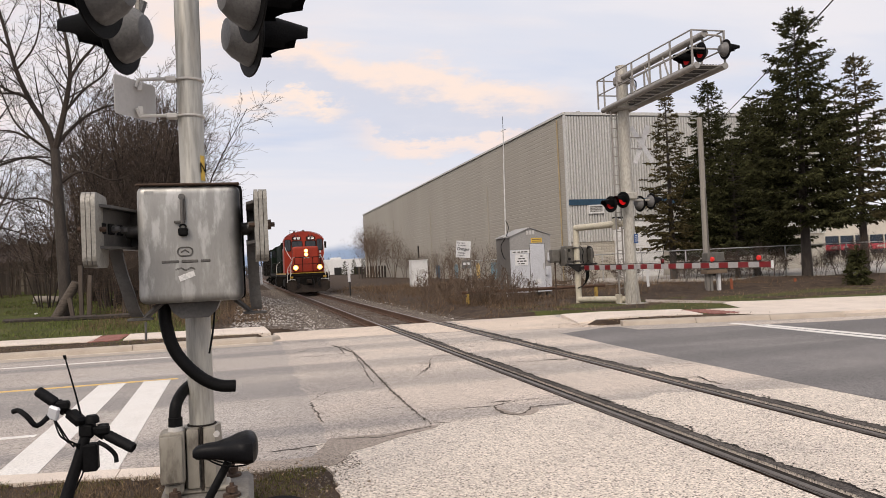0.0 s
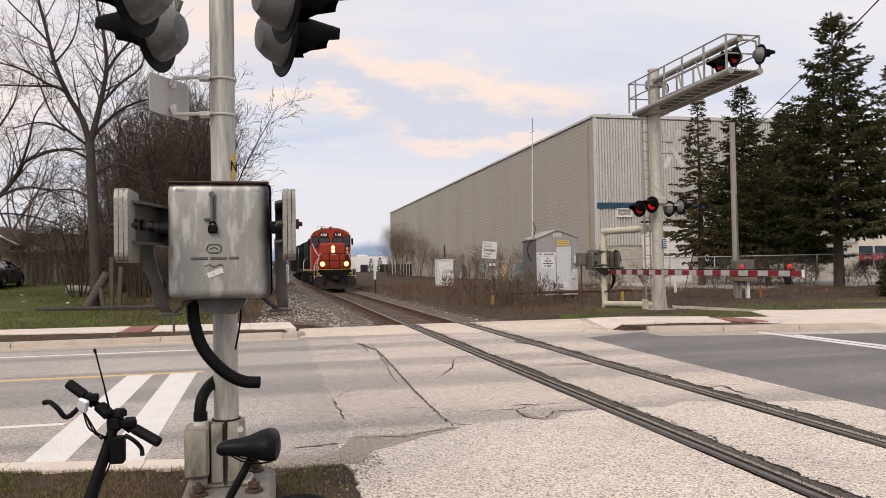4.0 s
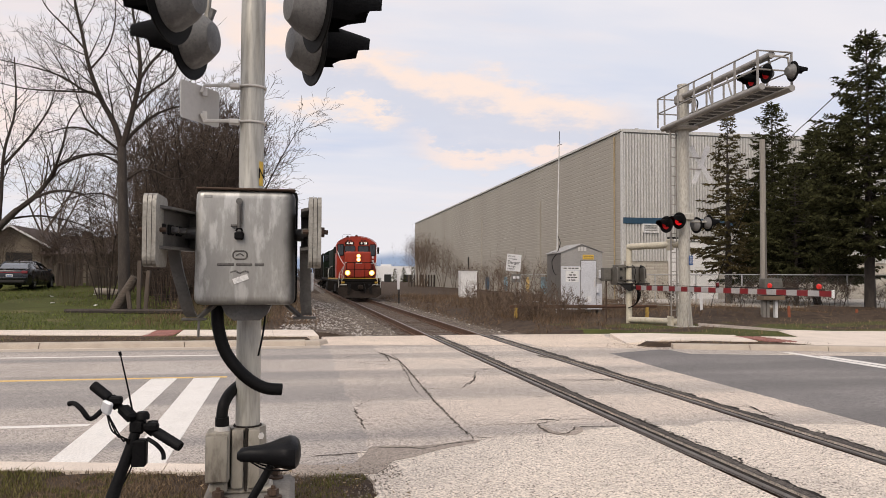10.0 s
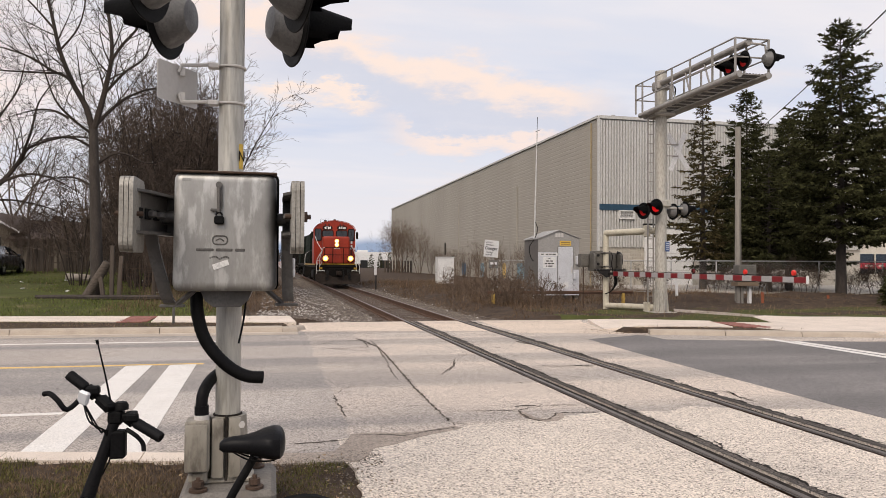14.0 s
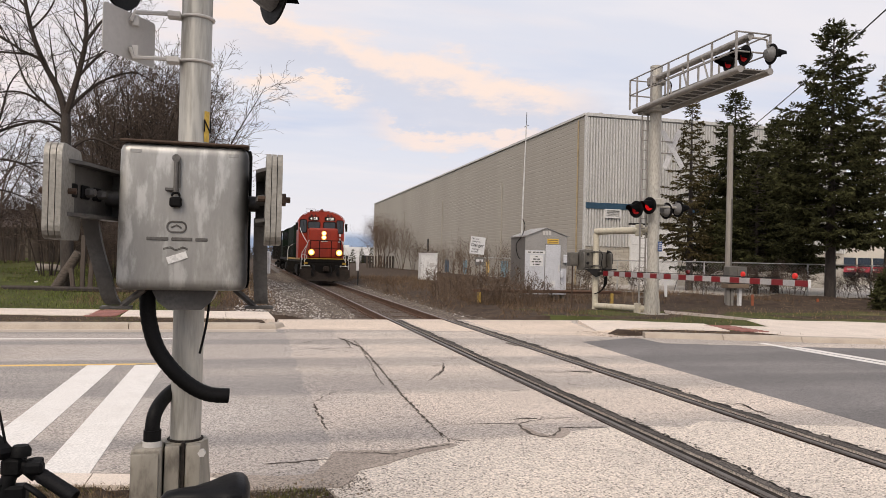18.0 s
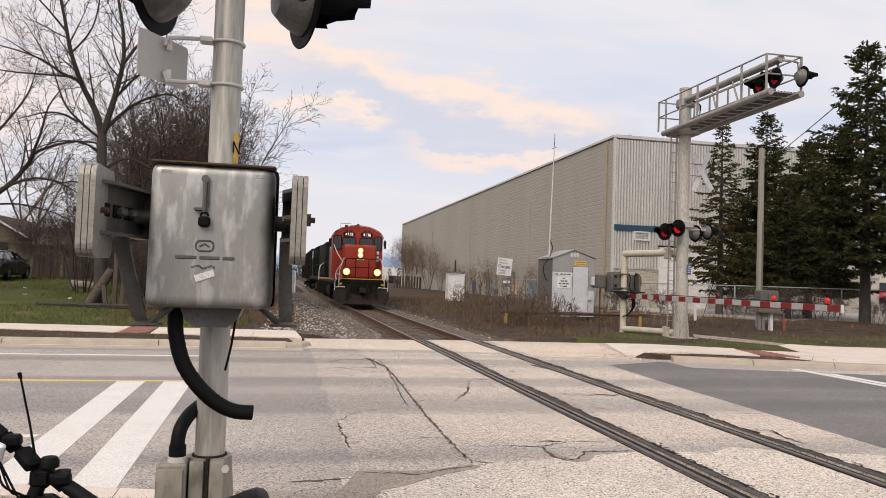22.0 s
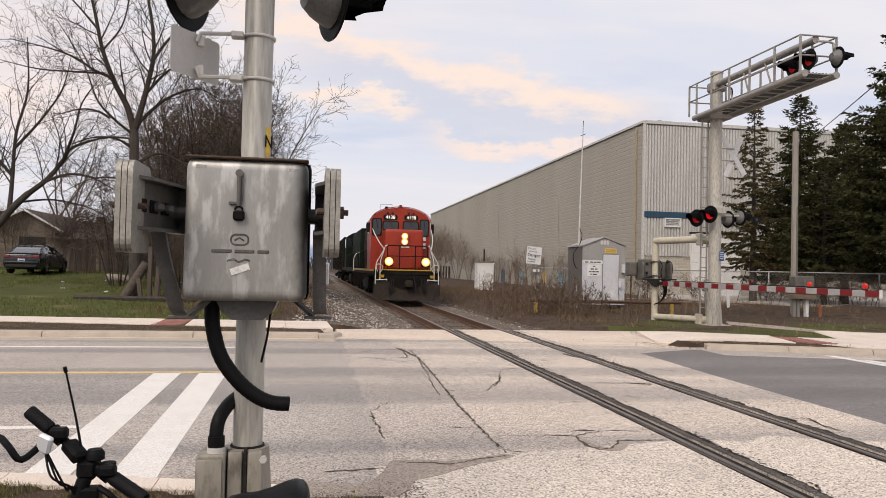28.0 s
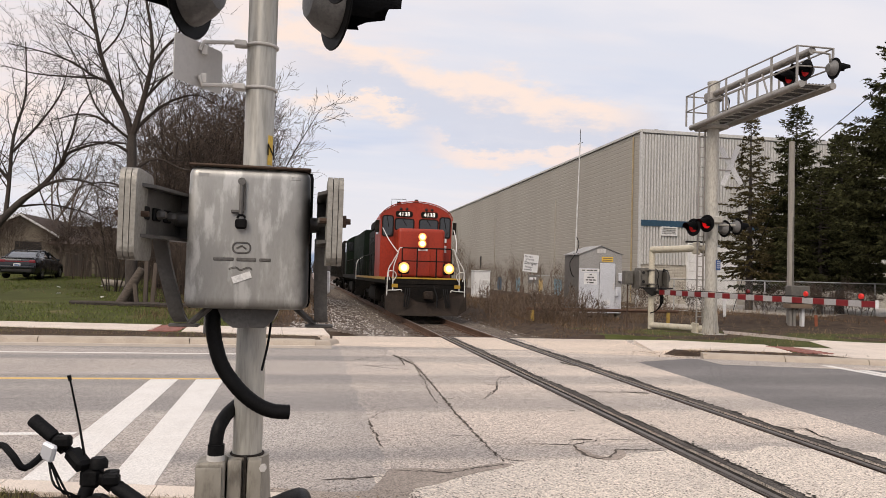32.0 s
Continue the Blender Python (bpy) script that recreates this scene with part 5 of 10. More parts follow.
    me.transform(Matrix.Translation((0.0735 * math.cos(radians(-31)), 0.0745 * math.sin(radians(-31)) - 0.002, 2.20)) @ pose(0, 0, 0, 90, 0, 58))
    part("letter", me, M_BLACK, t)
    # flashing lights, two pairs back to back on a cross pipe
    bm = B()
    tube(bm, [(0, -0.42, 3.58), (0, 0.42, 3.58)], 0.035, 14)
    box(bm, (0, 0, 3.58), (0.2, 0.2, 0.22), 0.03, None, 2)
    part("cross_arm", bm, M_CAST, t, "cast cross arm", True)
    for y in (-0.38, 0.38):
        flasher(t, pose(0.37, y, 3.115, 0, 0, 18), False, "grey light housing seen from behind")
        flasher(t, pose(-0.42, y, 3.115, 0, 0, 160), False, "grey light housing seen from behind")
        bm = B()
        tube(bm, [(0, y * 0.95, 3.58), (0.18, y, 3.58), (0.25, y, 3.52), (0.27, y, 3.2)], 0.02, 8)
        tube(bm, [(0, y * 0.95, 3.58), (-0.22, y, 3.58), (-0.30, y, 3.52), (-0.32, y, 3.2)], 0.02, 8)
        part("hanger", bm, M_CAST, t)
    t.scale = (1.08, 1.08, 1.08)
    return t


near_signal()

# ---- bicycle ----
M_GRIP = mat("black_grip_rubber", (0.007, 0.007, 0.008), (0.012, 0.012, 0.013), 20, 150, 0.6, bump=0.3, spec=0.12)
M_SADDLE = mat("black_saddle_vinyl", (0.006, 0.006, 0.007), (0.010, 0.010, 0.011), 10, 120, 0.45, bump=0.08, spec=0.14)
M_REFL = glassy("clear_reflector", (0.55, 0.56, 0.58), 0.25)


def bicycle():
    o = Vector((-3.9, 3.05, 0.0))
    t = thing("bicycle", tuple(o), "black folding electric bicycle standing on the grass verge", "bicycle")
    flat = lambda *p: tuple(Vector(p) - o)
    eye = Vector((-3.556, -0.05, 1.588))

    def w(*p):
        """Bar, column and saddle: the bar swings away from the road towards its right-hand grip."""
        q = 1 + 0.10 * min(1, max(0, (p[0] + 4.375) / 0.41))
        return tuple(eye + (Vector(p) - eye) * q - o)
    # the saddle stands a little farther back than the bar and is larger
    far = lambda x, y, z: w(-3.55 + (x + 3.55) * 1.045, y * 1.045, 1.59 + (z - 1.59) * 1.045)
    # saddle: nose to the front, broad round tail
    bm = B()
    rings = []
    for f, half, top, low in ((0.0, 0.018, 0.918, 0.892), (0.06, 0.028, 0.932, 0.882), (0.2, 0.033, 0.938, 0.880), (0.38, 0.042, 0.941, 0.876), (0.55, 0.066, 0.950, 0.868),
                              (0.7, 0.09, 0.962, 0.858), (0.84, 0.10, 0.970, 0.852), (0.93, 0.096, 0.966, 0.855), (0.98, 0.078, 0.956, 0.865), (1.01, 0.045, 0.940, 0.882), (1.02, 0.015, 0.925, 0.898)):
        x = -3.767 + 0.234 * f
        ring = []
        for k in range(16):
            a = k * math.tau / 16
            yy, zz = math.cos(a), math.sin(a)
            z = (top + low) / 2 + (top - low) / 2 * (abs(zz) ** 0.7) * (1 if zz > 0 else -1)
            ring.append(far(x, 2.95 + half * (abs(yy) ** 0.8) * (1 if yy > 0 else -1), z))
        rings.append(ring)
    loft(bm, rings)
    s = part("saddle", bm, M_SADDLE, t, "black padded saddle", True)
    bm = B()
    for dy in (-0.025, 0.025):
        tube(bm, smooth_path([far(-3.72, 2.95 + dy * 0.5, 0.885), far(-3.66, 2.95 + dy, 0.855), far(-3.58, 2.95 + dy, 0.848), far(-3.545, 2.95 + dy * 1.4, 0.868)], 4), 0.004, 6)
    part("saddle_rail", bm, M_BLACK, s)
    bm = B()
    tube(bm, [far(-3.64, 2.96, 0.86), far(-3.715, 2.96, 0.73), far(-3.80, 2.95, 0.56)], 0.018, 14)
    part("seat_post", bm, M_BLACK, t, "", True)
    bm = B()
    tube(bm, [far(-3.79, 2.95, 0.58), flat(-3.88, 3.34, 0.30)], 0.022, 12)
    tube(bm, [flat(-3.88, 3.34, 0.30), w(-4.26, 3.12, 0.66)], 0.035, 12)
    tube(bm, [flat(-3.88, 3.34, 0.30), flat(-3.45, 3.36, 0.30)], 0.014, 10)
    tube(bm, [far(-3.79, 2.95, 0.58), flat(-3.45, 3.36, 0.30)], 0.011, 10)
    part("bike_frame", bm, M_BLACK, t, "", True)
    bm = B()
    tube(bm, [w(-4.155, 3.10, 1.0), w(-4.20, 3.11, 0.87), w(-4.255, 3.12, 0.70)], [0.021, 0.021, 0.027], 14)
    tube(bm, [w(-4.255, 3.12, 0.70), w(-4.27, 3.12, 0.62)], 0.03, 14)
    part("steering_column", bm, M_BLACK, t, "", True)
    bm = B()
    for dy in (-0.05, 0.05):
        tube(bm, [w(-4.27, 3.12 + dy, 0.62), flat(-4.40, 3.14 + dy, 0.315)], 0.013, 8)
    part("fork", bm, M_BLACK, t, "", True)
    bm = B()
    box(bm, w(-4.145, 3.085, 0.90), (0.06, 0.05, 0.11), 0.008, None)
    part("controller_box", bm, M_BLACK, t)
    # bar, grips, levers
    a, b, c = Vector(w(-4.375, 3.31, 1.135)), Vector(w(-4.155, 3.10, 1.02)), Vector(w(-3.965, 2.89, 0.958))
    bm = B()
    tube(bm, smooth_path([a, a.lerp(b, 0.5), b, b.lerp(c, 0.5), c], 3), 0.013, 12)
    hb = part("handlebar", bm, M_BLACK, t, "", True)
    for p, q in ((a, a.lerp(b, 0.36)), (c, c.lerp(b, 0.58))):
        bm = B()
        n = 12
        tube(bm, [p.lerp(q, k / n) for k in range(n + 1)], [0.0185 if k in (0, n) else 0.0205 + (0.001 if k % 2 else 0) for k in range(n + 1)], 14)
        part("grip", bm, M_GRIP, hb, "ribbed black rubber grip", True)
    for p, side in ((a.lerp(b, 0.48), 1), (c.lerp(b, 0.70), -1)):
        bm = B()
        tube(bm, [p + (b - a).normalized() * -0.022, p + (b - a).normalized() * 0.022], 0.024, 12)
        box(bm, tuple(p + Vector((0.01, -0.02, 0.01))), (0.05, 0.04, 0.035), 0.008)
        part("shifter", bm, M_BLACK, hb)
    bm = B()
    tube(bm, smooth_path([w(-4.30, 3.20, 1.06), w(-4.345, 3.17, 1.02), w(-4.385, 3.19, 1.055), w(-4.42, 3.22, 1.075), w(-4.445, 3.23, 1.072)], 4), [0.010] * 17, 8)
    part("brake_lever", bm, M_BLACK, hb, "", True)
    bm = B()
    tube(bm, smooth_path([w(-4.10, 2.99, 0.972), w(-4.06, 2.95, 0.957), w(-4.035, 2.94, 0.93), w(-4.03, 2.93, 0.905)], 4), [0.009] * 13, 8)
    part("brake_lever", bm, M_BLACK, hb, "", True)
    bm = B()
    box(bm, (0, 0, 0), (0.045, 0.02, 0.055), 0.006, Matrix.Translation(w(-4.285, 3.16, 1.065)) @ pose(0, 0, 0, 10, 20, -20))
    part("reflector", bm, M_REFL, hb, "clear plastic front reflector")
    bm = B()
    lathe(bm, [(0.028, 0.0), (0.028, 0.018), (0.02, 0.03)], 16, Matrix.Translation(w(-4.135, 3.08, 1.03)))
    lathe(bm, [(0.020, 0.0), (0.022, 0.03)], 14, Matrix.Translation(w(-4.09, 3.04, 1.0)))
    part("bell", bm, M_BLACK, hb, "", True)
    bm = B()
    box(bm, (0, 0, 0), (0.085, 0.05, 0.04), 0.01, Matrix.Translation(w(-4.20, 3.13, 1.045)) @ pose(0, 0, 0, 0, 25, -45))
    box(bm, (0, 0, 0), (0.06, 0.06, 0.06), 0.012, Matrix.Translation(w(-4.155, 3.10, 1.0)))
    part("stem_clamp", bm, M_BLACK, hb)
    bm = B()
    tube(bm, [w(-4.165, 3.10, 1.0), w(-4.20, 3.13, 1.14), w(-4.236, 3.15, 1.275)], [0.0045, 0.0035, 0.003], 8)
    tube(bm, [w(-4.235, 3.15, 1.27), w(-4.239, 3.15, 1.285)], 0.006, 8)
    part("antenna_rod", bm, M_BLACK, t, "thin black whip rod")
    for k in range(3):
        bm = B()
        tube(bm, smooth_path([w(-4.29, 3.18, 1.045), w(-4.25 + 0.02 * k, 3.10, 0.985 - 0.02 * k), w(-4.20, 3.09, 0.955), w(-4.17, 3.10, 0.92 - 0.03 * k), w(-4.25, 3.10, 0.7)], 5), 0.0035, 6)
        part("cable", bm, M_RUBBER, t)
    for x, y in ((-4.40, 3.14), (-3.45, 3.36)):
        bm = B()
        tube(bm, [flat(x + 0.255 * math.cos(q), y, 0.315 + 0.255 * math.sin(q)) for q in [k * math.tau / 28 for k in range(29)]], 0.022, 8, False)
        ty = part("tyre", bm, M_RUBBER, t, "", True)
        bm = B()
        tube(bm, [flat(x + 0.23 * math.cos(q), y, 0.315 + 0.23 * math.sin(q)) for q in [k * math.tau / 28 for k in range(29)]], 0.010, 6, False)
        for k in range(12):
            q = k * math.tau / 12
            tube(bm, [flat(x + 0.02 * math.cos(q), y + (0.02 if k % 2 else -0.02), 0.315 + 0.02 * math.sin(q)), flat(x + 0.23 * math.cos(q), y, 0.315 + 0.23 * math.sin(q))], 0.0015, 4)
        tube(bm, [flat(x, y - 0.05, 0.315), flat(x, y + 0.05, 0.315)], 0.02, 10)
        part("rim", bm, M_BLACK, ty)
    return t


bicycle()

# ---- cantilever signal and gate across the road ----
M_MASTP = mat("grey_mast_paint", (0.46, 0.435, 0.38), (0.40, 0.375, 0.33), 1.5, 30, 0.55, metal=0.2, bump=0.05, stain=(0.32, 0.29, 0.25), stain_at=(0.6, 0.85), stain_scale=2, stretch=(1, 1, 0.25))
M_STRUT = mat("galvanised_walkway", (0.38, 0.355, 0.325), (0.30, 0.28, 0.255), 4, 60, 0.5, metal=0.4, bump=0.05)
M_CREAM = mat("cream_pipe_paint", (0.56, 0.51, 0.40), (0.49, 0.445, 0.35), 4, 60, 0.6, bump=0.05, stain=(0.34, 0.27, 0.19), stain_scale=4)
M_MECH = mat("dull_grey_machine", (0.15, 0.138, 0.12), (0.105, 0.097, 0.085), 5, 60, 0.6, metal=0.2, bump=0.1)
M_LAMPRED = glow("lit_gate_lamp", (0.50, 0.016, 0.010), 0.25)
M_BLUETAG = mat("blue_tag", (0.03, 0.09, 0.25), None, 10, 60, 0.5, bump=0.02)
M_SHED = mat("pale_grey_steel_cabinet", (0.64, 0.645, 0.665), (0.59, 0.595, 0.615), 1.5, 40, 0.45, metal=0.2, bump=0.008, stain=(0.50, 0.49, 0.49), stain_at=(0.6, 0.85), stain_scale=2)
M_SHEDSIDE = mat("dull_grey_steel_cabinet", (0.17, 0.158, 0.145), (0.14, 0.128, 0.118), 1.5, 40, 0.6, metal=0.2, bump=0.05, stain=(0.18, 0.14, 0.11), stain_scale=2)
M_SHEDTOP = mat("weathered_cabinet_paint", (0.36, 0.345, 0.325), (0.31, 0.295, 0.275), 1.6, 40, 0.6, metal=0.2, bump=0.015, stain=(0.44, 0.43, 0.42), stain_at=(0.58, 0.75), stain_scale=2.2)
M_CONDUIT = mat("white_conduit", (0.66, 0.65, 0.62), None, 6, 60, 0.6, bump=0.02)
M_GREYWOOD = mat("weathered_grey_wood", (0.30, 0.275, 0.24), (0.22, 0.20, 0.175), 2, 40, 0.9, bump=0.4, stretch=(6, 6, 0.6), rnd=0.25)
M_FENCEWIRE = mat("chain_link_wire", (0.34, 0.34, 0.33), None, 3, 60, 0.5, metal=0.5, bump=0)
M_TIMBER = mat("brown_timber", (0.19, 0.135, 0.09), (0.14, 0.10, 0.07), 3, 50, 0.9, bump=0.4, stretch=(0.6, 6, 6))
M_ORANGE = mat("faded_orange_wood", (0.30, 0.085, 0.035), None, 6, 60, 0.6, bump=0.02)


M_GRATE = mat("dark_walkway_grating", (0.075, 0.068, 0.062), (0.05, 0.045, 0.041), 6, 60, 0.8, bump=0.1, spec=0.2)


def cantilever():
    t = thing("cantilever_signal", (8.27, 21.6, 0), "tall grey cantilever mast with a railed walkway carrying crossing lights", "railway signal", "crossing signals")
    bm = B()
    tube(bm, [(0, 0, 0.1), (0, 0, 7.62)], 0.176, 32)
    tube(bm, [(0, 0, 7.60), (0, 0, 7.66)], 0.185, 32)
    part("mast", bm, M_MASTP, t, "round grey steel mast", True)
    for k in range(8):
        bm = B()
        m = Matrix.Rotation(k * math.tau / 8, 4, "Z")
        vs = prism(bm, [(0.15, 0.1), (0.25, 0.1), (0.25, 0.16), (0.195, 0.78), (0.15, 0.80)], "y", -0.02, 0.02)
        xform(bm, vs, m)
        part("gusset", bm, M_MASTP, t)
    bm = B()
    box(bm, (0, 0, 0.07), (0.72, 0.72, 0.10), 0.01)
    part("base_plate", bm, M_MASTP, t)
    bm = B()
    tube(bm, [(0, 0, 0.1), (0, 0, 0.55)], 0.20, 24)
    part("collar", bm, M_MASTP, t, "", True)
    # walkway: two lower beams with a slatted floor, rails and one upper beam
    for dx in (-0.42, 0.42):
        bm = B()
        tube(bm, [(dx, 0.55, 6.35), (dx, -4.72, 6.42)], 0.085, 16)
        part("walkway_beam", bm, M_STRUT, t, "", True)
    bm = B()
    tube(bm, [(-0.06, -0.05, 7.26), (-0.06, -4.60, 7.28)], 0.092, 16)
    part("upper_beam", bm, M_STRUT, t, "", True)
    for k in range(9):
        bm = B()
        box(bm, (-0.36 + 0.09 * k, -2.08, 6.445), (0.028, 5.2, 0.03))
        part("floor_slat", bm, M_GRATE, t)
    for k in range(14):
        bm = B()
        box(bm, (0, 0.5 - 0.4 * k, 6.42), (0.78, 0.035, 0.02))
        part("floor_bearer", bm, M_STRUT, t)
    ys = [0.75, 0.3, -0.55, -1.5, -2.5, -3.6, -4.62]
    for sx in (-0.48, 0.48):
        for y in ys:
            bm = B()
            box(bm, (sx, y, 6.90), (0.04, 0.05, 0.94))
            part("rail_post", bm, M_STRUT, t)
        for z in (7.36, 6.88):
            bm = B()
            tube(bm, [(sx, 0.75, z), (sx, -4.62, z)], 0.022, 8)
            part("guard_rail", bm, M_STRUT, t)
    for y in (0.75, -4.62):
        for z in (7.36, 6.88):
            bm = B()
            tube(bm, [(-0.48, y, z), (0.48, y, z)], 0.022, 8)
            part("guard_rail", bm, M_STRUT, t)
    for y0, y1 in ((-0.8, -1.6), (-2.6, -3.4), (-1.6, -2.4)):
        bm = B()
        tube(bm, [(-0.1, y0, 7.24), (-0.42, y1, 6.4)], 0.025, 8)
        part("strut", bm, M_STRUT, t)
    bm = B()
    box(bm, (0, 0.1, 6.28), (0.75, 0.75, 0.12), 0.03)
    part("beam_clamp", bm, M_STRUT, t)
    bm = B()
    box(bm, (0, 0, 7.2), (0.44, 0.44, 0.3), 0.05)
    part("beam_clamp", bm, M_STRUT, t)
    bm = B()
    tube(bm, smooth_path([(0.12, -0.2, 7.25), (0.2, -0.5, 7.05), (0.2, -0.45, 6.75), (0.15, -0.3, 6.5)], 5), 0.02, 8)
    part("cable", bm, M_BLACK, t)
    # ladder behind the mast
    for dx in (-0.36, -0.17):
        bm = B()
        box(bm, (dx, 0.16, 3.4), (0.03, 0.05, 6.0))
        part("ladder_rail", bm, M_STRUT, t)
    for k in range(19):
        bm = B()
        tube(bm, [(-0.36, 0.16, 0.6 + 0.3 * k), (-0.17, 0.16, 0.6 + 0.3 * k)], 0.014, 6)
        part("rung", bm, M_STRUT, t)
    # lights on the walkway's end
    flasher(t, pose(-0.10, -3.78, 6.83, 0, 0, 180), True, "", M_LENSDIM)
    flasher(t, pose(-0.10, -4.42, 6.84, 0, 0, 180), True, "", M_LENSDIM)
    flasher(t, pose(0.42, -4.74, 6.84, 0, 0, -2), False)
    for y in (-3.78, -4.42):
        bm = B()
        tube(bm, [(-0.06, y, 7.26), (0.0, y, 7.1), (-0.02, y, 6.95)], 0.03, 8)
        part("light_bracket", bm, M_STRUT, t)
    for y in (-4.74,):
        bm = B()
        tube(bm, [(-0.06, -4.55, 7.26), (0.15, y, 7.2), (0.30, y, 7.17), (0.32, y, 6.98)], 0.03, 8)
        part("light_bracket", bm, M_STRUT, t)
    # lights halfway up
    bm = B()
    tube(bm, [(-0.72, -0.1, 3.36), (0.80, -0.1, 3.36)], 0.035, 12)
    box(bm, (0, -0.12, 3.5), (0.42, 0.3, 0.22), 0.03)
    part("cross_arm", bm, M_MASTP, t)
    flasher(t, pose(-0.74, -0.28, 3.24, 0, 0, 203), True, "", M_LENSDIM)
    flasher(t, pose(-0.36, -0.36, 3.36, 0, 0, 203), True)
    flasher(t, pose(0.45, 0.05, 3.26, 0, 0, 12), False)
    flasher(t, pose(0.82, 0.0, 3.33, 0, 0, 8), False)
    # crossbuck seen from behind on two stand-offs
    for a in (23, -33):
        bm = B()
        box(bm, (0, 0, 0), (0.16, 0.012, 1.32), 0, Matrix.Translation((0.62, 0.05 + 0.012 * (a > 0), 5.17)) @ pose(0, 0, -0, 0, a, 0))
        part("crossbuck_blade", bm, M_SHEETW, t, "bare metal back of a crossbuck blade")
    for z in (5.38, 5.02):
        bm = B()
        tube(bm, [(0.12, 0.0, z), (0.62, 0.03, z)], 0.018, 6)
        part("stand_off", bm, M_STRUT, t)
    bm = B()
    box(bm, (0.12, -0.19, 2.15), (0.14, 0.02, 0.30), 0.004)
    tag = part("notice_tag", bm, M_BLUETAG, t, "small blue notice tag")
    for k in range(4):
        bm = B()
        box(bm, (0.12, -0.204, 2.25 - 0.06 * k), (0.10, 0.004, 0.02))
        part("writing_bar", bm, M_SHEETW, tag)
    return t


M_ARMW = mat("dull_reflective_white", (0.40, 0.39, 0.385), (0.34, 0.33, 0.325), 4, 60, 0.5, bump=0.04)


def far_gate():
    t = thing("crossing_gate", (7.58, 24.1, 0), "crossing gate machine with a lowered red and white arm", "crossing gate")
    bm = B()
    tube(bm, [(0, 0, 0.05), (0, 0, 2.62)], 0.10, 20)
    part("gate_post", bm, M_CREAM, t, "cream pipe post", True)
    bm = B()
    tube(bm, [(0, 0, 2.66), (0.6, -2.4, 2.66)], 0.11, 16)
    box(bm, (0.45, -2.05, 2.66), (0.10, 0.32, 0.36), 0.02)
    part("upper_tie", bm, M_CREAM, t, "cream tie pipe to the mast", True)
    bm = B()
    tube(bm, [(0, 0, 0.18), (0.6, -2.4, 0.24)], 0.10, 16)
    box(bm, (0.45, -2.05, 0.22), (0.10, 0.32, 0.36), 0.02)
    part("lower_tie", bm, M_CREAM, t, "cream tie pipe near the ground", True)
    bm = B()
    box(bm, (-0.08, 0.32, 1.75), (0.60, 0.42, 0.62), 0.05, None, 3)
    box(bm, (0.33, 0.32, 1.72), (0.26, 0.34, 0.54), 0.05, None, 2)
    box(bm, (-0.08, 0.105, 1.75), (0.50, 0.03, 0.50), 0.012)
    g = part("gate_machine", bm, M_MECH, t, "dull grey gate machine", True)
    for z in (1.9, 1.6):
        bm = B()
        lathe(bm, [(0.05, 0), (0.05, 0.03)], 12, Matrix.Translation((-0.25, 0.095, z)) @ Matrix.Rotation(radians(90), 4, "X"))
        part("cover", bm, M_DARK, g)
    for z in (1.98, 1.52):
        bm = B()
        box(bm, (0, 0.0, z), (0.30, 0.23, 0.055), 0.012)
        c = part("clamp", bm, M_MECH, g, "steel clamp round the post")
        for dx in (-0.125, 0.125):
            bm = B()
            lathe(bm, [(0.018, 0), (0.018, 0.04)], 6, Matrix.Translation((dx, -0.11, z)) @ Matrix.Rotation(radians(90), 4, "X"))
            part("bolt", bm, M_DARK, c)
    bm = B()
    tube(bm, smooth_path([(0.14, -0.02, 2.02), (0.20, -0.10, 1.86), (0.15, -0.12, 1.64), (0.22, -0.06, 1.42)], 5), 0.014, 6)
    part("cable", bm, M_RUBBER, g)
    bm = B()
    tube(bm, smooth_path([(0.47, 0.16, 2.00), (0.60, 0.10, 1.92), (0.62, 0.10, 1.62), (0.52, 0.16, 1.48)], 5), 0.055, 10)
    part("hose", bm, M_DARK, g, "thick dark hose")
    for dx in (-0.45, 0.53):
        bm = B()
        prism(bm, rounded(0.55, 0.6, 0.12, 4, 0.18, 1.66), "x", dx - 0.03, dx + 0.03)
        part("counterweight", bm, M_MECH, t)
    bm = B()
    box(bm, (0.1, -0.02, 1.40), (1.10, 0.44, 0.05), 0.01)
    prism(bm, [(-0.42, 1.38), (0.05, 1.38), (0.05, 1.18), (-0.08, 1.14)], "y", -0.22, -0.16)
    box(bm, (0.02, -0.36, 1.275), (0.09, 0.40, 0.10), 0.01)
    part("arm_support", bm, M_DARK, t)
    for k in range(3):
        bm = B()
        tube(bm, smooth_path([(0.10 + 0.05 * k, -0.3, 1.42), (0.16 + 0.04 * k, -0.35, 1.0), (0.10, -0.25, 0.7), (-0.1, -0.15, 0.58)], 5), 0.02, 6)
        part("cable", bm, M_RUBBER, t)
    for k in range(25):
        bm = B()
        y0 = -0.55 - 0.376 * k
        h = 0.155 - 0.0012 * k
        box(bm, (0.02, y0 - 0.188, 1.275), (0.045, 0.374, h), 0.006)
        part("arm_stripe", bm, M_RED if k % 2 == 0 else M_ARMW, t)
    bm = B()
    box(bm, (0.02, -9.985, 1.275), (0.05, 0.04, 0.17), 0.004)
    part("arm_tip", bm, M_SHEETW, t)
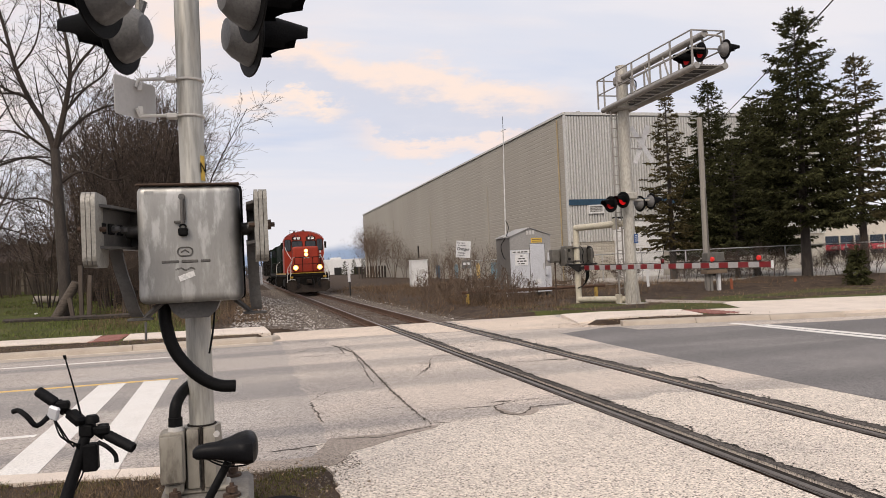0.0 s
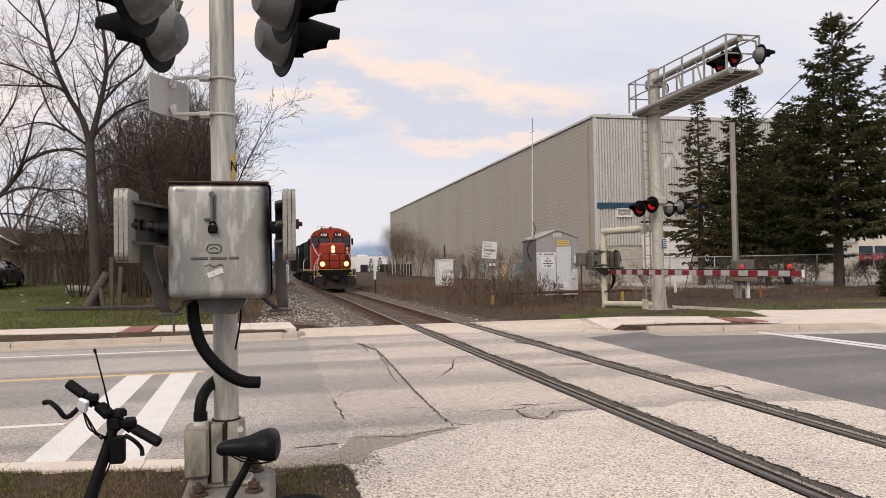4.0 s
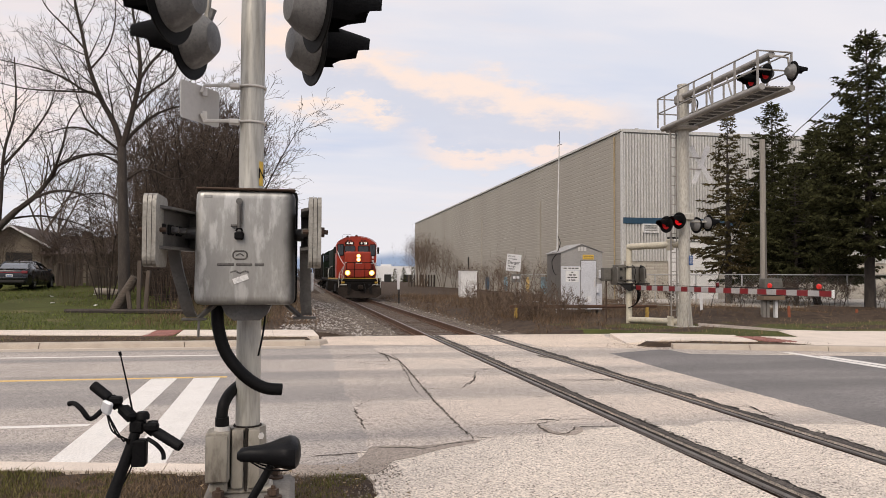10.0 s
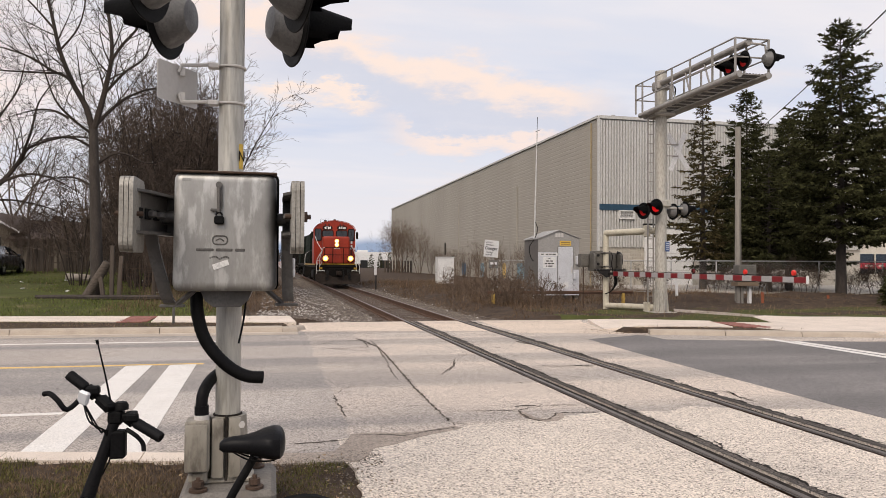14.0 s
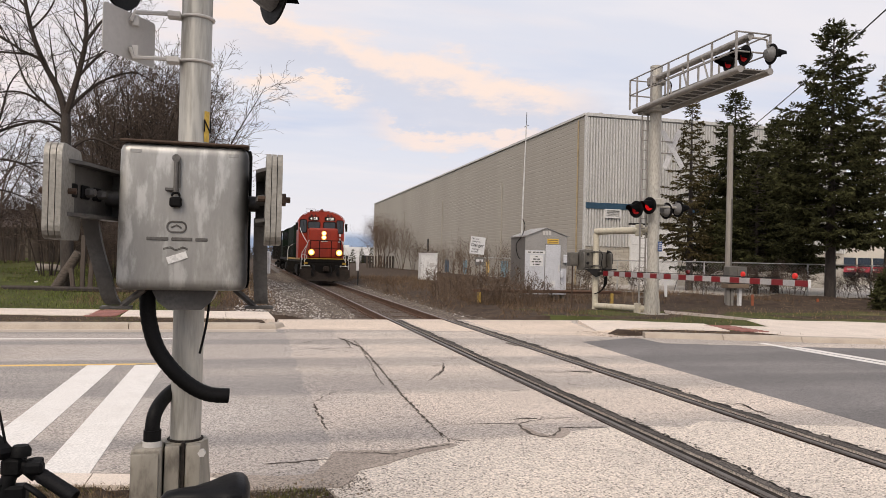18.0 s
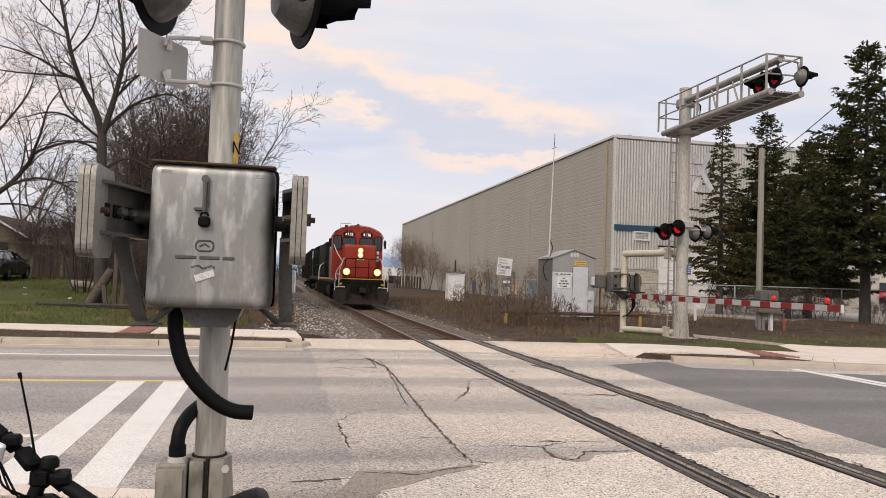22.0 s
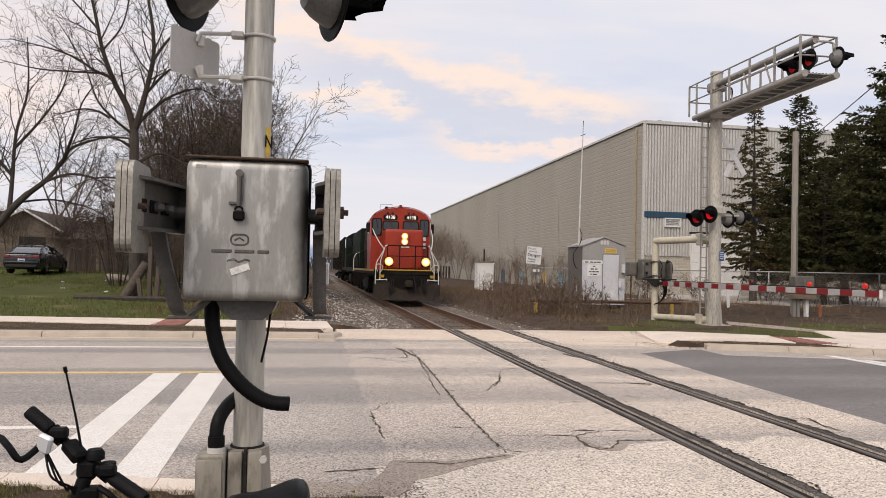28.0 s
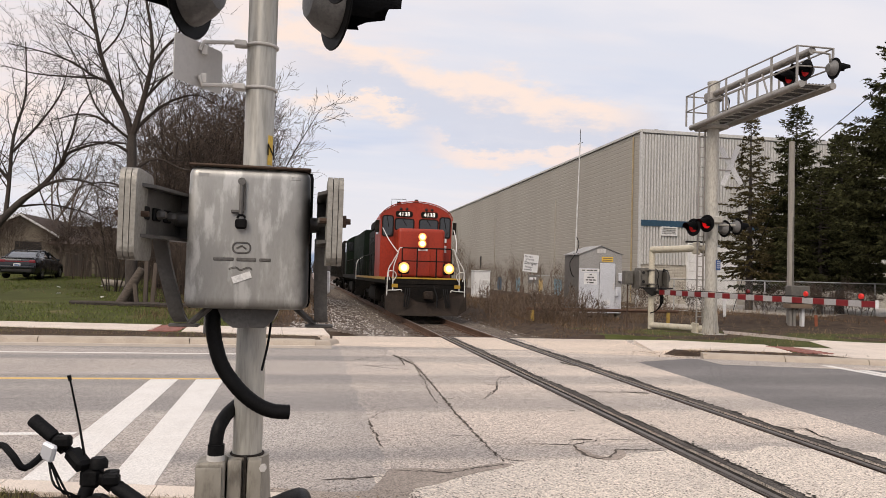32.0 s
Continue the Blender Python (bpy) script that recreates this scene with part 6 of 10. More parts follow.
    for k, y in enumerate((-5.5, -7.8, -9.55)):
        bm = B()
        box(bm, (0.02, y, 1.355), (0.07, 0.08, 0.03), 0.006)
        lb = part("lamp_base", bm, M_DARK, t)
        bm = B()
        lathe(bm, [(0.045, -0.035), (0.06, -0.02), (0.06, 0.02), (0.045, 0.035)], 16, Matrix.Translation((0.02, y, 1.425)) @ Matrix.Rotation(radians(90), 4, "Y"))
        part("arm_lamp", bm, M_LAMPRED if k else M_LENS, lb, "glowing red gate lamp" if k else "dark red gate lamp", True)
    bm = B()
    tube(bm, [(0.02, -0.6, 1.37)] + [(0.02, -1.0 - 0.9 * k, 1.36 + (0.01 if k % 2 else 0)) for k in range(10)], 0.010, 6)
    part("lamp_cable", bm, M_RUBBER, t)
    return t


cantilever()
far_gate()


# Box standing for the gate's rear counterweight; its stand is made up.
def relay_box(x, y, z, s, label):
    t = thing("relay_box", (x, y, 0), label, "relay box")
    bm = B()
    box(bm, (0, 0, z), s, 0.03, None, 2)
    part("case", bm, M_MECH, t)
    bm = B()
    tube(bm, [(0, 0, 0), (0, 0, z - s[2] / 2 + 0.02)], 0.024, 10)
    part("stand", bm, M_RUST, t)
    bm = B()
    box(bm, (0, -s[1] / 2 - 0.01, z), (s[0] * 0.8, 0.02, s[2] * 0.8), 0.008)
    part("lid", bm, M_MECH, t)


relay_box(6.92, 24.5, 1.72, (0.30, 0.28, 0.46), "small grey box for the gate's rear counterweight, on an added stand")


def bungalow():
    t = thing("signal_cabinet", (7.40, 30.4, 0), "pale grey steel signal cabinet with a pitched roof and one door", "signal cabinet")
    bm = B()
    box(bm, (0.93, 0.88, 1.48), (1.86, 1.76, 2.46), 0.015)
    part("shell", bm, M_SHED, t)
    bm = B()
    box(bm, (-0.004, 0.88, 1.48), (0.012, 1.74, 2.44))
    part("side_panel", bm, M_SHEDSIDE, t, "dull rusty side panel")
    bm = B()
    prism(bm, [(-0.06, 2.66), (0.93, 3.05), (1.92, 2.70), (1.92, 2.675), (0.93, 3.02), (-0.06, 2.63)], "y", -0.05, 1.82)
    part("roof", bm, M_SHEDTOP, t, "low pitched dull steel roof")
    bm = B()
    prism(bm, [(0.0, 2.65), (0.93, 3.01), (1.86, 2.68)], "y", 0.0, 1.76)
    v = part("gable", bm, M_SHEDTOP, t, "dull grey gable")
    bm = B()
    box(bm, (0.93, -0.003, 2.40), (1.86, 0.010, 0.62))
    box(bm, (1.73, -0.003, 1.72), (0.26, 0.010, 0.74))
    part("upper_panel", bm, M_SHEDTOP, t, "weathered darker grey upper panel")
    for k in range(3):
        bm = B()
        box(bm, (0.82 + 0.13 * k, -0.008, 2.82), (0.10, 0.02, 0.17))
        part("vent", bm, M_SIGNBACK, v)
    bm = B()
    box(bm, (1.23, -0.02, 1.36), (0.68, 0.04, 1.92), 0.012)
    bm2 = B()
    box(bm2, (1.23, -0.006, 1.36), (0.72, 0.02, 1.96))
    part("door_frame", bm2, M_MECH, t, "dark door rebate")
    d = part("door", bm, M_SHED, t, "grey cabinet door")
    bm = B()
    box(bm, (1.50, -0.06, 1.35), (0.05, 0.05, 0.28), 0.012)
    part("handle", bm, M_SIGNBACK, d)
    bm = B()
    box(bm, (1.23, -0.045, 0.70), (0.24, 0.006, 0.22))
    part("notice", bm, M_STICKER, d)
    bm = B()
    box(bm, (1.22, -0.012, 2.48), (0.50, 0.012, 0.20), 0.004)
    y = part("warning_plate", bm, M_TAGY, t, "yellow warning plate")
    for k in range(2):
        bm = B()
        box(bm, (1.22, -0.02, 2.52 - 0.08 * k), (0.42, 0.004, 0.03))
        part("writing_bar", bm, M_TIMBER, y)
    for x, z, w, h, rows in ((0.50, 1.66, 0.58, 0.48, (((0.42, 0.58),), ((0.25, 0.50), (0.56, 0.76)), ((0.14, 0.32), (0.37, 0.62), (0.66, 0.88)), ((0.24, 0.34), (0.42, 0.74)))), (0.50, 2.00, 0.84, 0.12, (((0.04, 0.20), (0.30, 0.44), (0.48, 0.62), (0.66, 0.84)),))):
        bm = B()
        box(bm, (x, -0.010, z), (w, 0.012, h))
        s = part("notice", bm, M_STICKER, t, "white notice sheet with rows of writing")
        for k, row in enumerate(rows):
            for a, b in row:
                bm = B()
                box(bm, (x + w * ((a + b) / 2 - 0.5), -0.018, z + (h * 0.34 - k * h * 0.225 if len(rows) > 1 else 0)), (w * (b - a), 0.004, 0.05))
                part("writing_bar", bm, M_IRON, s)
    for x, z, w, h in ((1.78, 1.75, 0.2, 0.35), (1.62, 1.1, 0.1, 0.3), (1.95, 1.7, 0.26, 0.42)):
        bm = B()
        box(bm, (x, -0.08, z), (w, 0.16, h), 0.02)
        part("meter_box", bm, M_SHED, t)
    for x in (0.06, 1.80):
        bm = B()
        box(bm, (x, 0.3, 0.12), (0.14, 0.3, 0.30))
        part("foot", bm, M_FOUND, t)
        bm = B()
        box(bm, (x, 1.5, 0.12), (0.14, 0.3, 0.30))
        part("foot", bm, M_FOUND, t)
    bm = B()
    tube(bm, smooth_path([(1.98, -0.05, 1.8), (2.12, -0.08, 1.62), (2.2, -0.4, 1.7), (2.2, -1.5, 1.75)], 5), 0.02, 6)
    part("cable", bm, M_RUBBER, t)
    a = thing("antenna_mast", (7.40, 31.0, 0), "thin white antenna mast beside the cabinet", "antenna")
    bm = B()
    tube(bm, [(0, 0, 0.05), (0.08, 0, 4.5), (0.15, 0, 7.4)], [0.035, 0.03, 0.022], 10)
    part("mast", bm, M_CONDUIT, a, "", True)
    bm = B()
    tube(bm, [(0.15, 0, 7.35), (0.16, 0, 7.95)], 0.012, 6)
    tube(bm, [(0.05, 0, 7.3), (0.27, 0, 7.4)], 0.012, 6)
    part("aerial", bm, M_DARK, a)
    bm = B()
    tube(bm, smooth_path([(0.07, -0.03, 3.4), (0.17, -0.05, 3.1), (0.05, -0.05, 2.7), (-0.2, -0.05, 2.3), (-0.1, -0.05, 1.8), (0.1, -0.05, 1.7)], 5), 0.016, 6)
    part("cable", bm, M_RUBBER, a)


bungalow()


def danger_sign():
    t = thing("warning_sign", (5.27, 30.2, 0), "white warning sign with black lettering on a post", "sign")
    bm = B()
    box(bm, (0.08, 0.04, 1.25), (0.07, 0.07, 2.5))
    part("post", bm, M_GREYWOOD, t)
    tilt = Matrix.Translation((0.0, -0.01, 2.21)) @ pose(0, 0, 0, 0, 5, 0)
    bm = B()
    box(bm, (0, 0, 0), (0.62, 0.012, 0.70), 0, tilt)
    p = part("sign_board", bm, M_SHEETW, t, "white board")
    for words, size, dx, dz, bold in (("Do not", 0.105, -0.12, 0.26, 0.0), ("trespass", 0.105, -0.06, 0.155, 0.0), ("Danger", 0.18, 0.0, 0.005, 0.0025), ("Passage", 0.105, -0.07, -0.155, 0.0), ("interdit", 0.105, -0.09, -0.26, 0.0)):
        me = text_mesh(words, size, 0.002, "CENTER", bold)
        me.transform(tilt @ Matrix.Translation((dx, -0.009, dz)) @ pose(0, 0, 0, 90, 0, 0))
        part("lettering", me, M_BLACK, p)
    bm = B()
    box(bm, (0.10, -0.01, 1.57), (0.38, 0.012, 0.33))
    q = part("small_sign", bm, M_SHEDSIDE, t, "small grey lower sign")
    bm = B()
    box(bm, (0.10, -0.02, 1.6), (0.28, 0.005, 0.10))
    part("writing_bar", bm, M_SHEETW, q)


danger_sign()


def white_cabinet():
    t = thing("utility_cabinet", (9.05, 55.4, 0), "white metal utility cabinet among dry weeds", "cabinet")
    bm = B()
    box(bm, (0, 0, 1.05), (1.2, 0.9, 1.95), 0.02)
    part("body", bm, M_DOORW, t)
    bm = B()
    box(bm, (-0.62, 0.0, 1.05), (0.03, 0.85, 1.85), 0.01)
    part("side_door", bm, M_DOORW, t)
    bm = B()
    box(bm, (0, 0, 2.05), (1.3, 1.0, 0.06), 0.01)
    part("lid", bm, M_DOORW, t)
    bm = B()
    box(bm, (0.2, -0.46, 1.2), (0.3, 0.006, 0.3))
    part("label_plate", bm, M_SIGNBACK, t)
    for x in (-0.45, 0.5):
        bm = B()
        box(bm, (x, -0.44, 2.1), (0.08, 0.08, 0.06))
        part("lifting_eye", bm, M_DARK, t)


white_cabinet()


def barrier():
    t = thing("rail_barrier", (4.3, 27.2, 0), "rusty rail barrier on short yellow posts", "barrier")
    bm = B()
    box(bm, (2.9, 0, 0.53), (5.9, 0.09, 0.07), 0.008)
    box(bm, (2.9, 0.02, 0.49), (5.9, 0.02, 0.10))
    part("cross_rail", bm, M_RAIL, t, "rusty steel rail")
    for x in (0.18, 5.45):
        bm = B()
        box(bm, (x, 0.0, 0.20), (0.11, 0.11, 0.53), 0.01)
        part("post", bm, mat("faded_yellow_paint", (0.45, 0.30, 0.06), (0.30, 0.17, 0.06), 8, 60, 0.7, bump=0.2, stain=(0.16, 0.09, 0.05), stain_scale=6), t, "faded yellow post")


barrier()


def service_post():
    t = thing("meter_pedestal", (14.2, 26.0, 0), "grey meter box on a timber frame beside the pole", "meter box")
    bm = B()
    box(bm, (0.05, 0, 1.28), (0.76, 0.4, 0.66), 0.03)
    b = part("meter_case", bm, M_MECH, t)
    bm = B()
    box(bm, (0.2, -0.22, 1.3), (0.4, 0.04, 0.4), 0.01)
    part("lid", bm, M_MECH, b)
    bm = B()
    box(bm, (0.05, -0.02, 0.86), (0.9, 0.45, 0.16), 0.01)
    part("beam", bm, M_TIMBER, t, "brown timber beam")
    for x, m in ((-0.25, M_GREYWOOD), (-0.1, M_GREYWOOD), (0.25, M_SHEETW)):
        bm = B()
        box(bm, (x, 0, 0.38), (0.12, 0.14, 0.86), 0.01)
        part("post", bm, m, t)
    u = thing("utility_pole", (14.3, 26.5, 0), "weathered grey wooden utility pole", "utility pole")
    bm = B()
    tube(bm, [(0, 0, -0.1), (0.0, 0, 7.05)], [0.13, 0.105], 16)
    part("pole", bm, M_GREYWOOD, u, "", True)
    bm = B()
    tube(bm, [(0.02, -0.12, 1.6), (0.02, -0.115, 4.2)], 0.03, 8)
    part("conduit", bm, M_MECH, u)
    w = thing("overhead_wire", (14.3, 26.5, 6.9), "thin dark overhead wire", "wire")
    bm = B()
    a, b = Vector((11.7, 15.4, 3.05)), Vector((-9.0, -25.0, 2.3))
    tube(bm, [a + (b - a) * f + Vector((0, 0, -0.25 * math.sin(math.pi * f))) for f in [k / 24 for k in range(25)]], 0.022, 5)
    part("strand", bm, M_RUBBER, w)
    bm = B()
    tube(bm, [(0, 0, -1.0), (0.86, 4.5, -4.92), (1.15, 5.9, -6.8)], 0.014, 5)
    part("guy_wire", bm, M_RUBBER, w)
    for x, y, z, m, lab in ((12.22, 27.5, 1.02, M_SHEETW, "white marker stake in bare soil"), (14.95, 25.9, 0.55, M_ORANGE, "short orange marker stake in soil"), (18.4, 26.5, 0.4, M_ORANGE, "short orange marker stake in soil")):
        s = thing("marker_stake", (x, y, 0), lab, "stake")
        bm = B()
        box(bm, (0.02, 0, z / 2), (0.11, 0.03, z), 0, pose(0, 0, 0, 0, -3, 0))
        part("stake", bm, m, s)


service_post()


def chain_fence():
    t = tagged(new("chain_link_fence"), "galvanised chain-link fence with round posts", "fence")
    pts = [Vector(p) for p in ((10.0, 45.0, 0.1), (14.5, 40.5, 0.1), (17.5, 33.0, 0.1), (21.0, 30.2, 0.1), (34, 25.6, 0.1), (46, 21.6, 0.1))]
    line = []
    for a, b in zip(pts, pts[1:]):
        n = max(1, round((b - a).length / 3.0))
        line += [a.lerp(b, k / n) for k in range(n)]
    line.append(pts[-1])
    H_ = 1.62
    for p in line:
        bm = B()
        tube(bm, [(p.x, p.y, 0), (p.x, p.y, H_ + 0.14)], 0.034, 8)
        part("fence_post", bm, M_GALV, t)
    for a, b in zip(line, line[1:]):
        for h in (0.05, H_ + 0.07):
            bm = B()
            tube(bm, [a + Vector((0, 0, h)), b + Vector((0, 0, h))], 0.022, 6)
            part("fence_rail", bm, M_GALV, t)
    verts, faces = [], []
    for a, b in zip(line, line[1:]):
        L = (b - a).length
        d = (b - a) / L
        n = int((L + H_) / 0.13)
        for k in range(n):
            for s in (1, -1):
                u0 = k * 0.13 - (H_ if s > 0 else 0)
                u1 = u0 + s * H_ if s > 0 else u0 - H_
                z0, z1 = 0.0, H_
                if s > 0:
                    ua, ub = u0, u0 + H_
                else:
                    ua, ub = u0, u0 - H_
                # clip to the bay
                def clip(u, z, uu, zz):
                    lo, hi = 0.0, 1.0
                    du = uu - u
                    for lim, sign in ((0.0, 1), (L, -1)):
                        f0, f1 = sign * (u - lim), sign * (uu - lim)
                        if f0 < 0 and f1 < 0:
                            return None
                        if f0 < 0:
                            lo = max(lo, f0 / (f0 - f1))
                        elif f1 < 0:
                            hi = min(hi, f0 / (f0 - f1))
                    return None if hi <= lo else (lo, hi)
                c = clip(ua, z0, ub, z1)
                if c is None:
                    continue
                p = a + d * (ua + (ub - ua) * c[0]) + Vector((0, 0, 0.05 + z1 * c[0]))
                q = a + d * (ua + (ub - ua) * c[1]) + Vector((0, 0, 0.05 + z1 * c[1]))
                i = len(verts)
                o = d * 0.0035
                verts += [tuple(p - o), tuple(p + o), tuple(q + o), tuple(q - o)]
                faces.append((i, i + 1, i + 2, i + 3))
    me = raw_mesh("wire_mesh", verts, faces)
    tagged(part("wire_mesh", me, M_FENCEWIRE, t), "woven wire mesh")


chain_fence()

# ---- store and lot behind the fence ----
M_CREAMW = mat("cream_store_wall", (0.60, 0.55, 0.47), (0.54, 0.495, 0.42), 1, 30, 0.8, bump=0.05)
M_REDBAND = mat("red_store_band", (0.50, 0.03, 0.05), (0.42, 0.03, 0.045), 1, 30, 0.5, bump=0.02)
M_LOT = mat("pale_gravel_lot", (0.50, 0.46, 0.41), (0.42, 0.385, 0.345), 0.7, 30, 0.95, bump=0.4)
slab("lot", [(22, 34.5), (90, 22), (140, 48), (140, 140), (40.5, 140), (40.5, 49.0), (19, 49.0), (16, 44)], 0.16, 0.3, M_LOT, "pale gravel parking lot behind the fence", "parking lot")


def store():
    t = thing("store_building", (46, 62, 0), "low cream store with dark windows and a red band", "store")
    bm = B()
    box(bm, (16, 5, 0.4), (32, 10, 0.9))
    part("plinth", bm, M_CREAMW, t)
    bm = B()
    box(bm, (16, 5.2, 1.8), (31.6, 9.6, 1.9))
    part("glazing_back", bm, M_DARK, t)
    bm = B()
    box(bm, (16, 5, 3.6), (32, 10, 1.7))
    part("fascia", bm, M_CREAMW, t)
    for k in range(18):
        bm = B()
        box(bm, (0.9 + 1.78 * k, 0.06, 1.8), (1.68, 0.06, 1.9))
        part("window_pane", bm, M_WINDOW, t)
        bm = B()
        box(bm, (0.02 + 1.78 * k, 0.0, 1.8), (0.10, 0.16, 1.9))
        part("mullion", bm, M_CREAMW, t)
    bm = B()
    box(bm, (16, -0.02, 1.62), (31.6, 0.08, 0.55))
    b = part("sign_band", bm, M_REDBAND, t, "red band with pale marks")
    for k in range(22):
        if k % 4 == 3:
            continue
        bm = B()
        box(bm, (0.8 + 1.4 * k, -0.07, 1.62), (0.55 if k % 2 else 0.8, 0.02, 0.2))
        part("writing_bar", bm, M_CREAMW, b)


store()

# ---- train ----
M_CNRED = mat("faded_red_paint", (0.36, 0.034, 0.012), (0.27, 0.026, 0.011), 1.2, 30, 0.45, bump=0.05, spec=0.35, stain=(0.12, 0.022, 0.014), stain_at=(0.54, 0.78), stain_scale=1.8, stretch=(1, 1, 0.45))
M_GRIME = mat("grimy_black_paint", (0.010, 0.009, 0.008), (0.020, 0.016, 0.013), 1.5, 30, 0.7, bump=0.1, stain=(0.04, 0.03, 0.023), stain_at=(0.6, 0.85), spec=0.08)
M_PLOW = mat("rusty_dark_plow", (0.024, 0.018, 0.0145), (0.042, 0.031, 0.024), 2.2, 30, 0.75, metal=0.0, bump=0.15, spec=0.12, stain=(0.075, 0.052, 0.04), stain_at=(0.6, 0.85), stain_scale=3)
M_DGREEN = mat("dark_green_paint", (0.005, 0.012, 0.006), (0.005, 0.008, 0.005), 1.2, 30, 0.85, bump=0.05, stain=(0.012, 0.014, 0.010), stain_scale=1.5, spec=0.15)
M_HANDR = mat("white_handrail", (0.72, 0.70, 0.66), None, 5, 60, 0.5, bump=0.02)
M_YEL = mat("yellow_step_paint", (0.48, 0.28, 0.02), None, 5, 60, 0.5, bump=0.02)


def lamp_lens(name, r, hot, rim):
    """Lamp lens lying in the plane of x and z: white-hot filament in the middle; the amber out to the edge paints in
    the lamp's halo.
    """
    m = bpy.data.materials.new(name)
    m.use_nodes = True
    nd, ln = m.node_tree.nodes, m.node_tree.links
    bs = nd["Principled BSDF"]
    sp = nd.new("ShaderNodeSeparateXYZ"); ln.new(nd.new("ShaderNodeTexCoord").outputs["Object"], sp.inputs[0])
    flat = nd.new("ShaderNodeCombineXYZ"); ln.new(sp.outputs[0], flat.inputs[0]); ln.new(sp.outputs[2], flat.inputs[2])
    d = nd.new("ShaderNodeVectorMath"); d.operation = "LENGTH"; ln.new(flat.outputs[0], d.inputs[0])
    f = nd.new("ShaderNodeMapRange"); f.inputs["From Max"].default_value = r; ln.new(d.outputs["Value"], f.inputs["Value"])
    ramp = nd.new("ShaderNodeValToRGB"); ln.new(f.outputs[0], ramp.inputs[0])
    stops = [(0.0, hot), (0.25, hot), (0.55, (1.0, 0.58, 0.12)), (1.0, rim)]
    for k, (at, c) in enumerate(stops):
        e = ramp.color_ramp.elements[k] if k < 2 else ramp.color_ramp.elements.new(at)
        e.position, e.color = at, (*c, 1)
    power = nd.new("ShaderNodeMapRange"); power.interpolation_type = "SMOOTHSTEP"
    for k, v in (("From Min", 0.15), ("From Max", 0.75), ("To Min", 16.0), ("To Max", 1.6)):
        power.inputs[k].default_value = v
    ln.new(f.outputs[0], power.inputs["Value"])
    ln.new(ramp.outputs[0], bs.inputs["Emission Color"]); ln.new(power.outputs[0], bs.inputs["Emission Strength"])
    bs.inputs["Base Color"].default_value = (0.25, 0.2, 0.12, 1)
    return m


# lenses drawn oversize so that the painted amber halo fits on them
M_HEAD = lamp_lens("headlight", 0.165, (1.0, 0.86, 0.58), (0.75, 0.16, 0.03))
M_DITCH = lamp_lens("ditch_light", 0.205, (1.0, 0.80, 0.42), (0.75, 0.26, 0.025))
M_BOARD = glow("number_board", (0.95, 0.92, 0.85), 0.55)
M_CABGLASS = glassy("cab_window_glass", (0.012, 0.013, 0.014), 0.12)
M_LOGOW = mat("white_emblem", (0.80, 0.78, 0.76), None, 5, 60, 0.5, bump=0.02)


def bogie(parent, y, keyed, wheels):
    bm = B()
    for s in (-1, 1):
        prism(bm, [(y - 1.75, 0.62), (y - 1.3, 0.78), (y + 1.3, 0.78), (y + 1.75, 0.62), (y + 1.5, 0.40), (y + 0.7, 0.46), (y - 0.7, 0.46), (y - 1.5, 0.40)], "x", s * 1.02 - 0.07, s * 1.02 + 0.07)
        for k in (-1.35, 1.35):
            box(bm, (s * 1.08, y + k, 0.53), (0.18, 0.36, 0.36), 0.03)
        for k in (-0.3, 0.3):
            tube(bm, [(s * 1.08, y + k, 0.3), (s * 1.08, y + k, 0.62)], 0.09, 10)
    box(bm, (0, y, 0.7), (2.0, 0.5, 0.25), 0.03)
    part("bogie_frame", bm, M_GRIME, parent)
    for k in (-1.35, 1.35):
        bm = B()
        for s in (-1, 1):
            lathe(bm, [(0.51, -0.065), (0.51, 0.055), (0.545, 0.06), (0.545, 0.09), (0.3, 0.095), (0.29, 0.05)], 28, Matrix.Translation((s * 0.765, 0, 0)) @ Matrix.Rotation(radians(-90 * s), 4, "Y"))
        tube(bm, [(-0.8, 0, 0), (0.8, 0, 0)], 0.08, 10)
        w = part("wheelset", bm, M_GRIME, parent, "", True)
        w.location = (0, y + k, 0.512)
        if keyed:
            wheels.append((w, y + k))


def handrail(t, pts, r=0.020, name="handrail", m=None):
    bm = B()
    tube(bm, smooth_path(pts, 4), r, 8)
    return part(name, bm, m or M_HANDR, t, "", True)


WHEELS = []


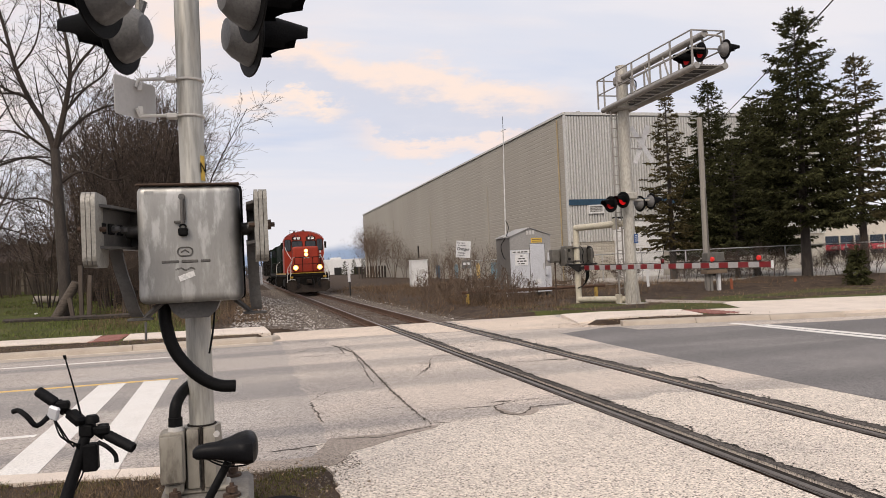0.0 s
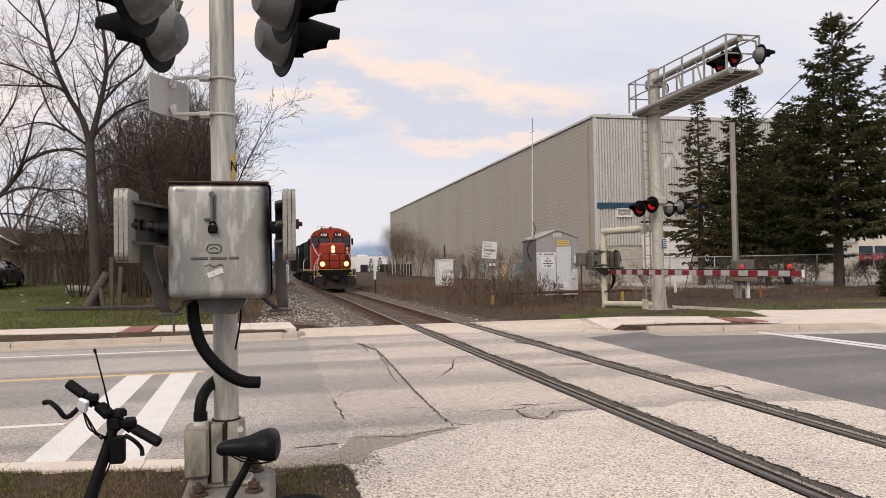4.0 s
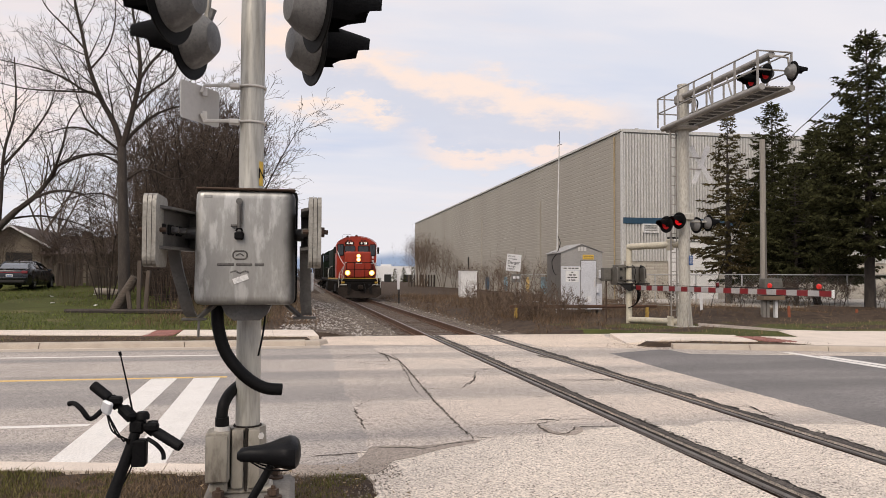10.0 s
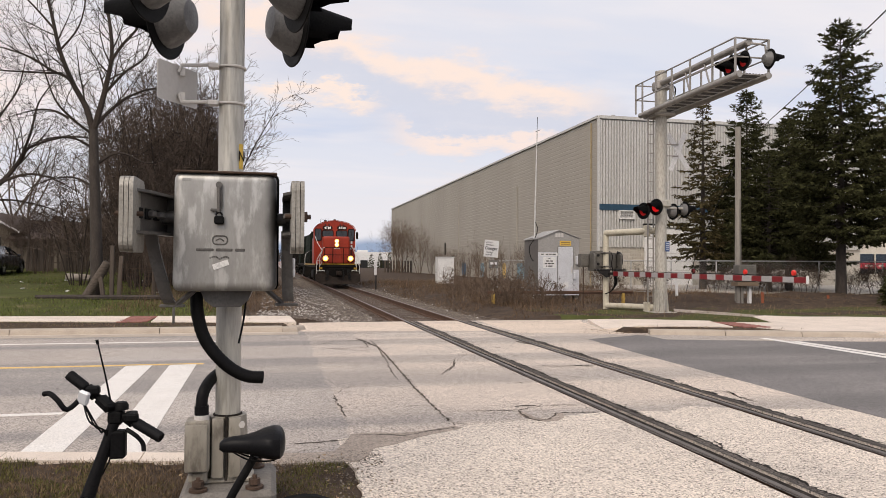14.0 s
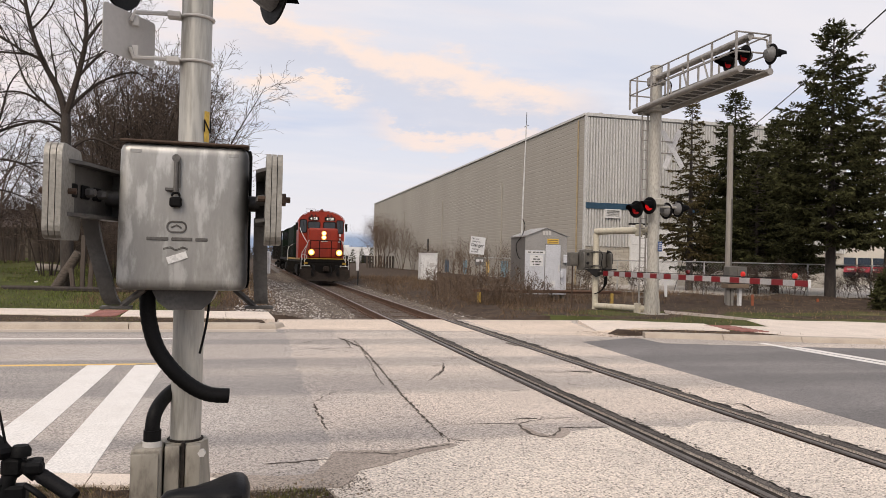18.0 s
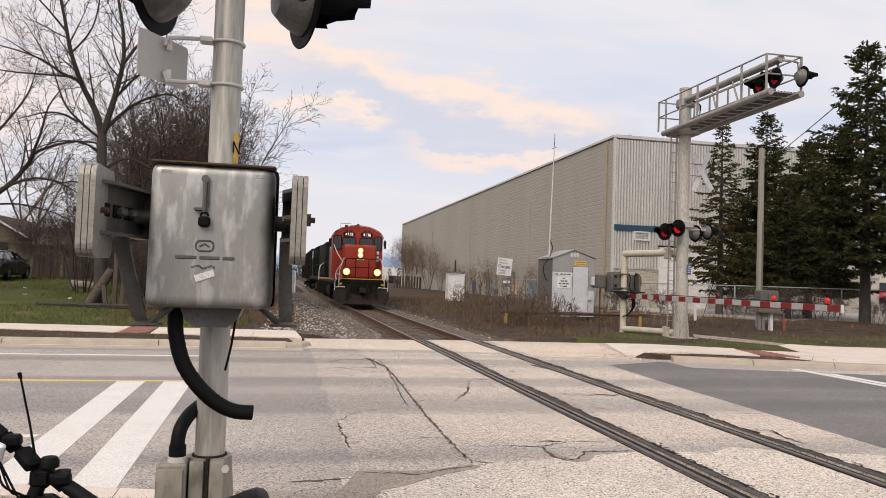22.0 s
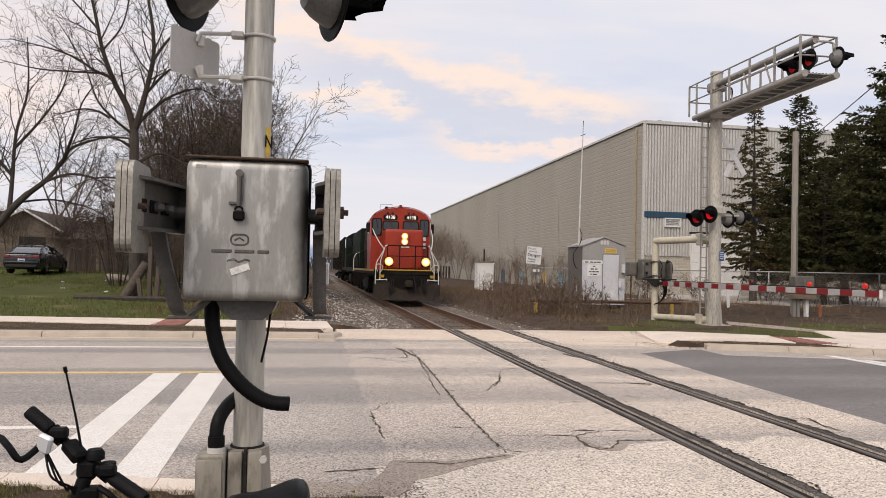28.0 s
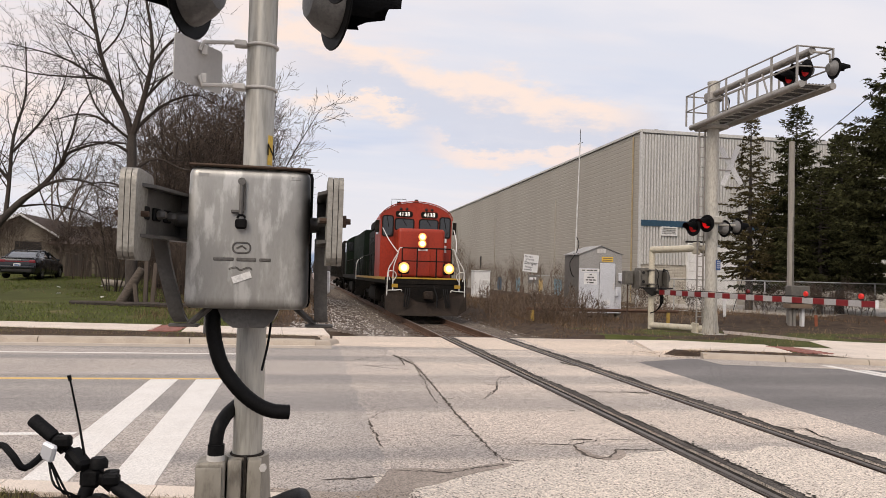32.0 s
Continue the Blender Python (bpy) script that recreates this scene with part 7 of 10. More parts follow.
def lead_locomotive():
    """Front at y = 0 (the ditch lights), body running back along +y."""
    t = thing("locomotive", (0.7525, 54.4, 0), "red freight locomotive with lit headlights and a dark snow plow", "locomotive", "train")
    # deck and sill
    bm = B()
    box(bm, (0, 8.35, 1.38), (3.05, 16.8, 0.24), 0.02)
    box(bm, (0, 8.3, 1.14), (0.9, 16.0, 0.35))
    part("deck", bm, M_GRIME, t, "dark frame and walkways")
    bm = B()
    for s in (-1, 1):
        box(bm, (s * 1.53, 8.35, 1.46), (0.012, 16.7, 0.10))
    box(bm, (0, -0.06, 1.49), (2.6, 0.012, 0.055))
    part("sill_stripe", bm, M_YEL, t, "thin yellow sill stripe")
    bm = B()
    prism(bm, [(-1.50, 0.55), (1.50, 0.55), (1.50, 1.30), (-1.50, 1.30)], "y", -0.02, 0.10)
    part("end_plate", bm, M_GRIME, t)
    # plow: two raked wings meeting in a shallow V
    bm = B()
    for s in (-1, 1):
        q = [(s * 0.0, -0.62, 0.13), (s * 1.12, -0.34, 0.13), (s * 1.52, -0.18, 0.34), (s * 1.52, -0.05, 0.98), (s * 0.95, -0.10, 1.0), (s * 0.30, -0.16, 0.60), (0, -0.20, 0.60)]
        f = [bm.verts.new(p) for p in q]
        b = [bm.verts.new((p[0], p[1] + 0.05, p[2])) for p in q]
        bm.faces.new(f if s > 0 else f[::-1])
        bm.faces.new(b[::-1] if s > 0 else b)
        for k in range(len(q)):
            bm.faces.new((f[k], f[(k + 1) % len(q)], b[(k + 1) % len(q)], b[k]))
    part("snow_plow", bm, M_PLOW, t, "scuffed dark steel snow plow")
    for s in (-1, 1):
        bm = B()
        for k in range(3):
            tube(bm, smooth_path([(s * (0.62 + 0.07 * k), -0.16, 1.12), (s * (0.66 + 0.08 * k), -0.3, 0.75), (s * (0.72 + 0.06 * k), -0.36, 0.42)], 4), 0.022, 6)
        part("air_hose", bm, M_RUBBER, t)
    bm = B()
    box(bm, (0, -0.32, 0.86), (0.26, 0.5, 0.26), 0.05, None, 2)
    box(bm, (0.03, -0.55, 0.88), (0.34, 0.2, 0.30), 0.07, None, 2)
    part("coupler", bm, M_PLOW, t, "steel knuckle coupler", True)
    bm = B()
    tube(bm, smooth_path([(0.28, -0.1, 1.2), (0.36, -0.4, 0.8), (0.33, -0.5, 0.45)], 5), 0.03, 8)
    part("brake_hose", bm, M_RUBBER, t)
    bm = B()
    tube(bm, [(-1.05, -0.16, 1.16), (0.5, -0.18, 1.16)], 0.018, 6)
    part("uncoupling_lever", bm, M_GRIME, t)
    # steps in the corners
    for s in (-1, 1):
        bm = B()
        for k in range(3):
            box(bm, (s * 1.32, 0.25, 0.55 + 0.30 * k), (0.4, 0.36, 0.03))
        box(bm, (s * 1.12, 0.25, 0.85), (0.02, 0.36, 0.8))
        part("step", bm, M_GRIME, t)
        bm = B()
        box(bm, (s * 1.17, -0.085, 1.20), (0.22, 0.02, 0.13))
        part("step_light_panel", bm, M_YEL, t, "yellow step panel")
        handrail(t, [(s * 1.45, -0.10, 1.02), (s * 1.10, -0.12, 1.04), (s * 0.95, -0.12, 1.06), (s * 0.92, -0.12, 1.0)], 0.02, "grab_iron")
        handrail(t, [(s * 1.26, -0.10, 1.34), (s * 1.12, -0.12, 1.56), (s * 1.22, -0.12, 1.72), (s * 1.42, -0.12, 1.70), (s * 1.36, -0.1, 1.4)], 0.018, "grab_iron")
        # corner handrail: from the cab down to the front, then down to the steps
        handrail(t, [(s * 1.44, 2.3, 3.45), (s * 1.32, 1.1, 2.95), (s * 1.12, 0.1, 2.50), (s * 1.05, -0.04, 2.44)], 0.021)
        handrail(t, [(s * 1.05, -0.04, 2.44), (s * 1.28, -0.06, 2.05), (s * 1.42, -0.06, 1.75), (s * 1.45, -0.08, 1.2), (s * 1.45, -0.08, 0.72)], 0.020)
        handrail(t, [(s * 0.92, -0.04, 2.60), (s * 1.02, -0.04, 2.57), (s * 1.10, -0.04, 2.30), (s * 1.22, -0.06, 1.9), (s * 1.24, -0.06, 1.5), (s * 1.24, -0.08, 1.05)], 0.020)
    # front railing with panels
    handrail(t, [(-0.92, -0.04, 2.60), (0, -0.04, 2.60), (0.92, -0.04, 2.60)], 0.024, "front_rail", M_GRIME)
    handrail(t, [(-0.92, -0.04, 2.12), (0, -0.04, 2.12), (0.92, -0.04, 2.12)], 0.018, "front_rail", M_GRIME)
    for x in (-0.92, -0.36, 0.36, 0.92):
        bm = B()
        box(bm, (x, -0.04, 2.04), (0.045, 0.05, 1.1), 0.01)
        part("stanchion", bm, M_GRIME, t)
    # nose
    bm = B()
    box(bm, (0, 2.2, 2.46), (1.86, 1.6, 1.92), 0.16, None, 4)
    n = part("nose", bm, M_CNRED, t, "faded red low nose", True)
    bm = B()
    box(bm, (0.05, 1.395, 2.12), (0.62, 0.03, 1.1), 0.02)
    part("nose_door", bm, M_CNRED, n)
    bm = B()
    prism(bm, rounded(0.42, 0.72, 0.2, 4, 0.02, 2.96), "y", 1.334, 1.42)
    h = part("headlight_housing", bm, M_CNRED, n)
    for z in (3.09, 2.83):
        bm = B()
        lathe(bm, [(0.16, 0), (0.155, 0.02), (0.08, 0.035), (0.02, 0.04)], 24, Matrix.Rotation(radians(90), 4, "X"))
        part("headlight", bm, M_HEAD, h, "bright headlight", True).location = (0.02, 1.332, z)
    bm = B()
    box(bm, (0.05, 1.385, 2.60), (0.40, 0.02, 0.10), 0.006)
    part("emblem", bm, M_LOGOW, n, "pale emblem panel")
    # cab with arched roof
    bm = B()
    roof = [(1.47 * math.cos(radians(a)), 3.86 + 0.72 * math.sin(radians(a))) for a in range(0, 181, 12)]
    prism(bm, [(-1.47, 1.5), (1.47, 1.5)] + roof, "y", 2.95, 5.3)
    c = part("cab", bm, M_CNRED, t, "red cab with an arched roof")
    bm = B()
    rim = [(1.50 * math.cos(radians(a)), 3.87 + 0.74 * math.sin(radians(a))) for a in range(0, 181, 10)]
    for a, b in zip(rim, rim[1:]):
        tube(bm, [(a[0], 2.93, a[1]), (b[0], 2.93, b[1])], 0.022, 6)
    part("roof_edge", bm, M_CNRED, c)
    for x, z, w, hh in ((-0.50, 3.66, 0.72, 0.40), (0.50, 3.66, 0.72, 0.40), (-1.18, 3.58, 0.38, 0.78), (1.18, 3.58, 0.38, 0.78)):
        bm = B()
        prism(bm, rounded(w + 0.1, hh + 0.1, 0.11, 4, x, z), "y", 2.925, 2.94)
        g = part("window_frame", bm, M_GRIME, c)
        bm = B()
        prism(bm, rounded(w, hh, 0.08, 4, x, z), "y", 2.915, 2.924)
        part("window_pane", bm, M_CABGLASS, g)
        bm = B()
        tube(bm, [(x - w * 0.1, 2.90, z + hh * 0.5), (x + w * 0.12, 2.90, z - hh * 0.1)], 0.012, 5)
        part("wiper", bm, M_GRIME, g)
    for x in (-0.52, 0.52):
        bm = B()
        prism(bm, rounded(0.70, 0.25, 0.09, 4, x, 4.08), "y", 2.925, 2.942)
        fr = part("number_board", bm, M_GRIME, c, "dark number board with lit numerals")
        me = text_mesh("4138", 0.24, 0.004)
        me.transform(Matrix.Translation((x, 2.918, 4.075)) @ pose(0, 0, 0, 90, 0, 0))
        part("numerals", me, M_BOARD, fr)
        for dx in (-0.12, 0.12):
            bm = B()
            lathe(bm, [(0.055, 0), (0.06, 0.04), (0.03, 0.06)], 12, Matrix.Translation((x + dx - 0.02, 2.95, 4.29)) @ Matrix.Rotation(radians(90), 4, "X"))
            part("class_light", bm, M_DARK, c, "", True)
    bm = B()
    box(bm, (0, 3.3, 4.61), (0.22, 0.3, 0.08), 0.01)
    tube(bm, [(0, 3.2, 4.6), (0, 3.2, 4.72)], 0.08, 12)
    part("beacon", bm, M_RUST, c)
    bm = B()
    tube(bm, [(-1.0, 3.4, 4.36), (-1.0, 3.4, 4.72), (-0.4, 3.4, 4.74), (-0.4, 3.4, 4.52)], 0.012, 6)
    part("roof_rail", bm, M_GRIME, c)
    bm = B()
    tube(bm, [(-0.6, 4.2, 4.45), (-0.6, 4.2, 4.7)], 0.09, 10)
    part("roof_vent", bm, M_GRIME, c)
    for s in (-1, 1):
        bm = B()
        box(bm, (s * 1.475, 4.3, 3.58), (0.02, 1.0, 0.55), 0.0)
        part("side_window", bm, M_CABGLASS, c)
    for x, z, w, hh in ((1.20, 3.05, 0.13, 0.18), (1.20, 2.78, 0.13, 0.13), (1.18, 2.62, 0.17, 0.13)):
        bm = B()
        box(bm, (x, 2.94, z), (w, 0.015, hh))
        part("emblem", bm, M_LOGOW, c, "small white emblem")
    for s in (-1, 1):
        bm = B()
        box(bm, (s * 1.6, 3.0, 3.55), (0.16, 0.03, 0.5), 0.01)
        part("mirror", bm, M_GRIME, c)
    # ditch lights
    for x in (-0.845, 0.845):
        bm = B()
        box(bm, (x, 0.06, 1.85), (0.42, 0.22, 0.42), 0.05)
        d = part("ditch_light_box", bm, M_GRIME, t)
        bm = B()
        lathe(bm, [(0.20, 0), (0.195, 0.02), (0.10, 0.04), (0.02, 0.045)], 24, Matrix.Rotation(radians(90), 4, "X"))
        part("ditch_light", bm, M_DITCH, d, "glowing amber ditch light", True).location = (x, -0.05, 1.87)
    # long hood with doors, fans and rails
    bm = B()
    box(bm, (0, 10.4, 2.72), (1.86, 10.2, 2.5), 0.14, None, 3)
    hd = part("long_hood", bm, M_GRIME, t, "grimy black long hood", True)
    for k in range(14):
        for s in (-1, 1):
            bm = B()
            box(bm, (s * 0.94, 5.7 + 0.7 * k, 2.5), (0.02, 0.62, 1.6), 0.008)
            part("hood_door", bm, M_GRIME, hd)
    for k in range(4):
        bm = B()
        lathe(bm, [(0.5, 3.95), (0.5, 4.1), (0.42, 4.14)], 20, Matrix.Translation((0, 8.0 + 2.0 * k, 0)))
        part("roof_fan", bm, M_GRIME, hd, "", True)
    for y, w, d, h in ((7.4, 2.1, 2.6, 0.55), (12.6, 1.9, 3.4, 0.45)):
        bm = B()
        box(bm, (0, y, 3.95 + h / 2), (w, d, h), 0.12, None, 2)
        part("brake_blister", bm, M_GRIME, hd, "black equipment housing on the hood roof", True)
    for y in (6.0, 9.4, 10.6):
        bm = B()
        tube(bm, [(-0.62, y, 3.95), (-0.62, y, 4.62)], 0.12, 10)
        part("roof_pipe", bm, M_GRIME, hd, "", True)
    for s in (-1, 1):
        for k in range(10):
            bm = B()
            for j in range(5):
                box(bm, (s * 0.945, 6.1 + 0.9 * k, 3.3 + 0.07 * j), (0.03, 0.5, 0.02))
            part("louvre", bm, M_DARK, hd)
    bm = B()
    box(bm, (-0.75, 6.6, 4.05), (0.4, 1.2, 0.3), 0.05)
    box(bm, (-0.3, 5.9, 4.2), (0.3, 0.4, 0.5), 0.05)
    part("exhaust_stack", bm, M_GRIME, hd)
    for s in (-1, 1):
        for k in range(8):
            bm = B()
            box(bm, (s * 1.46, 5.6 + 1.4 * k, 2.0), (0.035, 0.035, 1.05))
            part("stanchion", bm, M_GRIME, t)
        handrail(t, [(s * 1.46, 5.4, 2.52), (s * 1.46, 10, 2.52), (s * 1.46, 15.6, 2.52)], 0.02, "handrail", M_GRIME)
    bm = B()
    box(bm, (0, 8.3, 0.72), (2.6, 3.6, 0.7), 0.2, None, 3)
    part("fuel_tank", bm, M_GRIME, t, "", True)
    bogie(t, 3.3, True, WHEELS)
    bogie(t, 13.3, True, WHEELS)
    return t


def trailing_locomotive():
    t = thing("locomotive", (0.7525, 72.2, 0), "dark green locomotive coupled behind the leading one", "locomotive", "train")
    bm = B()
    box(bm, (0, 8.3, 1.4), (3.05, 16.6, 0.26), 0.02)
    part("deck", bm, M_GRIME, t)
    bm = B()
    box(bm, (0, 6.2, 2.90), (1.95, 10.4, 2.84), 0.16, None, 3)
    h = part("long_hood", bm, M_DGREEN, t, "dark green long hood", True)
    for s in (-1, 1):
        for k in range(10):
            bm = B()
            box(bm, (s * 0.99, 1.6 + 0.95 * k, 2.5), (0.02, 0.85, 1.7), 0.01)
            part("hood_door", bm, M_DGREEN, h)
            bm = B()
            box(bm, (s * 1.46, 0.6 + 1.3 * k, 2.0), (0.035, 0.035, 1.05))
            part("stanchion", bm, M_GRIME, t)
        handrail(t, [(s * 1.46, 0.2, 2.52), (s * 1.46, 8, 2.52), (s * 1.46, 12, 2.52)], 0.02, "handrail", M_GRIME)
        handrail(t, [(s * 1.46, 0.0, 0.7), (s * 1.46, -0.02, 2.2), (s * 1.1, 0.0, 2.6)], 0.026)
    bm = B()
    prism(bm, [(-1.5, 1.5), (1.5, 1.5)] + [(1.5 * math.cos(radians(a)), 3.85 + 0.7 * math.sin(radians(a))) for a in range(0, 181, 15)], "y", 11.4, 13.9)
    c = part("cab", bm, M_DGREEN, t)
    for s in (-1, 1):
        bm = B()
        box(bm, (s * 1.2, 11.39, 3.6), (0.4, 0.02, 0.7))
        part("window_pane", bm, M_CABGLASS, c)
        bm = B()
        box(bm, (s * 1.505, 12.6, 3.55), (0.02, 1.6, 0.7))
        part("window_pane", bm, M_CABGLASS, c)
    bm = B()
    prism(bm, [(-1.50, 0.3), (1.50, 0.3), (1.50, 1.30), (-1.50, 1.30)], "y", -0.1, 0.05)
    part("end_plate", bm, M_GRIME, t)
    bm = B()
    box(bm, (0, 8.3, 0.72), (2.6, 3.6, 0.7), 0.2, None, 3)
    part("fuel_tank", bm, M_GRIME, t)
    for k in range(3):
        bm = B()
        lathe(bm, [(0.5, 4.0), (0.5, 4.2), (0.42, 4.25)], 16, Matrix.Translation((0, 3.0 + 2.2 * k, 0)))
        part("roof_fan", bm, M_GRIME, h, "", True)
    bogie(t, 3.3, False, WHEELS)
    bogie(t, 13.3, False, WHEELS)
    return t


def boxcar(y, m, label):
    t = thing("freight_car", (0.7525, y, 0), label, "freight car", "train")
    bm = B()
    box(bm, (0, 8.0, 2.75), (3.0, 15.6, 3.1), 0.08)
    part("body", bm, m, t)
    for k in range(14):
        for s in (-1, 1):
            bm = B()
            box(bm, (s * 1.52, 0.8 + 1.1 * k, 2.7), (0.06, 0.09, 2.8))
            part("rib", bm, m, t)
    bm = B()
    box(bm, (0, 8, 1.1), (1.0, 15.6, 0.4))
    part("underframe", bm, M_GRIME, t)
    bogie(t, 2.4, False, WHEELS)
    bogie(t, 13.6, False, WHEELS)
    return t


LOCO = lead_locomotive()
TRAIN = [(LOCO, 0.0), (trailing_locomotive(), 17.8), (boxcar(89.0, M_GRIME, "grimy dark box car in the train"), 35.4), (boxcar(106, M_GRIME, "grimy black freight car in the train"), 52.4)]

# ---- trees and shrubs ----
M_BARK = mat("grey_brown_bark", (0.058, 0.046, 0.038), (0.032, 0.026, 0.022), 5, 40, 0.95, bump=0.5, stretch=(1, 1, 0.3))
M_TWIG = mat("bare_twig", (0.075, 0.056, 0.045), (0.125, 0.095, 0.075), 0.6, 20, 0.95, bump=0, island=0.45, spec=0.1)
M_BARKB = mat("grey_brown_limb_bark", (0.062, 0.05, 0.043), (0.036, 0.029, 0.025), 1, 20, 0.95, bump=0, spec=0.1)
M_TWIGC = mat("thicket_twig", (0.125, 0.096, 0.078), (0.085, 0.066, 0.054), 0.6, 20, 0.95, bump=0, island=0.5, spec=0.1)
M_TWIGB = mat("pale_brown_twig", (0.150, 0.108, 0.080), (0.105, 0.078, 0.06), 1, 20, 0.95, bump=0, island=0.35, spec=0.1)
M_NEEDLE = mat("spruce_needles", (0.054, 0.055, 0.024), (0.029, 0.031, 0.014), 0.7, 12, 0.95, bump=0, island=0.6, spec=0.05)
M_NEEDLEB = mat("browning_spruce_needles", (0.095, 0.076, 0.037), (0.05, 0.046, 0.023), 0.6, 12, 0.95, bump=0, island=0.6, spec=0.05)


def limb(verts, faces, pts, rs, seg):
    base = len(verts)
    side = None
    for i, p in enumerate(pts):
        d = (pts[min(i + 1, len(pts) - 1)] - pts[max(i - 1, 0)])
        d = d.normalized() if d.length > 1e-6 else Vector((0, 0, 1))
        side = d.orthogonal().normalized() if side is None else (side - d * side.dot(d)).normalized()
        up = d.cross(side)
        for k in range(seg):
            a = k * math.tau / seg
            verts.append(tuple(p + rs[i] * (math.cos(a) * side + math.sin(a) * up)))
    for i in range(len(pts) - 1):
        for k in range(seg):
            a, b = base + i * seg + k, base + i * seg + (k + 1) % seg
            faces.append((a, b, b + seg, a + seg))


def grow(store, rng, p, d, length, r, level, top, bend, kids, up):
    """A bare limb with its side branches; store has one list of vertices and faces for each of trunk and crown."""
    n = 5 if level < 2 else 4
    pts, rs, q, dd = [p], [r], p.copy(), d.normalized()
    for k in range(n):
        dd = (dd + Vector((rng.gauss(0, bend), rng.gauss(0, bend), rng.gauss(0, bend * 0.7) + up))).normalized()
        q = q + dd * (length / n)
        pts.append(q.copy())
        rs.append(r * (1 - 0.75 * (k + 1) / n) if level else r * (1 - 0.45 * (k + 1) / n))
    v, f = store[0] if level == 0 else store[1]
    limb(v, f, pts, rs, (8, 6, 4, 3, 3, 3)[min(level, 5)])
    if level >= top:
        return pts, rs
    m = kids[min(level, len(kids) - 1)]
    for k in range(m):
        u = (0.25 if level else 0.45) + (0.75 if level else 0.55) * (k + rng.random()) / m
        i = min(int(u * n), n - 1)
        s = pts[i].lerp(pts[i + 1], u * n - i)
        rr = max(0.0078, (rs[i] + (rs[i + 1] - rs[i]) * (u * n - i)) * rng.uniform(0.5, 0.75))
        ax = (pts[i + 1] - pts[i]).normalized()
        az = rng.random() * math.tau
        o = ax.orthogonal().normalized()
        o = Matrix.Rotation(az, 3, ax) @ o
        spread = rng.uniform(0.55, 1.15)
        nd = (ax * math.cos(spread) + o * math.sin(spread)).normalized()
        grow(store, rng, s, nd, length * rng.uniform(0.42, 0.70) * (1.15 - 0.35 * u), rr, level + 1, top, bend * 1.05, kids, up * 0.9)
    return pts, rs


def bare_tree(x, y, z, h, r, seed, lean=(0, 0), top=4, kids=(7, 6, 5, 4), label="tall bare deciduous tree with grey bark", trunk_part=0.45, up=0.03, name="bare_tree", group="bare trees"):
    rng = random.Random(seed)
    store = (([], []), ([], []))
    p = Vector((0, 0, -0.1))
    d = Vector((lean[0], lean[1], 1))
    pts, rs = grow(store, rng, p, d, h * trunk_part, r, 0, 0, 0.03, kids, 0.0)
    tip = pts[-1]
    forks = 3 if kids[0] > 5 else 2
    for k in range(forks + 1):
        a = k * math.tau / (forks + 1) + rng.random()
        nd = Vector((math.cos(a) * 0.55, math.sin(a) * 0.55, 1.0)).normalized()
        grow(store, rng, tip - Vector((0, 0, 0.15 * k)), nd, h * (1 - trunk_part) * rng.uniform(0.85, 1.1), rs[-1] * rng.uniform(0.6, 0.8), 1, top, 0.09, kids, up)
    for k in range(kids[0] // 2):
        s = pts[2 + k % 3]
        a = rng.random() * math.tau
        grow(store, rng, s, Vector((math.cos(a), math.sin(a), 0.45)), h * 0.33 * rng.uniform(0.7, 1.1), r * 0.38, 1, top, 0.10, kids, up)
    t = thing(name, (x, y, z), label, "tree", group)
    part("trunk", raw_mesh("trunk", *store[0], True), M_BARK, t)
    part("crown", raw_mesh("crown", *store[1]), M_TWIG, t)
    return t


def limbed_tree(x, y, z, limbs, seed, label, twigs=(9, 6, 4), top=3, group="bare trees"):
    """Bare tree from its trunk and main limbs: each a radius at the foot and its points from the trunk's base."""
    rng = random.Random(seed)
    store = (([], []), ([], []))
    for i, (r, pts) in enumerate(limbs):
        pts = smooth_path(pts, 4)
        r = r * (0.73 if i else 0.95)
        n = len(pts) - 1
        rs = [r * ((1 - 0.30 * k / n) if i == 0 else (1 - 0.80 * k / n)) for k in range(n + 1)]
        v, f = store[0] if i == 0 else store[1]
        limb(v, f, pts, rs, 10 if i == 0 else 7)
        if i == 0:
            continue
        L = sum((b - a).length for a, b in zip(pts, pts[1:]))
        m = max(4, int(L * 2.0))
        for k in range(m):
            u = 0.18 + 0.82 * (k + rng.random()) / m
            j = min(int(u * n), n - 1)
            s = pts[j].lerp(pts[j + 1], u * n - j)
            ax = (pts[j + 1] - pts[j]).normalized()
            o = Matrix.Rotation(rng.random() * math.tau, 3, ax) @ ax.orthogonal().normalized()
            sp = rng.uniform(0.5, 1.1)
            nd = ax * math.cos(sp) + o * math.sin(sp) + Vector((0, 0, 0.15))
            grow(store, rng, s, nd, min(2.3, 0.30 * L + 0.5) * rng.uniform(0.5, 1.1) * (1.25 - 0.5 * u), max(0.012, rs[j] * 0.42), 2, 1 + top, 0.11, (0, 0) + twigs, 0.05)
    t = thing("bare_tree", (x, y, z), label, "tree", group)
    part("trunk", raw_mesh("trunk", *store[0], True), M_BARK, t)
    part("crown", raw_mesh("crown", *store[1]), M_BARKB, t)
    return t


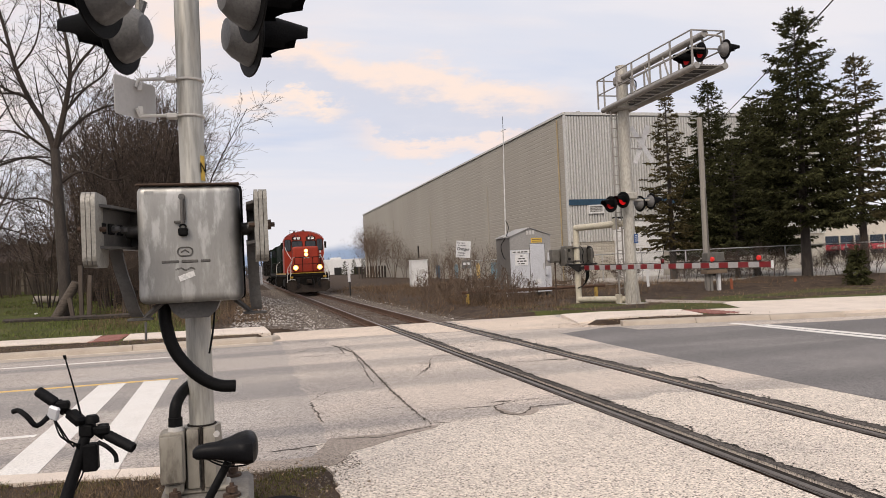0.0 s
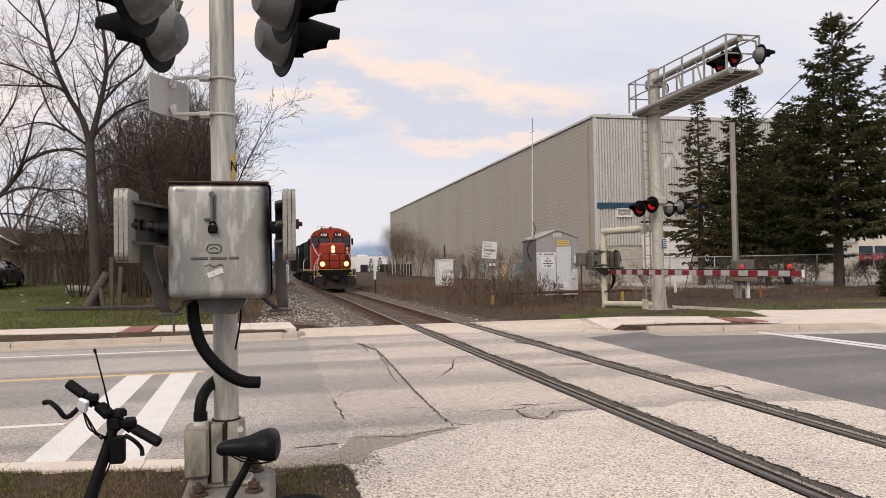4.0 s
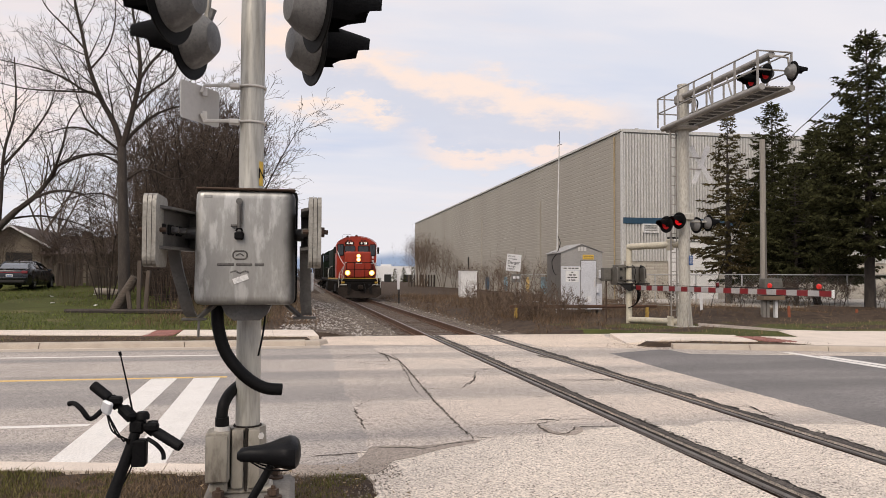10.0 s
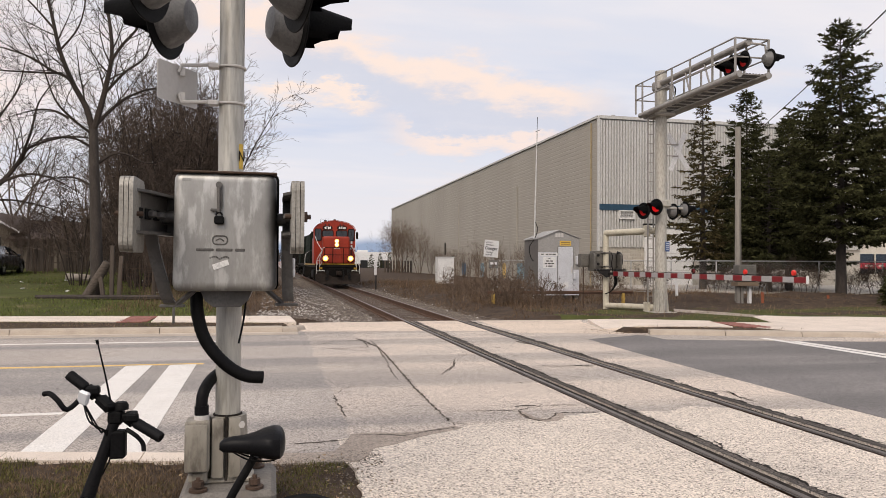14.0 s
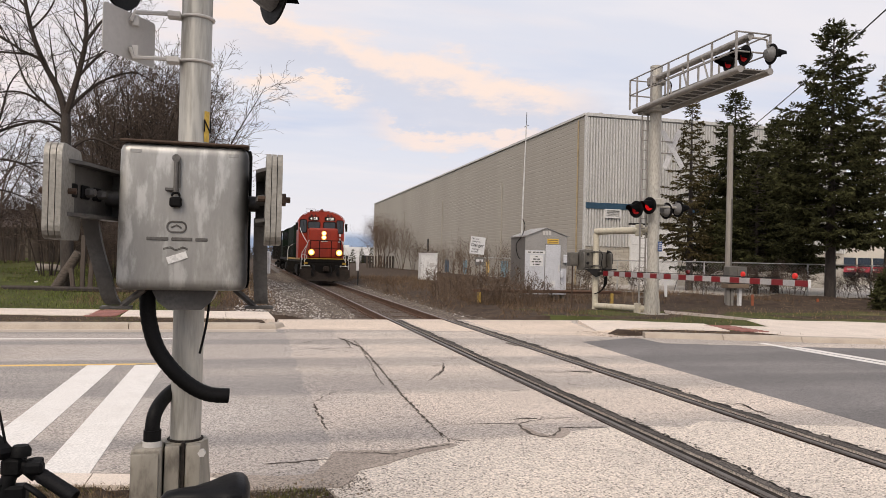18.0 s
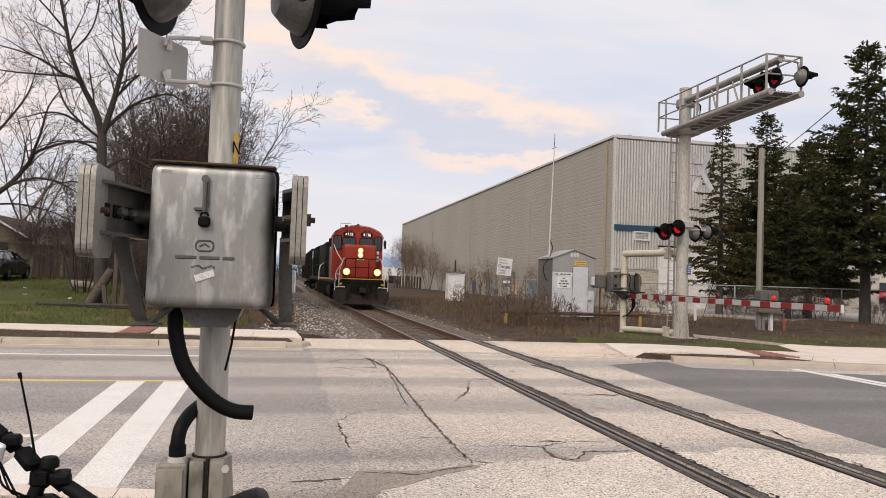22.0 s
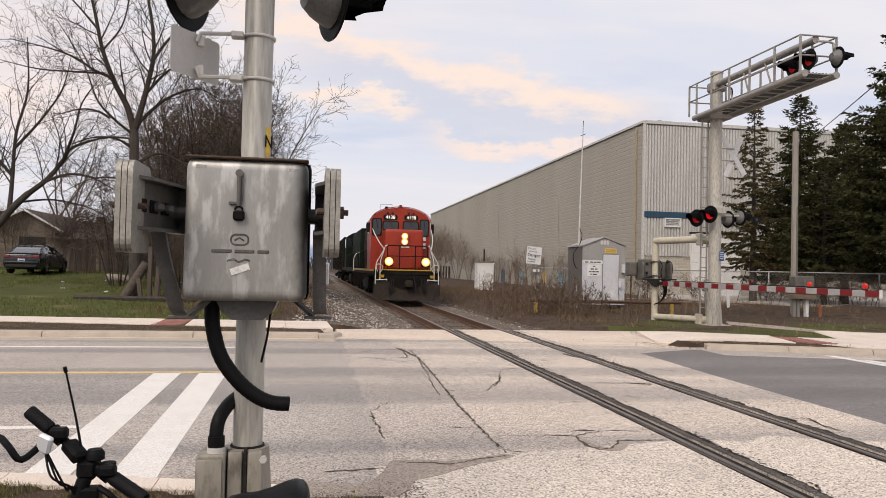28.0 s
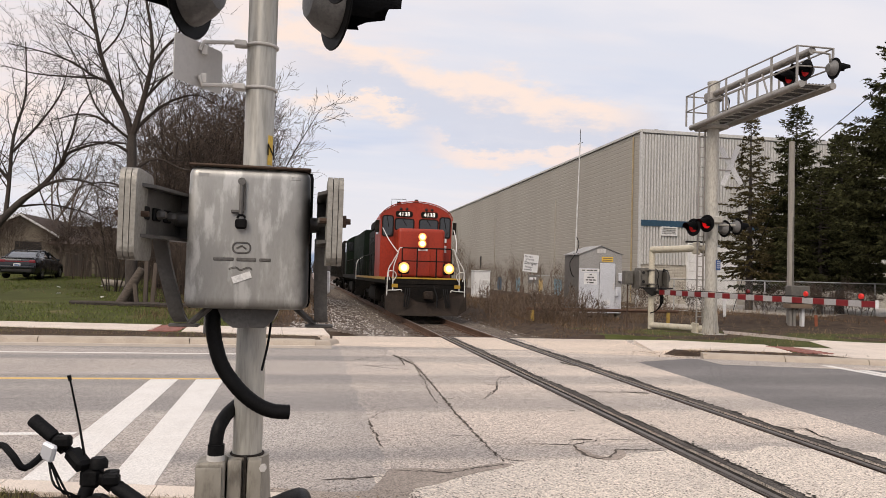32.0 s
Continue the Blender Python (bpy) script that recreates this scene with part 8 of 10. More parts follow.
def thicket(x, y, z, h, seed, stems=7, label="leafless multi-stemmed shrub with dense twigs", kids=(10, 6, 3), top=3, r=0.035, flare=0.17, material=None):
    rng = random.Random(seed)
    store = (([], []), ([], []))
    for k in range(stems):
        a = k * math.tau / stems + rng.random()
        p = Vector((0.35 * math.cos(a), 0.35 * math.sin(a), -0.1))
        d = Vector((math.cos(a) * flare, math.sin(a) * flare, 1))
        grow(store, rng, p, d, h * rng.uniform(0.7, 1.0), r * rng.uniform(0.7, 1.2), 0, top, 0.07, kids, 0.045)
    for v, _ in store:
        v[:] = [(a * 0.84, b * 0.84, c) for a, b, c in v]
    t = thing("bare_shrub", (x, y, z), label, "shrub", "thicket by the track")
    part("stem", raw_mesh("stem", *store[0]), material or M_TWIG, t)
    part("crown", raw_mesh("crown", *store[1]), material or M_TWIG, t)
    return t


def arching_shrub(x, y, z, h, seed, stems=11, wide=0.16, material=None):
    """Tall leafless shrub: many long stems fanning up from one root, each lined with upswept twigs."""
    rng = random.Random(seed)
    store = (([], []), ([], []))

    def twig(p, d, length, r, level):
        n = 4 if level else 8
        pts, q, dd = [p.copy()], p.copy(), d.normalized()
        for k in range(n):
            bend = 0.14 if level else 0.05
            dd = (dd + Vector((rng.gauss(0, bend), rng.gauss(0, bend), rng.gauss(0.03 if level else -0.008, bend * 0.7)))).normalized()
            q = q + dd * (length / n)
            pts.append(q.copy())
        rs = [max(0.0075, r * (1 - 0.85 * k / n)) for k in range(n + 1)]
        v, f = store[0 if level == 0 else 1]
        limb(v, f, pts, rs, 5 if level == 0 else 3)
        if level == 3:
            return
        m = (int(h * 2.2), 5, 3)[level]
        for k in range(m):
            u = (0.22 if level == 0 else 0.12) + (0.78 if level == 0 else 0.85) * (k + rng.random()) / m
            i = min(int(u * n), n - 1)
            at = pts[i].lerp(pts[i + 1], u * n - i)
            ax = (pts[i + 1] - pts[i]).normalized()
            o = Matrix.Rotation(rng.random() * math.tau, 3, ax) @ ax.orthogonal().normalized()
            a = rng.uniform(0.45, 0.95)
            ln = (length * 0.30 * (1.15 - 0.6 * u) if level == 0 else length * rng.uniform(0.32, 0.6))
            twig(at, ax * math.cos(a) + o * math.sin(a), ln * rng.uniform(0.6, 1.2), max(0.0085, rs[i] * 0.5), level + 1)
    for k in range(stems):
        a = k * math.tau / stems + rng.random()
        lean = wide * rng.uniform(0.3, 1.5)
        twig(Vector((0.5 * math.cos(a) * rng.random(), 0.5 * math.sin(a) * rng.random(), -0.1)), Vector((math.cos(a) * lean, math.sin(a) * lean, 1)), h * rng.uniform(0.62, 1.0), h * 0.0065 * rng.uniform(0.7, 1.3), 0)
    t = thing("bare_shrub", (x, y, z), "tall leafless shrub with many upswept stems", "shrub", "thicket by the track")
    part("stem", raw_mesh("stem", *store[0]), material or M_BARKB, t)
    part("crown", raw_mesh("crown", *store[1]), material or M_TWIGC, t)
    return t


def spruce(x, y, z, h, spread, seed, low, material, label, density=1.0, lean=0.0, taper=0.72):
    """Conifer: straight trunk, boughs at every height that sag and lift at the tip, with side twigs full of needle tufts."""
    rng = random.Random(seed)
    tv, tf = [], []
    limb(tv, tf, [Vector((lean * f * h, 0, h * f)) for f in (0, 0.3, 0.6, 1.0)], [0.020 * h, 0.014 * h, 0.008 * h, 0.012], 8)
    v, f, bv, bf = [], [], [], []

    def tuft(p, d, length, width):
        s = Vector((rng.gauss(0, 1), rng.gauss(0, 1), rng.gauss(0, 0.6))).cross(d)
        s = s.normalized() if s.length > 1e-3 else Vector((1, 0, 0))
        i = len(v)
        v.extend([tuple(p - s * width * 0.5), tuple(p + s * width * 0.5), tuple(p + d * length + s * width * 0.15)])
        f.append((i, i + 1, i + 2))

    n = int((h - low) * 24 * density)
    for k in range(n):
        u = ((k + rng.random()) / n) ** 1.12
        zz = low + (h - low) * u
        a = k * 2.39996 + rng.gauss(0, 0.3)
        lump = 0.86 + 0.50 * noise.noise((1.6 * math.cos(a), 1.6 * math.sin(a), zz * 0.42 + seed))
        L = (spread * (1 - u) ** taper * (0.80 + 0.20 * min(1, u * 6)) + 0.14) * rng.uniform(0.66, 1.10) * lump
        out = Vector((math.cos(a), math.sin(a), 0))
        sag = 0.34 * (1 - u) + rng.uniform(-0.10, 0.10) - (0.55 if u > 0.86 else 0)
        base = Vector((lean * zz, 0, zz))
        pts = [base + out * (L * q) + Vector((0, 0, -sag * L * q + 0.24 * L * q * q)) for q in (0, 0.33, 0.66, 1.0)]
        limb(bv, bf, pts, [0.010 + 0.010 * L, 0.008 + 0.005 * L, 0.006, 0.003], 3)
        side0 = Vector((-math.sin(a), math.cos(a), 0))
        m = max(3, int(L / 0.17))
        for j in range(m):
            q = 0.22 + 0.78 * (j + rng.random()) / m
            i = min(int(q * 3), 2)
            p = pts[i].lerp(pts[i + 1], q * 3 - i)
            along = (pts[i + 1] - pts[i]).normalized()
            for sgn in (-1, 1):
                d = (along * rng.uniform(0.5, 0.9) + side0 * sgn * rng.uniform(0.5, 1.0) + Vector((0, 0, rng.uniform(-0.5, 0.10)))).normalized()
                tl = (0.20 + 0.26 * L * (1.05 - q)) * rng.uniform(0.6, 1.15)
                c = max(2, int(tl / 0.075))
                for e in range(c):
                    w = p + d * (tl * (e + rng.random()) / c) + Vector((0, 0, -0.10 * tl * (e / c) ** 2))
                    for _ in range(2):
                        dd = (d + Vector((rng.gauss(0, 0.55), rng.gauss(0, 0.55), rng.gauss(-0.12, 0.45)))).normalized()
                        ln = rng.uniform(0.10, 0.22)
                        tuft(w, dd, ln, ln * rng.uniform(0.35, 0.65))
    for k in range(40):
        q = rng.random()
        tuft(Vector((lean * h, 0, h + 0.25 - 0.8 * q)), Vector((rng.gauss(0, 0.5), rng.gauss(0, 0.5), 1 - q)).normalized(), 0.16 + 0.1 * q, 0.07)
    t = thing("spruce_tree", (x, y, z), label, "tree", "spruces by the fence")
    part("trunk", raw_mesh("trunk", tv, tf, True), M_BARK, t)
    part("bough", raw_mesh("bough", bv, bf), M_BARK, t)
    part("crown", raw_mesh("crown", v, f), material, t)
    return t


spruce(21.1, 40.0, 0.1, 11.3, 2.6, 11, 2.2, M_NEEDLEB, "thin spruce with sparse browning boughs", 0.55, 0, 0.85)
spruce(25.4, 42.0, 0.1, 12.3, 4.4, 12, 1.5, M_NEEDLE, "dark green spruce with dense drooping boughs", 1.0, 0, 0.80)
spruce(27.6, 41.0, 0.1, 10.6, 4.2, 19, 1.7, M_NEEDLE, "dark green spruce with dense drooping boughs", 0.9, 0, 0.80)
spruce(25.0, 37.5, 0.1, 9.6, 4.2, 13, 1.9, M_NEEDLE, "broad dark green spruce with dense boughs", 1.0)
spruce(22.6, 36.0, 0.1, 7.6, 3.4, 17, 1.8, M_NEEDLE, "broad dark green spruce with dense boughs", 0.9)
spruce(20.9, 28.7, 0.05, 12.2, 3.7, 14, 3.0, M_NEEDLE, "tall dark green spruce in front of the fence", 1.15, 0, 0.70)
spruce(28.2, 33.0, 0.1, 11.5, 3.4, 15, 3.1, M_NEEDLEB, "tall spruce with thinning brownish boughs", 0.7)
spruce(32.5, 32.0, 0.1, 11.0, 3.8, 16, 3.1, M_NEEDLE, "dark green spruce with dense drooping boughs", 0.9)
spruce(19.75, 24.6, 0.02, 1.3, 0.36, 18, 0.08, M_NEEDLE, "small dark evergreen shrub by the fence", 1.6)

# forked tree beside the fence, and the tree leaning in over the yard
limbed_tree(-9.72, 29.1, 0.2, [
    (0.23, [(0.04, 0, -0.1), (-0.04, 0, 2.4), (-0.12, 0, 4.4), (-0.18, 0, 6.1)]),
    (0.165, [(-0.18, 0, 6.0), (-0.45, 0.1, 6.9), (-0.95, 0.2, 7.8), (-1.35, 0.1, 8.9), (-1.6, 0.0, 10.1), (-1.9, -0.1, 11.6), (-1.95, 0.1, 13.2)]),
    (0.165, [(-0.18, 0, 6.0), (0.10, -0.2, 6.9), (0.30, -0.3, 7.7), (0.48, -0.4, 8.7), (0.42, -0.5, 9.8), (0.2, -0.6, 11.2), (0.3, -0.7, 13.0)]),
    (0.105, [(-0.14, 0, 6.2), (0.35, 0.3, 6.9), (1.0, 0.5, 7.5), (1.9, 0.5, 7.8), (2.6, 0.6, 7.5)]),
    (0.075, [(-0.18, 0, 5.9), (-0.8, -0.4, 6.4), (-1.3, -0.6, 7.0), (-1.75, -0.7, 8.2), (-2.6, -0.9, 9.6)]),
    (0.070, [(-0.9, -0.4, 6.4), (-1.4, -0.3, 6.65), (-2.0, -0.2, 6.68), (-2.9, -0.1, 6.4)]),
    (0.080, [(-1.0, 0.2, 7.95), (-1.7, 0.5, 8.25), (-2.5, 0.7, 8.75), (-3.6, 0.9, 9.1), (-4.8, 1.1, 9.35)]),
    (0.065, [(-1.3, 0.2, 8.1), (-2.0, -0.4, 7.95), (-3.2, -0.7, 7.9), (-4.4, -0.9, 8.1)]),
    (0.085, [(0.46, -0.4, 8.5), (0.9, -0.6, 9.1), (1.4, -0.7, 9.7), (1.75, -0.8, 10.6), (2.4, -0.9, 12.0)]),
    (0.075, [(0.25, -0.2, 7.4), (0.8, 0.3, 8.3), (1.45, 0.6, 9.0), (1.7, 0.8, 10.2), (1.6, 0.9, 12.2)]),
    (0.085, [(0.0, 0, 4.9), (0.40, 0.2, 5.25), (0.85, 0.3, 5.3), (1.6, 0.4, 5.0), (2.3, 0.4, 5.2)]),
    (0.070, [(-0.15, 0, 5.4), (-0.7, -0.3, 5.7), (-1.5, -0.5, 5.65), (-2.6, -0.7, 5.1)]),
    (0.060, [(-0.1, 0, 4.0), (-0.9, 0.4, 4.4), (-1.8, 0.6, 4.3), (-2.8, 0.8, 3.8)]),
    (0.060, [(-1.5, 0.1, 9.6), (-2.2, 0.3, 10.4), (-3.1, 0.5, 11.4), (-3.4, 0.6, 12.6)]),
    (0.055, [(-1.35, 0.1, 8.9), (-0.8, 0.4, 9.9), (-0.6, 0.5, 11.2), (-0.7, 0.5, 12.8)]),
], 21, "tall forked bare tree with grey bark beside the fence", (5, 3, 2), 3)
limbed_tree(-17.4, 34.0, 0.6, [
    (0.19, [(0, 0, -0.1), (0.7, 0, 1.4), (1.6, 0, 2.8), (2.4, 0, 3.7)]),
    (0.16, [(2.3, 0, 3.6), (3.1, 0, 4.3), (3.7, 0.1, 5.2), (4.0, 0.2, 5.7), (5.4, 0.3, 6.2), (6.9, 0.5, 6.1)]),
    (0.10, [(3.0, 0, 4.2), (4.0, -0.3, 4.5), (5.0, -0.5, 4.35), (6.2, -0.6, 3.7)]),
    (0.14, [(1.7, 0, 2.9), (1.7, 0.2, 4.2), (1.75, 0.3, 6.2), (2.1, 0.4, 8.0), (2.0, 0.4, 10.2)]),
    (0.09, [(1.75, 0.3, 5.6), (2.6, 0.5, 6.8), (3.3, 0.8, 8.2), (3.6, 0.8, 9.6)]),
    (0.09, [(3.6, 0.1, 5.0), (4.2, -0.5, 6.2), (4.5, -0.6, 7.4), (5.2, -0.8, 8.4)]),
    (0.10, [(1.7, 0.2, 4.4), (0.6, 0.0, 5.8), (-0.4, -0.3, 7.4), (-0.8, -0.3, 9.5)]),
    (0.07, [(2.0, 0, 3.3), (3.2, 0.5, 3.5), (4.6, 0.8, 3.2), (5.6, 0.9, 2.6)]),
], 22, "leaning bare tree with wide low limbs", (5, 3, 2), 3)
k = 0
for x, y, h, wide in ((-9.0, 34.0, 8.2, 0.20), (-7.7, 35.5, 9.6, 0.20), (-7.2, 38.0, 9.2, 0.14), (-7.3, 40.5, 9.0, 0.13), (-7.6, 42.0, 11.0, 0.18), (-10.2, 38.0, 8.8, 0.20), (-7.5, 45.0, 10.4, 0.12), (-7.9, 39.2, 9.0, 0.14), (-8.8, 37.0, 10.4, 0.17), (-8.6, 31.8, 5.2, 0.26), (-7.0, 33.0, 5.6, 0.24), (-11.6, 35.0, 5.6, 0.25), (-6.6, 36.4, 5.6, 0.16)):
    arching_shrub(x, y, ground_z(x, y), h, 40 + k, 14 if h > 7 else 9, wide)
    k += 1
far = bare_tree(-24, 66, 1.5, 12.0, 0.2, 31, (0, 0), 3, (8, 7, 5), "far bare tree behind the houses", 0.3)
rng = random.Random(5)
for x, y, s in ((-31, 70, 1.0), (-38, 64, 0.9), (-20, 74, 0.95), (-15, 70, 0.85), (-45, 72, 1.0), (-27, 80, 1.1), (-12, 78, 0.8), (-34, 58, 0.8), (-52, 66, 1.0), (-17, 62, 0.7), (-10, 66, 0.6)):
    ob = copy_thing(far, pose(x, y, 1.5, 0, 0, rng.uniform(0, 360)))
    ob.scale = (s, s, s)

# saplings and brush along the warehouse, the sign and the fence
sprig = thicket(15.2, 112, 0, 6.0, 60, 7, "leafless brush growing against the wall", (9, 5, 3), 3, 0.045, 0.22, M_TWIGB)
for x, y, s in ((15.8, 119, 1.15), (16.4, 104, 0.9), (16.6, 126, 1.2), (16.9, 98, 0.55), (17.2, 92, 0.5), (17.0, 84, 0.45), (17.2, 76, 0.4), (17.3, 68, 0.42), (17.0, 60, 0.4), (16.9, 54, 0.36)):
    ob = copy_thing(sprig, pose(x, y, 0, 0, 0, rng.uniform(0, 360)))
    ob.scale = (s, s, s)
shoot = thicket(12.0, 60, 0, 3.0, 61, 3, "thin leafless saplings among dead weeds", (5, 3), 2, 0.022, 0.12, M_TWIGB)
SHOOTS = [(12.9, 57, 1.25), (11.6, 55.6, 0.8), (13.6, 62, 1.2), (14.4, 52, 1.0), (10.4, 57.5, 0.7), (15.4, 48, 0.9), (13.2, 46, 0.8), (6.2, 31.5, 0.55), (6.7, 32.5, 0.85), (5.9, 33.5, 0.5), (7.1, 29.6, 0.45), (4.6, 29.5, 0.45),
          (5.4, 27.9, 0.35), (6.0, 27.6, 0.4), (6.6, 27.8, 0.38), (6.9, 28.6, 0.45), (4.1, 31.8, 0.35), (4.6, 26.9, 0.38), (5.1, 26.6, 0.3), (5.8, 26.8, 0.42), (6.3, 27.0, 0.34), (3.9, 28.4, 0.3), (7.3, 27.9, 0.32), (4.4, 33.6, 0.42), (5.2, 35.4, 0.5), (3.8, 36.6, 0.4), (8.4, 28.3, 0.3), (9.9, 30.5, 0.5), (10.3, 33, 0.6), (11.0, 36, 0.6), (9.3, 38, 0.7), (8.0, 42, 0.6), (9.0, 47, 0.8), (7.0, 47, 0.5), (6.2, 41, 0.5)]
for x, y, s in SHOOTS:
    ob = copy_thing(shoot, pose(x, y, ground_z(x, y), 0, 0, rng.uniform(0, 360)))
    ob.scale = (s, s, s)
brush = arching_shrub(4.7, 27.4, ground_z(4.7, 27.4), 1.6, 64, 10, 0.5, M_TWIGB)
for x, y, s in ((5.3, 26.7, 0.8), (5.9, 27.3, 1.0), (6.5, 26.6, 0.75), (4.2, 28.9, 0.9), (3.9, 30.6, 0.8), (5.0, 29.2, 1.1), (6.8, 28.2, 0.8), (4.5, 32.2, 1.0), (9.9, 29.2, 0.7), (10.6, 30.6, 0.8), (11.8, 31.6, 0.7), (5.6, 34.0, 0.7), (7.2, 37.0, 0.8),
                (6.0, 39.5, 0.8), (8.6, 41.0, 0.8), (10.6, 44.5, 0.9), (7.4, 46.5, 0.8), (12.4, 49.0, 1.0), (4.9, 26.0, 0.7), (5.5, 25.6, 0.6), (4.3, 26.2, 0.7), (6.1, 25.9, 0.6), (5.1, 27.9, 1.2), (-4.4, 27.6, 0.6), (-4.9, 30.5, 0.8), (-4.3, 33.5, 0.8), (-5.2, 29.0, 0.7), (-4.6, 37.0, 0.9)):
    ob = copy_thing(brush, pose(x, y, ground_z(x, y) - 0.03, 0, 0, rng.uniform(0, 360)))
    ob.scale = (s, s, s * rng.uniform(0.8, 1.1))
hedge = thicket(-15.6, 44.0, ground_z(-15.6, 44.0), 3.4, 63, 8, "leafless brush in front of the board fence", (9, 5, 3), 3, 0.02, 0.2, M_TWIG)
for x, y, s in ((-13.8, 44.2, 0.9), (-12.3, 43.6, 1.0), (-10.9, 43.0, 0.95), (-9.6, 42.6, 1.1), (-17.2, 45.4, 0.8), (-20.4, 47.5, 0.9), (-22.5, 47.6, 0.8), (-11.8, 40.0, 0.7), (-10.0, 38.6, 0.9), (-8.6, 35.0, 0.9), (-8.9, 30.0, 0.55), (-7.6, 29.4, 0.6), (-6.9, 30.6, 0.6)):
    ob = copy_thing(hedge, pose(x, y, ground_z(x, y), 0, 0, rng.uniform(0, 360)))
    ob.scale = (s, s, s)
bramble = thicket(18.2, 31.2, 0.05, 1.6, 62, 9, "low tangle of bare stems along the fence", (8, 5, 2), 3, 0.014, 0.4, M_TWIG)
for x, y, s in ((19.2, 30.9, 0.9), (20.1, 30.0, 1.0), (16.8, 31.8, 0.8), (23.2, 28.9, 1.1), (24.1, 28.6, 1.0), (22.2, 29.6, 0.8), (25.6, 28.0, 0.9), (27.2, 27.2, 0.8), (14.6, 34.0, 0.8), (13.4, 36.5, 0.9)):
    ob = copy_thing(bramble, pose(x, y, 0.05, 0, 0, rng.uniform(0, 360)))
    ob.scale = (s, s, s)


# ---- grass, weeds, ballast ----
def blades(name, label, spots, material, seed, hgt, wid, lean, segs=2, category="grass"):
    """Many single blades or stems, too many to count."""
    rg = random.Random(seed)
    verts, faces = [], []
    for x, y, z, k in spots:
        h = rg.uniform(*hgt) * k
        a = rg.random() * math.tau
        w = rg.uniform(*wid)
        ln = rg.uniform(0, lean) * h
        dx, dy = math.cos(a) * w, math.sin(a) * w
        b = rg.random() * math.tau
        lx, ly = math.cos(b) * ln, math.sin(b) * ln
        i = len(verts)
        if segs == 1:
            verts += [(x - dx, y - dy, z), (x + dx, y + dy, z), (x + lx, y + ly, z + h)]
            faces.append((i, i + 1, i + 2))
        else:
            verts += [(x - dx, y - dy, z), (x + dx, y + dy, z), (x + lx * 0.4 + dx * 0.7, y + ly * 0.4 + dy * 0.7, z + h * 0.6), (x + lx * 0.4 - dx * 0.7, y + ly * 0.4 - dy * 0.7, z + h * 0.6), (x + lx, y + ly, z + h)]
            faces += [(i, i + 1, i + 2, i + 3), (i + 3, i + 2, i + 4)]
    me = raw_mesh(name, verts, faces)
    me.materials.append(material)
    return tagged(new(name, me), label, category, kind="stuff")


def scatter(n, x0, x1, y0, y1, seed, keep=None, dens=None):
    rg = random.Random(seed)
    out = []
    while n > 0:
        x, y = rg.uniform(x0, x1), rg.uniform(y0, y1)
        n -= 1
        if keep and not keep(x, y):
            continue
        k = 0.55 + 0.9 * max(0, noise.noise((x * 0.8, y * 0.8, seed)) + 0.35)
        out.append((x, y, ground_z(x, y) - 0.004, k))
    return out


def verge(x, y):
    return x < -3.0 + 0.12 * noise.noise((x * 3, y * 3, 2)) and y < near_kerb(x) - 0.25 + 0.05 * noise.noise((x * 4, 0, 9))


blades("verge_grass", "short patchy green grass on the verge", scatter(90000, -9, -2.7, 3.2, 7.2, 71, lambda x, y: verge(x, y) and noise.noise((x * 1.3, y * 1.3, 5)) + 0.6 * noise.noise((x * 5, y * 5, 5)) > 0.0), M_GRASSV, 1, (0.012, 0.045), (0.0018, 0.0035), 0.9)
blades("verge_straw", "dry straw among the verge grass", scatter(70000, -9, -2.7, 3.2, 7.2, 72, verge), M_STRAW, 2, (0.015, 0.06), (0.0015, 0.003), 1.6)
blades("lawn_grass", "rough lawn of short grass tufts", scatter(70000, -34, -4.5, 21.6, 46, 73, lambda x, y: y > walk_far(x) and noise.noise((x * 0.25, y * 0.25, 8)) > -0.25), M_GRASSB, 3, (0.04, 0.12), (0.006, 0.014), 0.8, 1)
blades("lawn_straw", "dry patches in the rough lawn", scatter(15000, -34, -4.0, 21.6, 46, 74, lambda x, y: y > walk_far(x) and noise.noise((x * 0.2, y * 0.3, 2)) > -0.1), M_DRYB, 4, (0.03, 0.10), (0.005, 0.012), 1.0, 1)
blades("kerb_strip_straw", "trodden straw and soil on the kerb strip", scatter(14000, -26, -3.2, 17.95, 20.7, 75, lambda x, y: y < walk_near(x)), M_DRYB, 5, (0.015, 0.05), (0.004, 0.010), 1.2, 1)
blades("kerb_strip_grass", "thin green grass on the kerb strip", scatter(5500, -26, -3.2, 17.95, 20.7, 76, lambda x, y: y < walk_near(x) and noise.noise((x * 0.7, y * 1.5, 3)) > 0.05), M_GRASSB, 6, (0.015, 0.05), (0.004, 0.009), 1.0, 1)
blades("far_verge_grass", "short green grass round the signal mast", scatter(9000, 5.2, 26, 17.4, 25.0, 77, lambda x, y: (r_far(x) + 0.05 if x < 9 else 17.4 + 2.4 * (x - 9) if x < 10 else 19.9 - 0.25 * (x - 10.6)) < y < 23.4 + 0.12 * max(0, x - 15) and noise.noise((x * 0.5, y * 0.8, 4)) > 0.0), M_GRASSV, 7, (0.015, 0.05), (0.005, 0.010), 0.8, 1)
blades("far_verge_straw", "dry straw round the signal mast", scatter(12000, 4.4, 26, 15.3, 33.0, 78, lambda x, y: y > (r_far(x) + 0.05 if x < 9 else 17.4 + 2.4 * (x - 9) if x < 10 else 19.9 - 0.25 * (x - 10.6)) or y < 16.9 - 0.35 * (x - 4.34)), M_DRYB, 8, (0.03, 0.10), (0.005, 0.012), 1.1, 1)
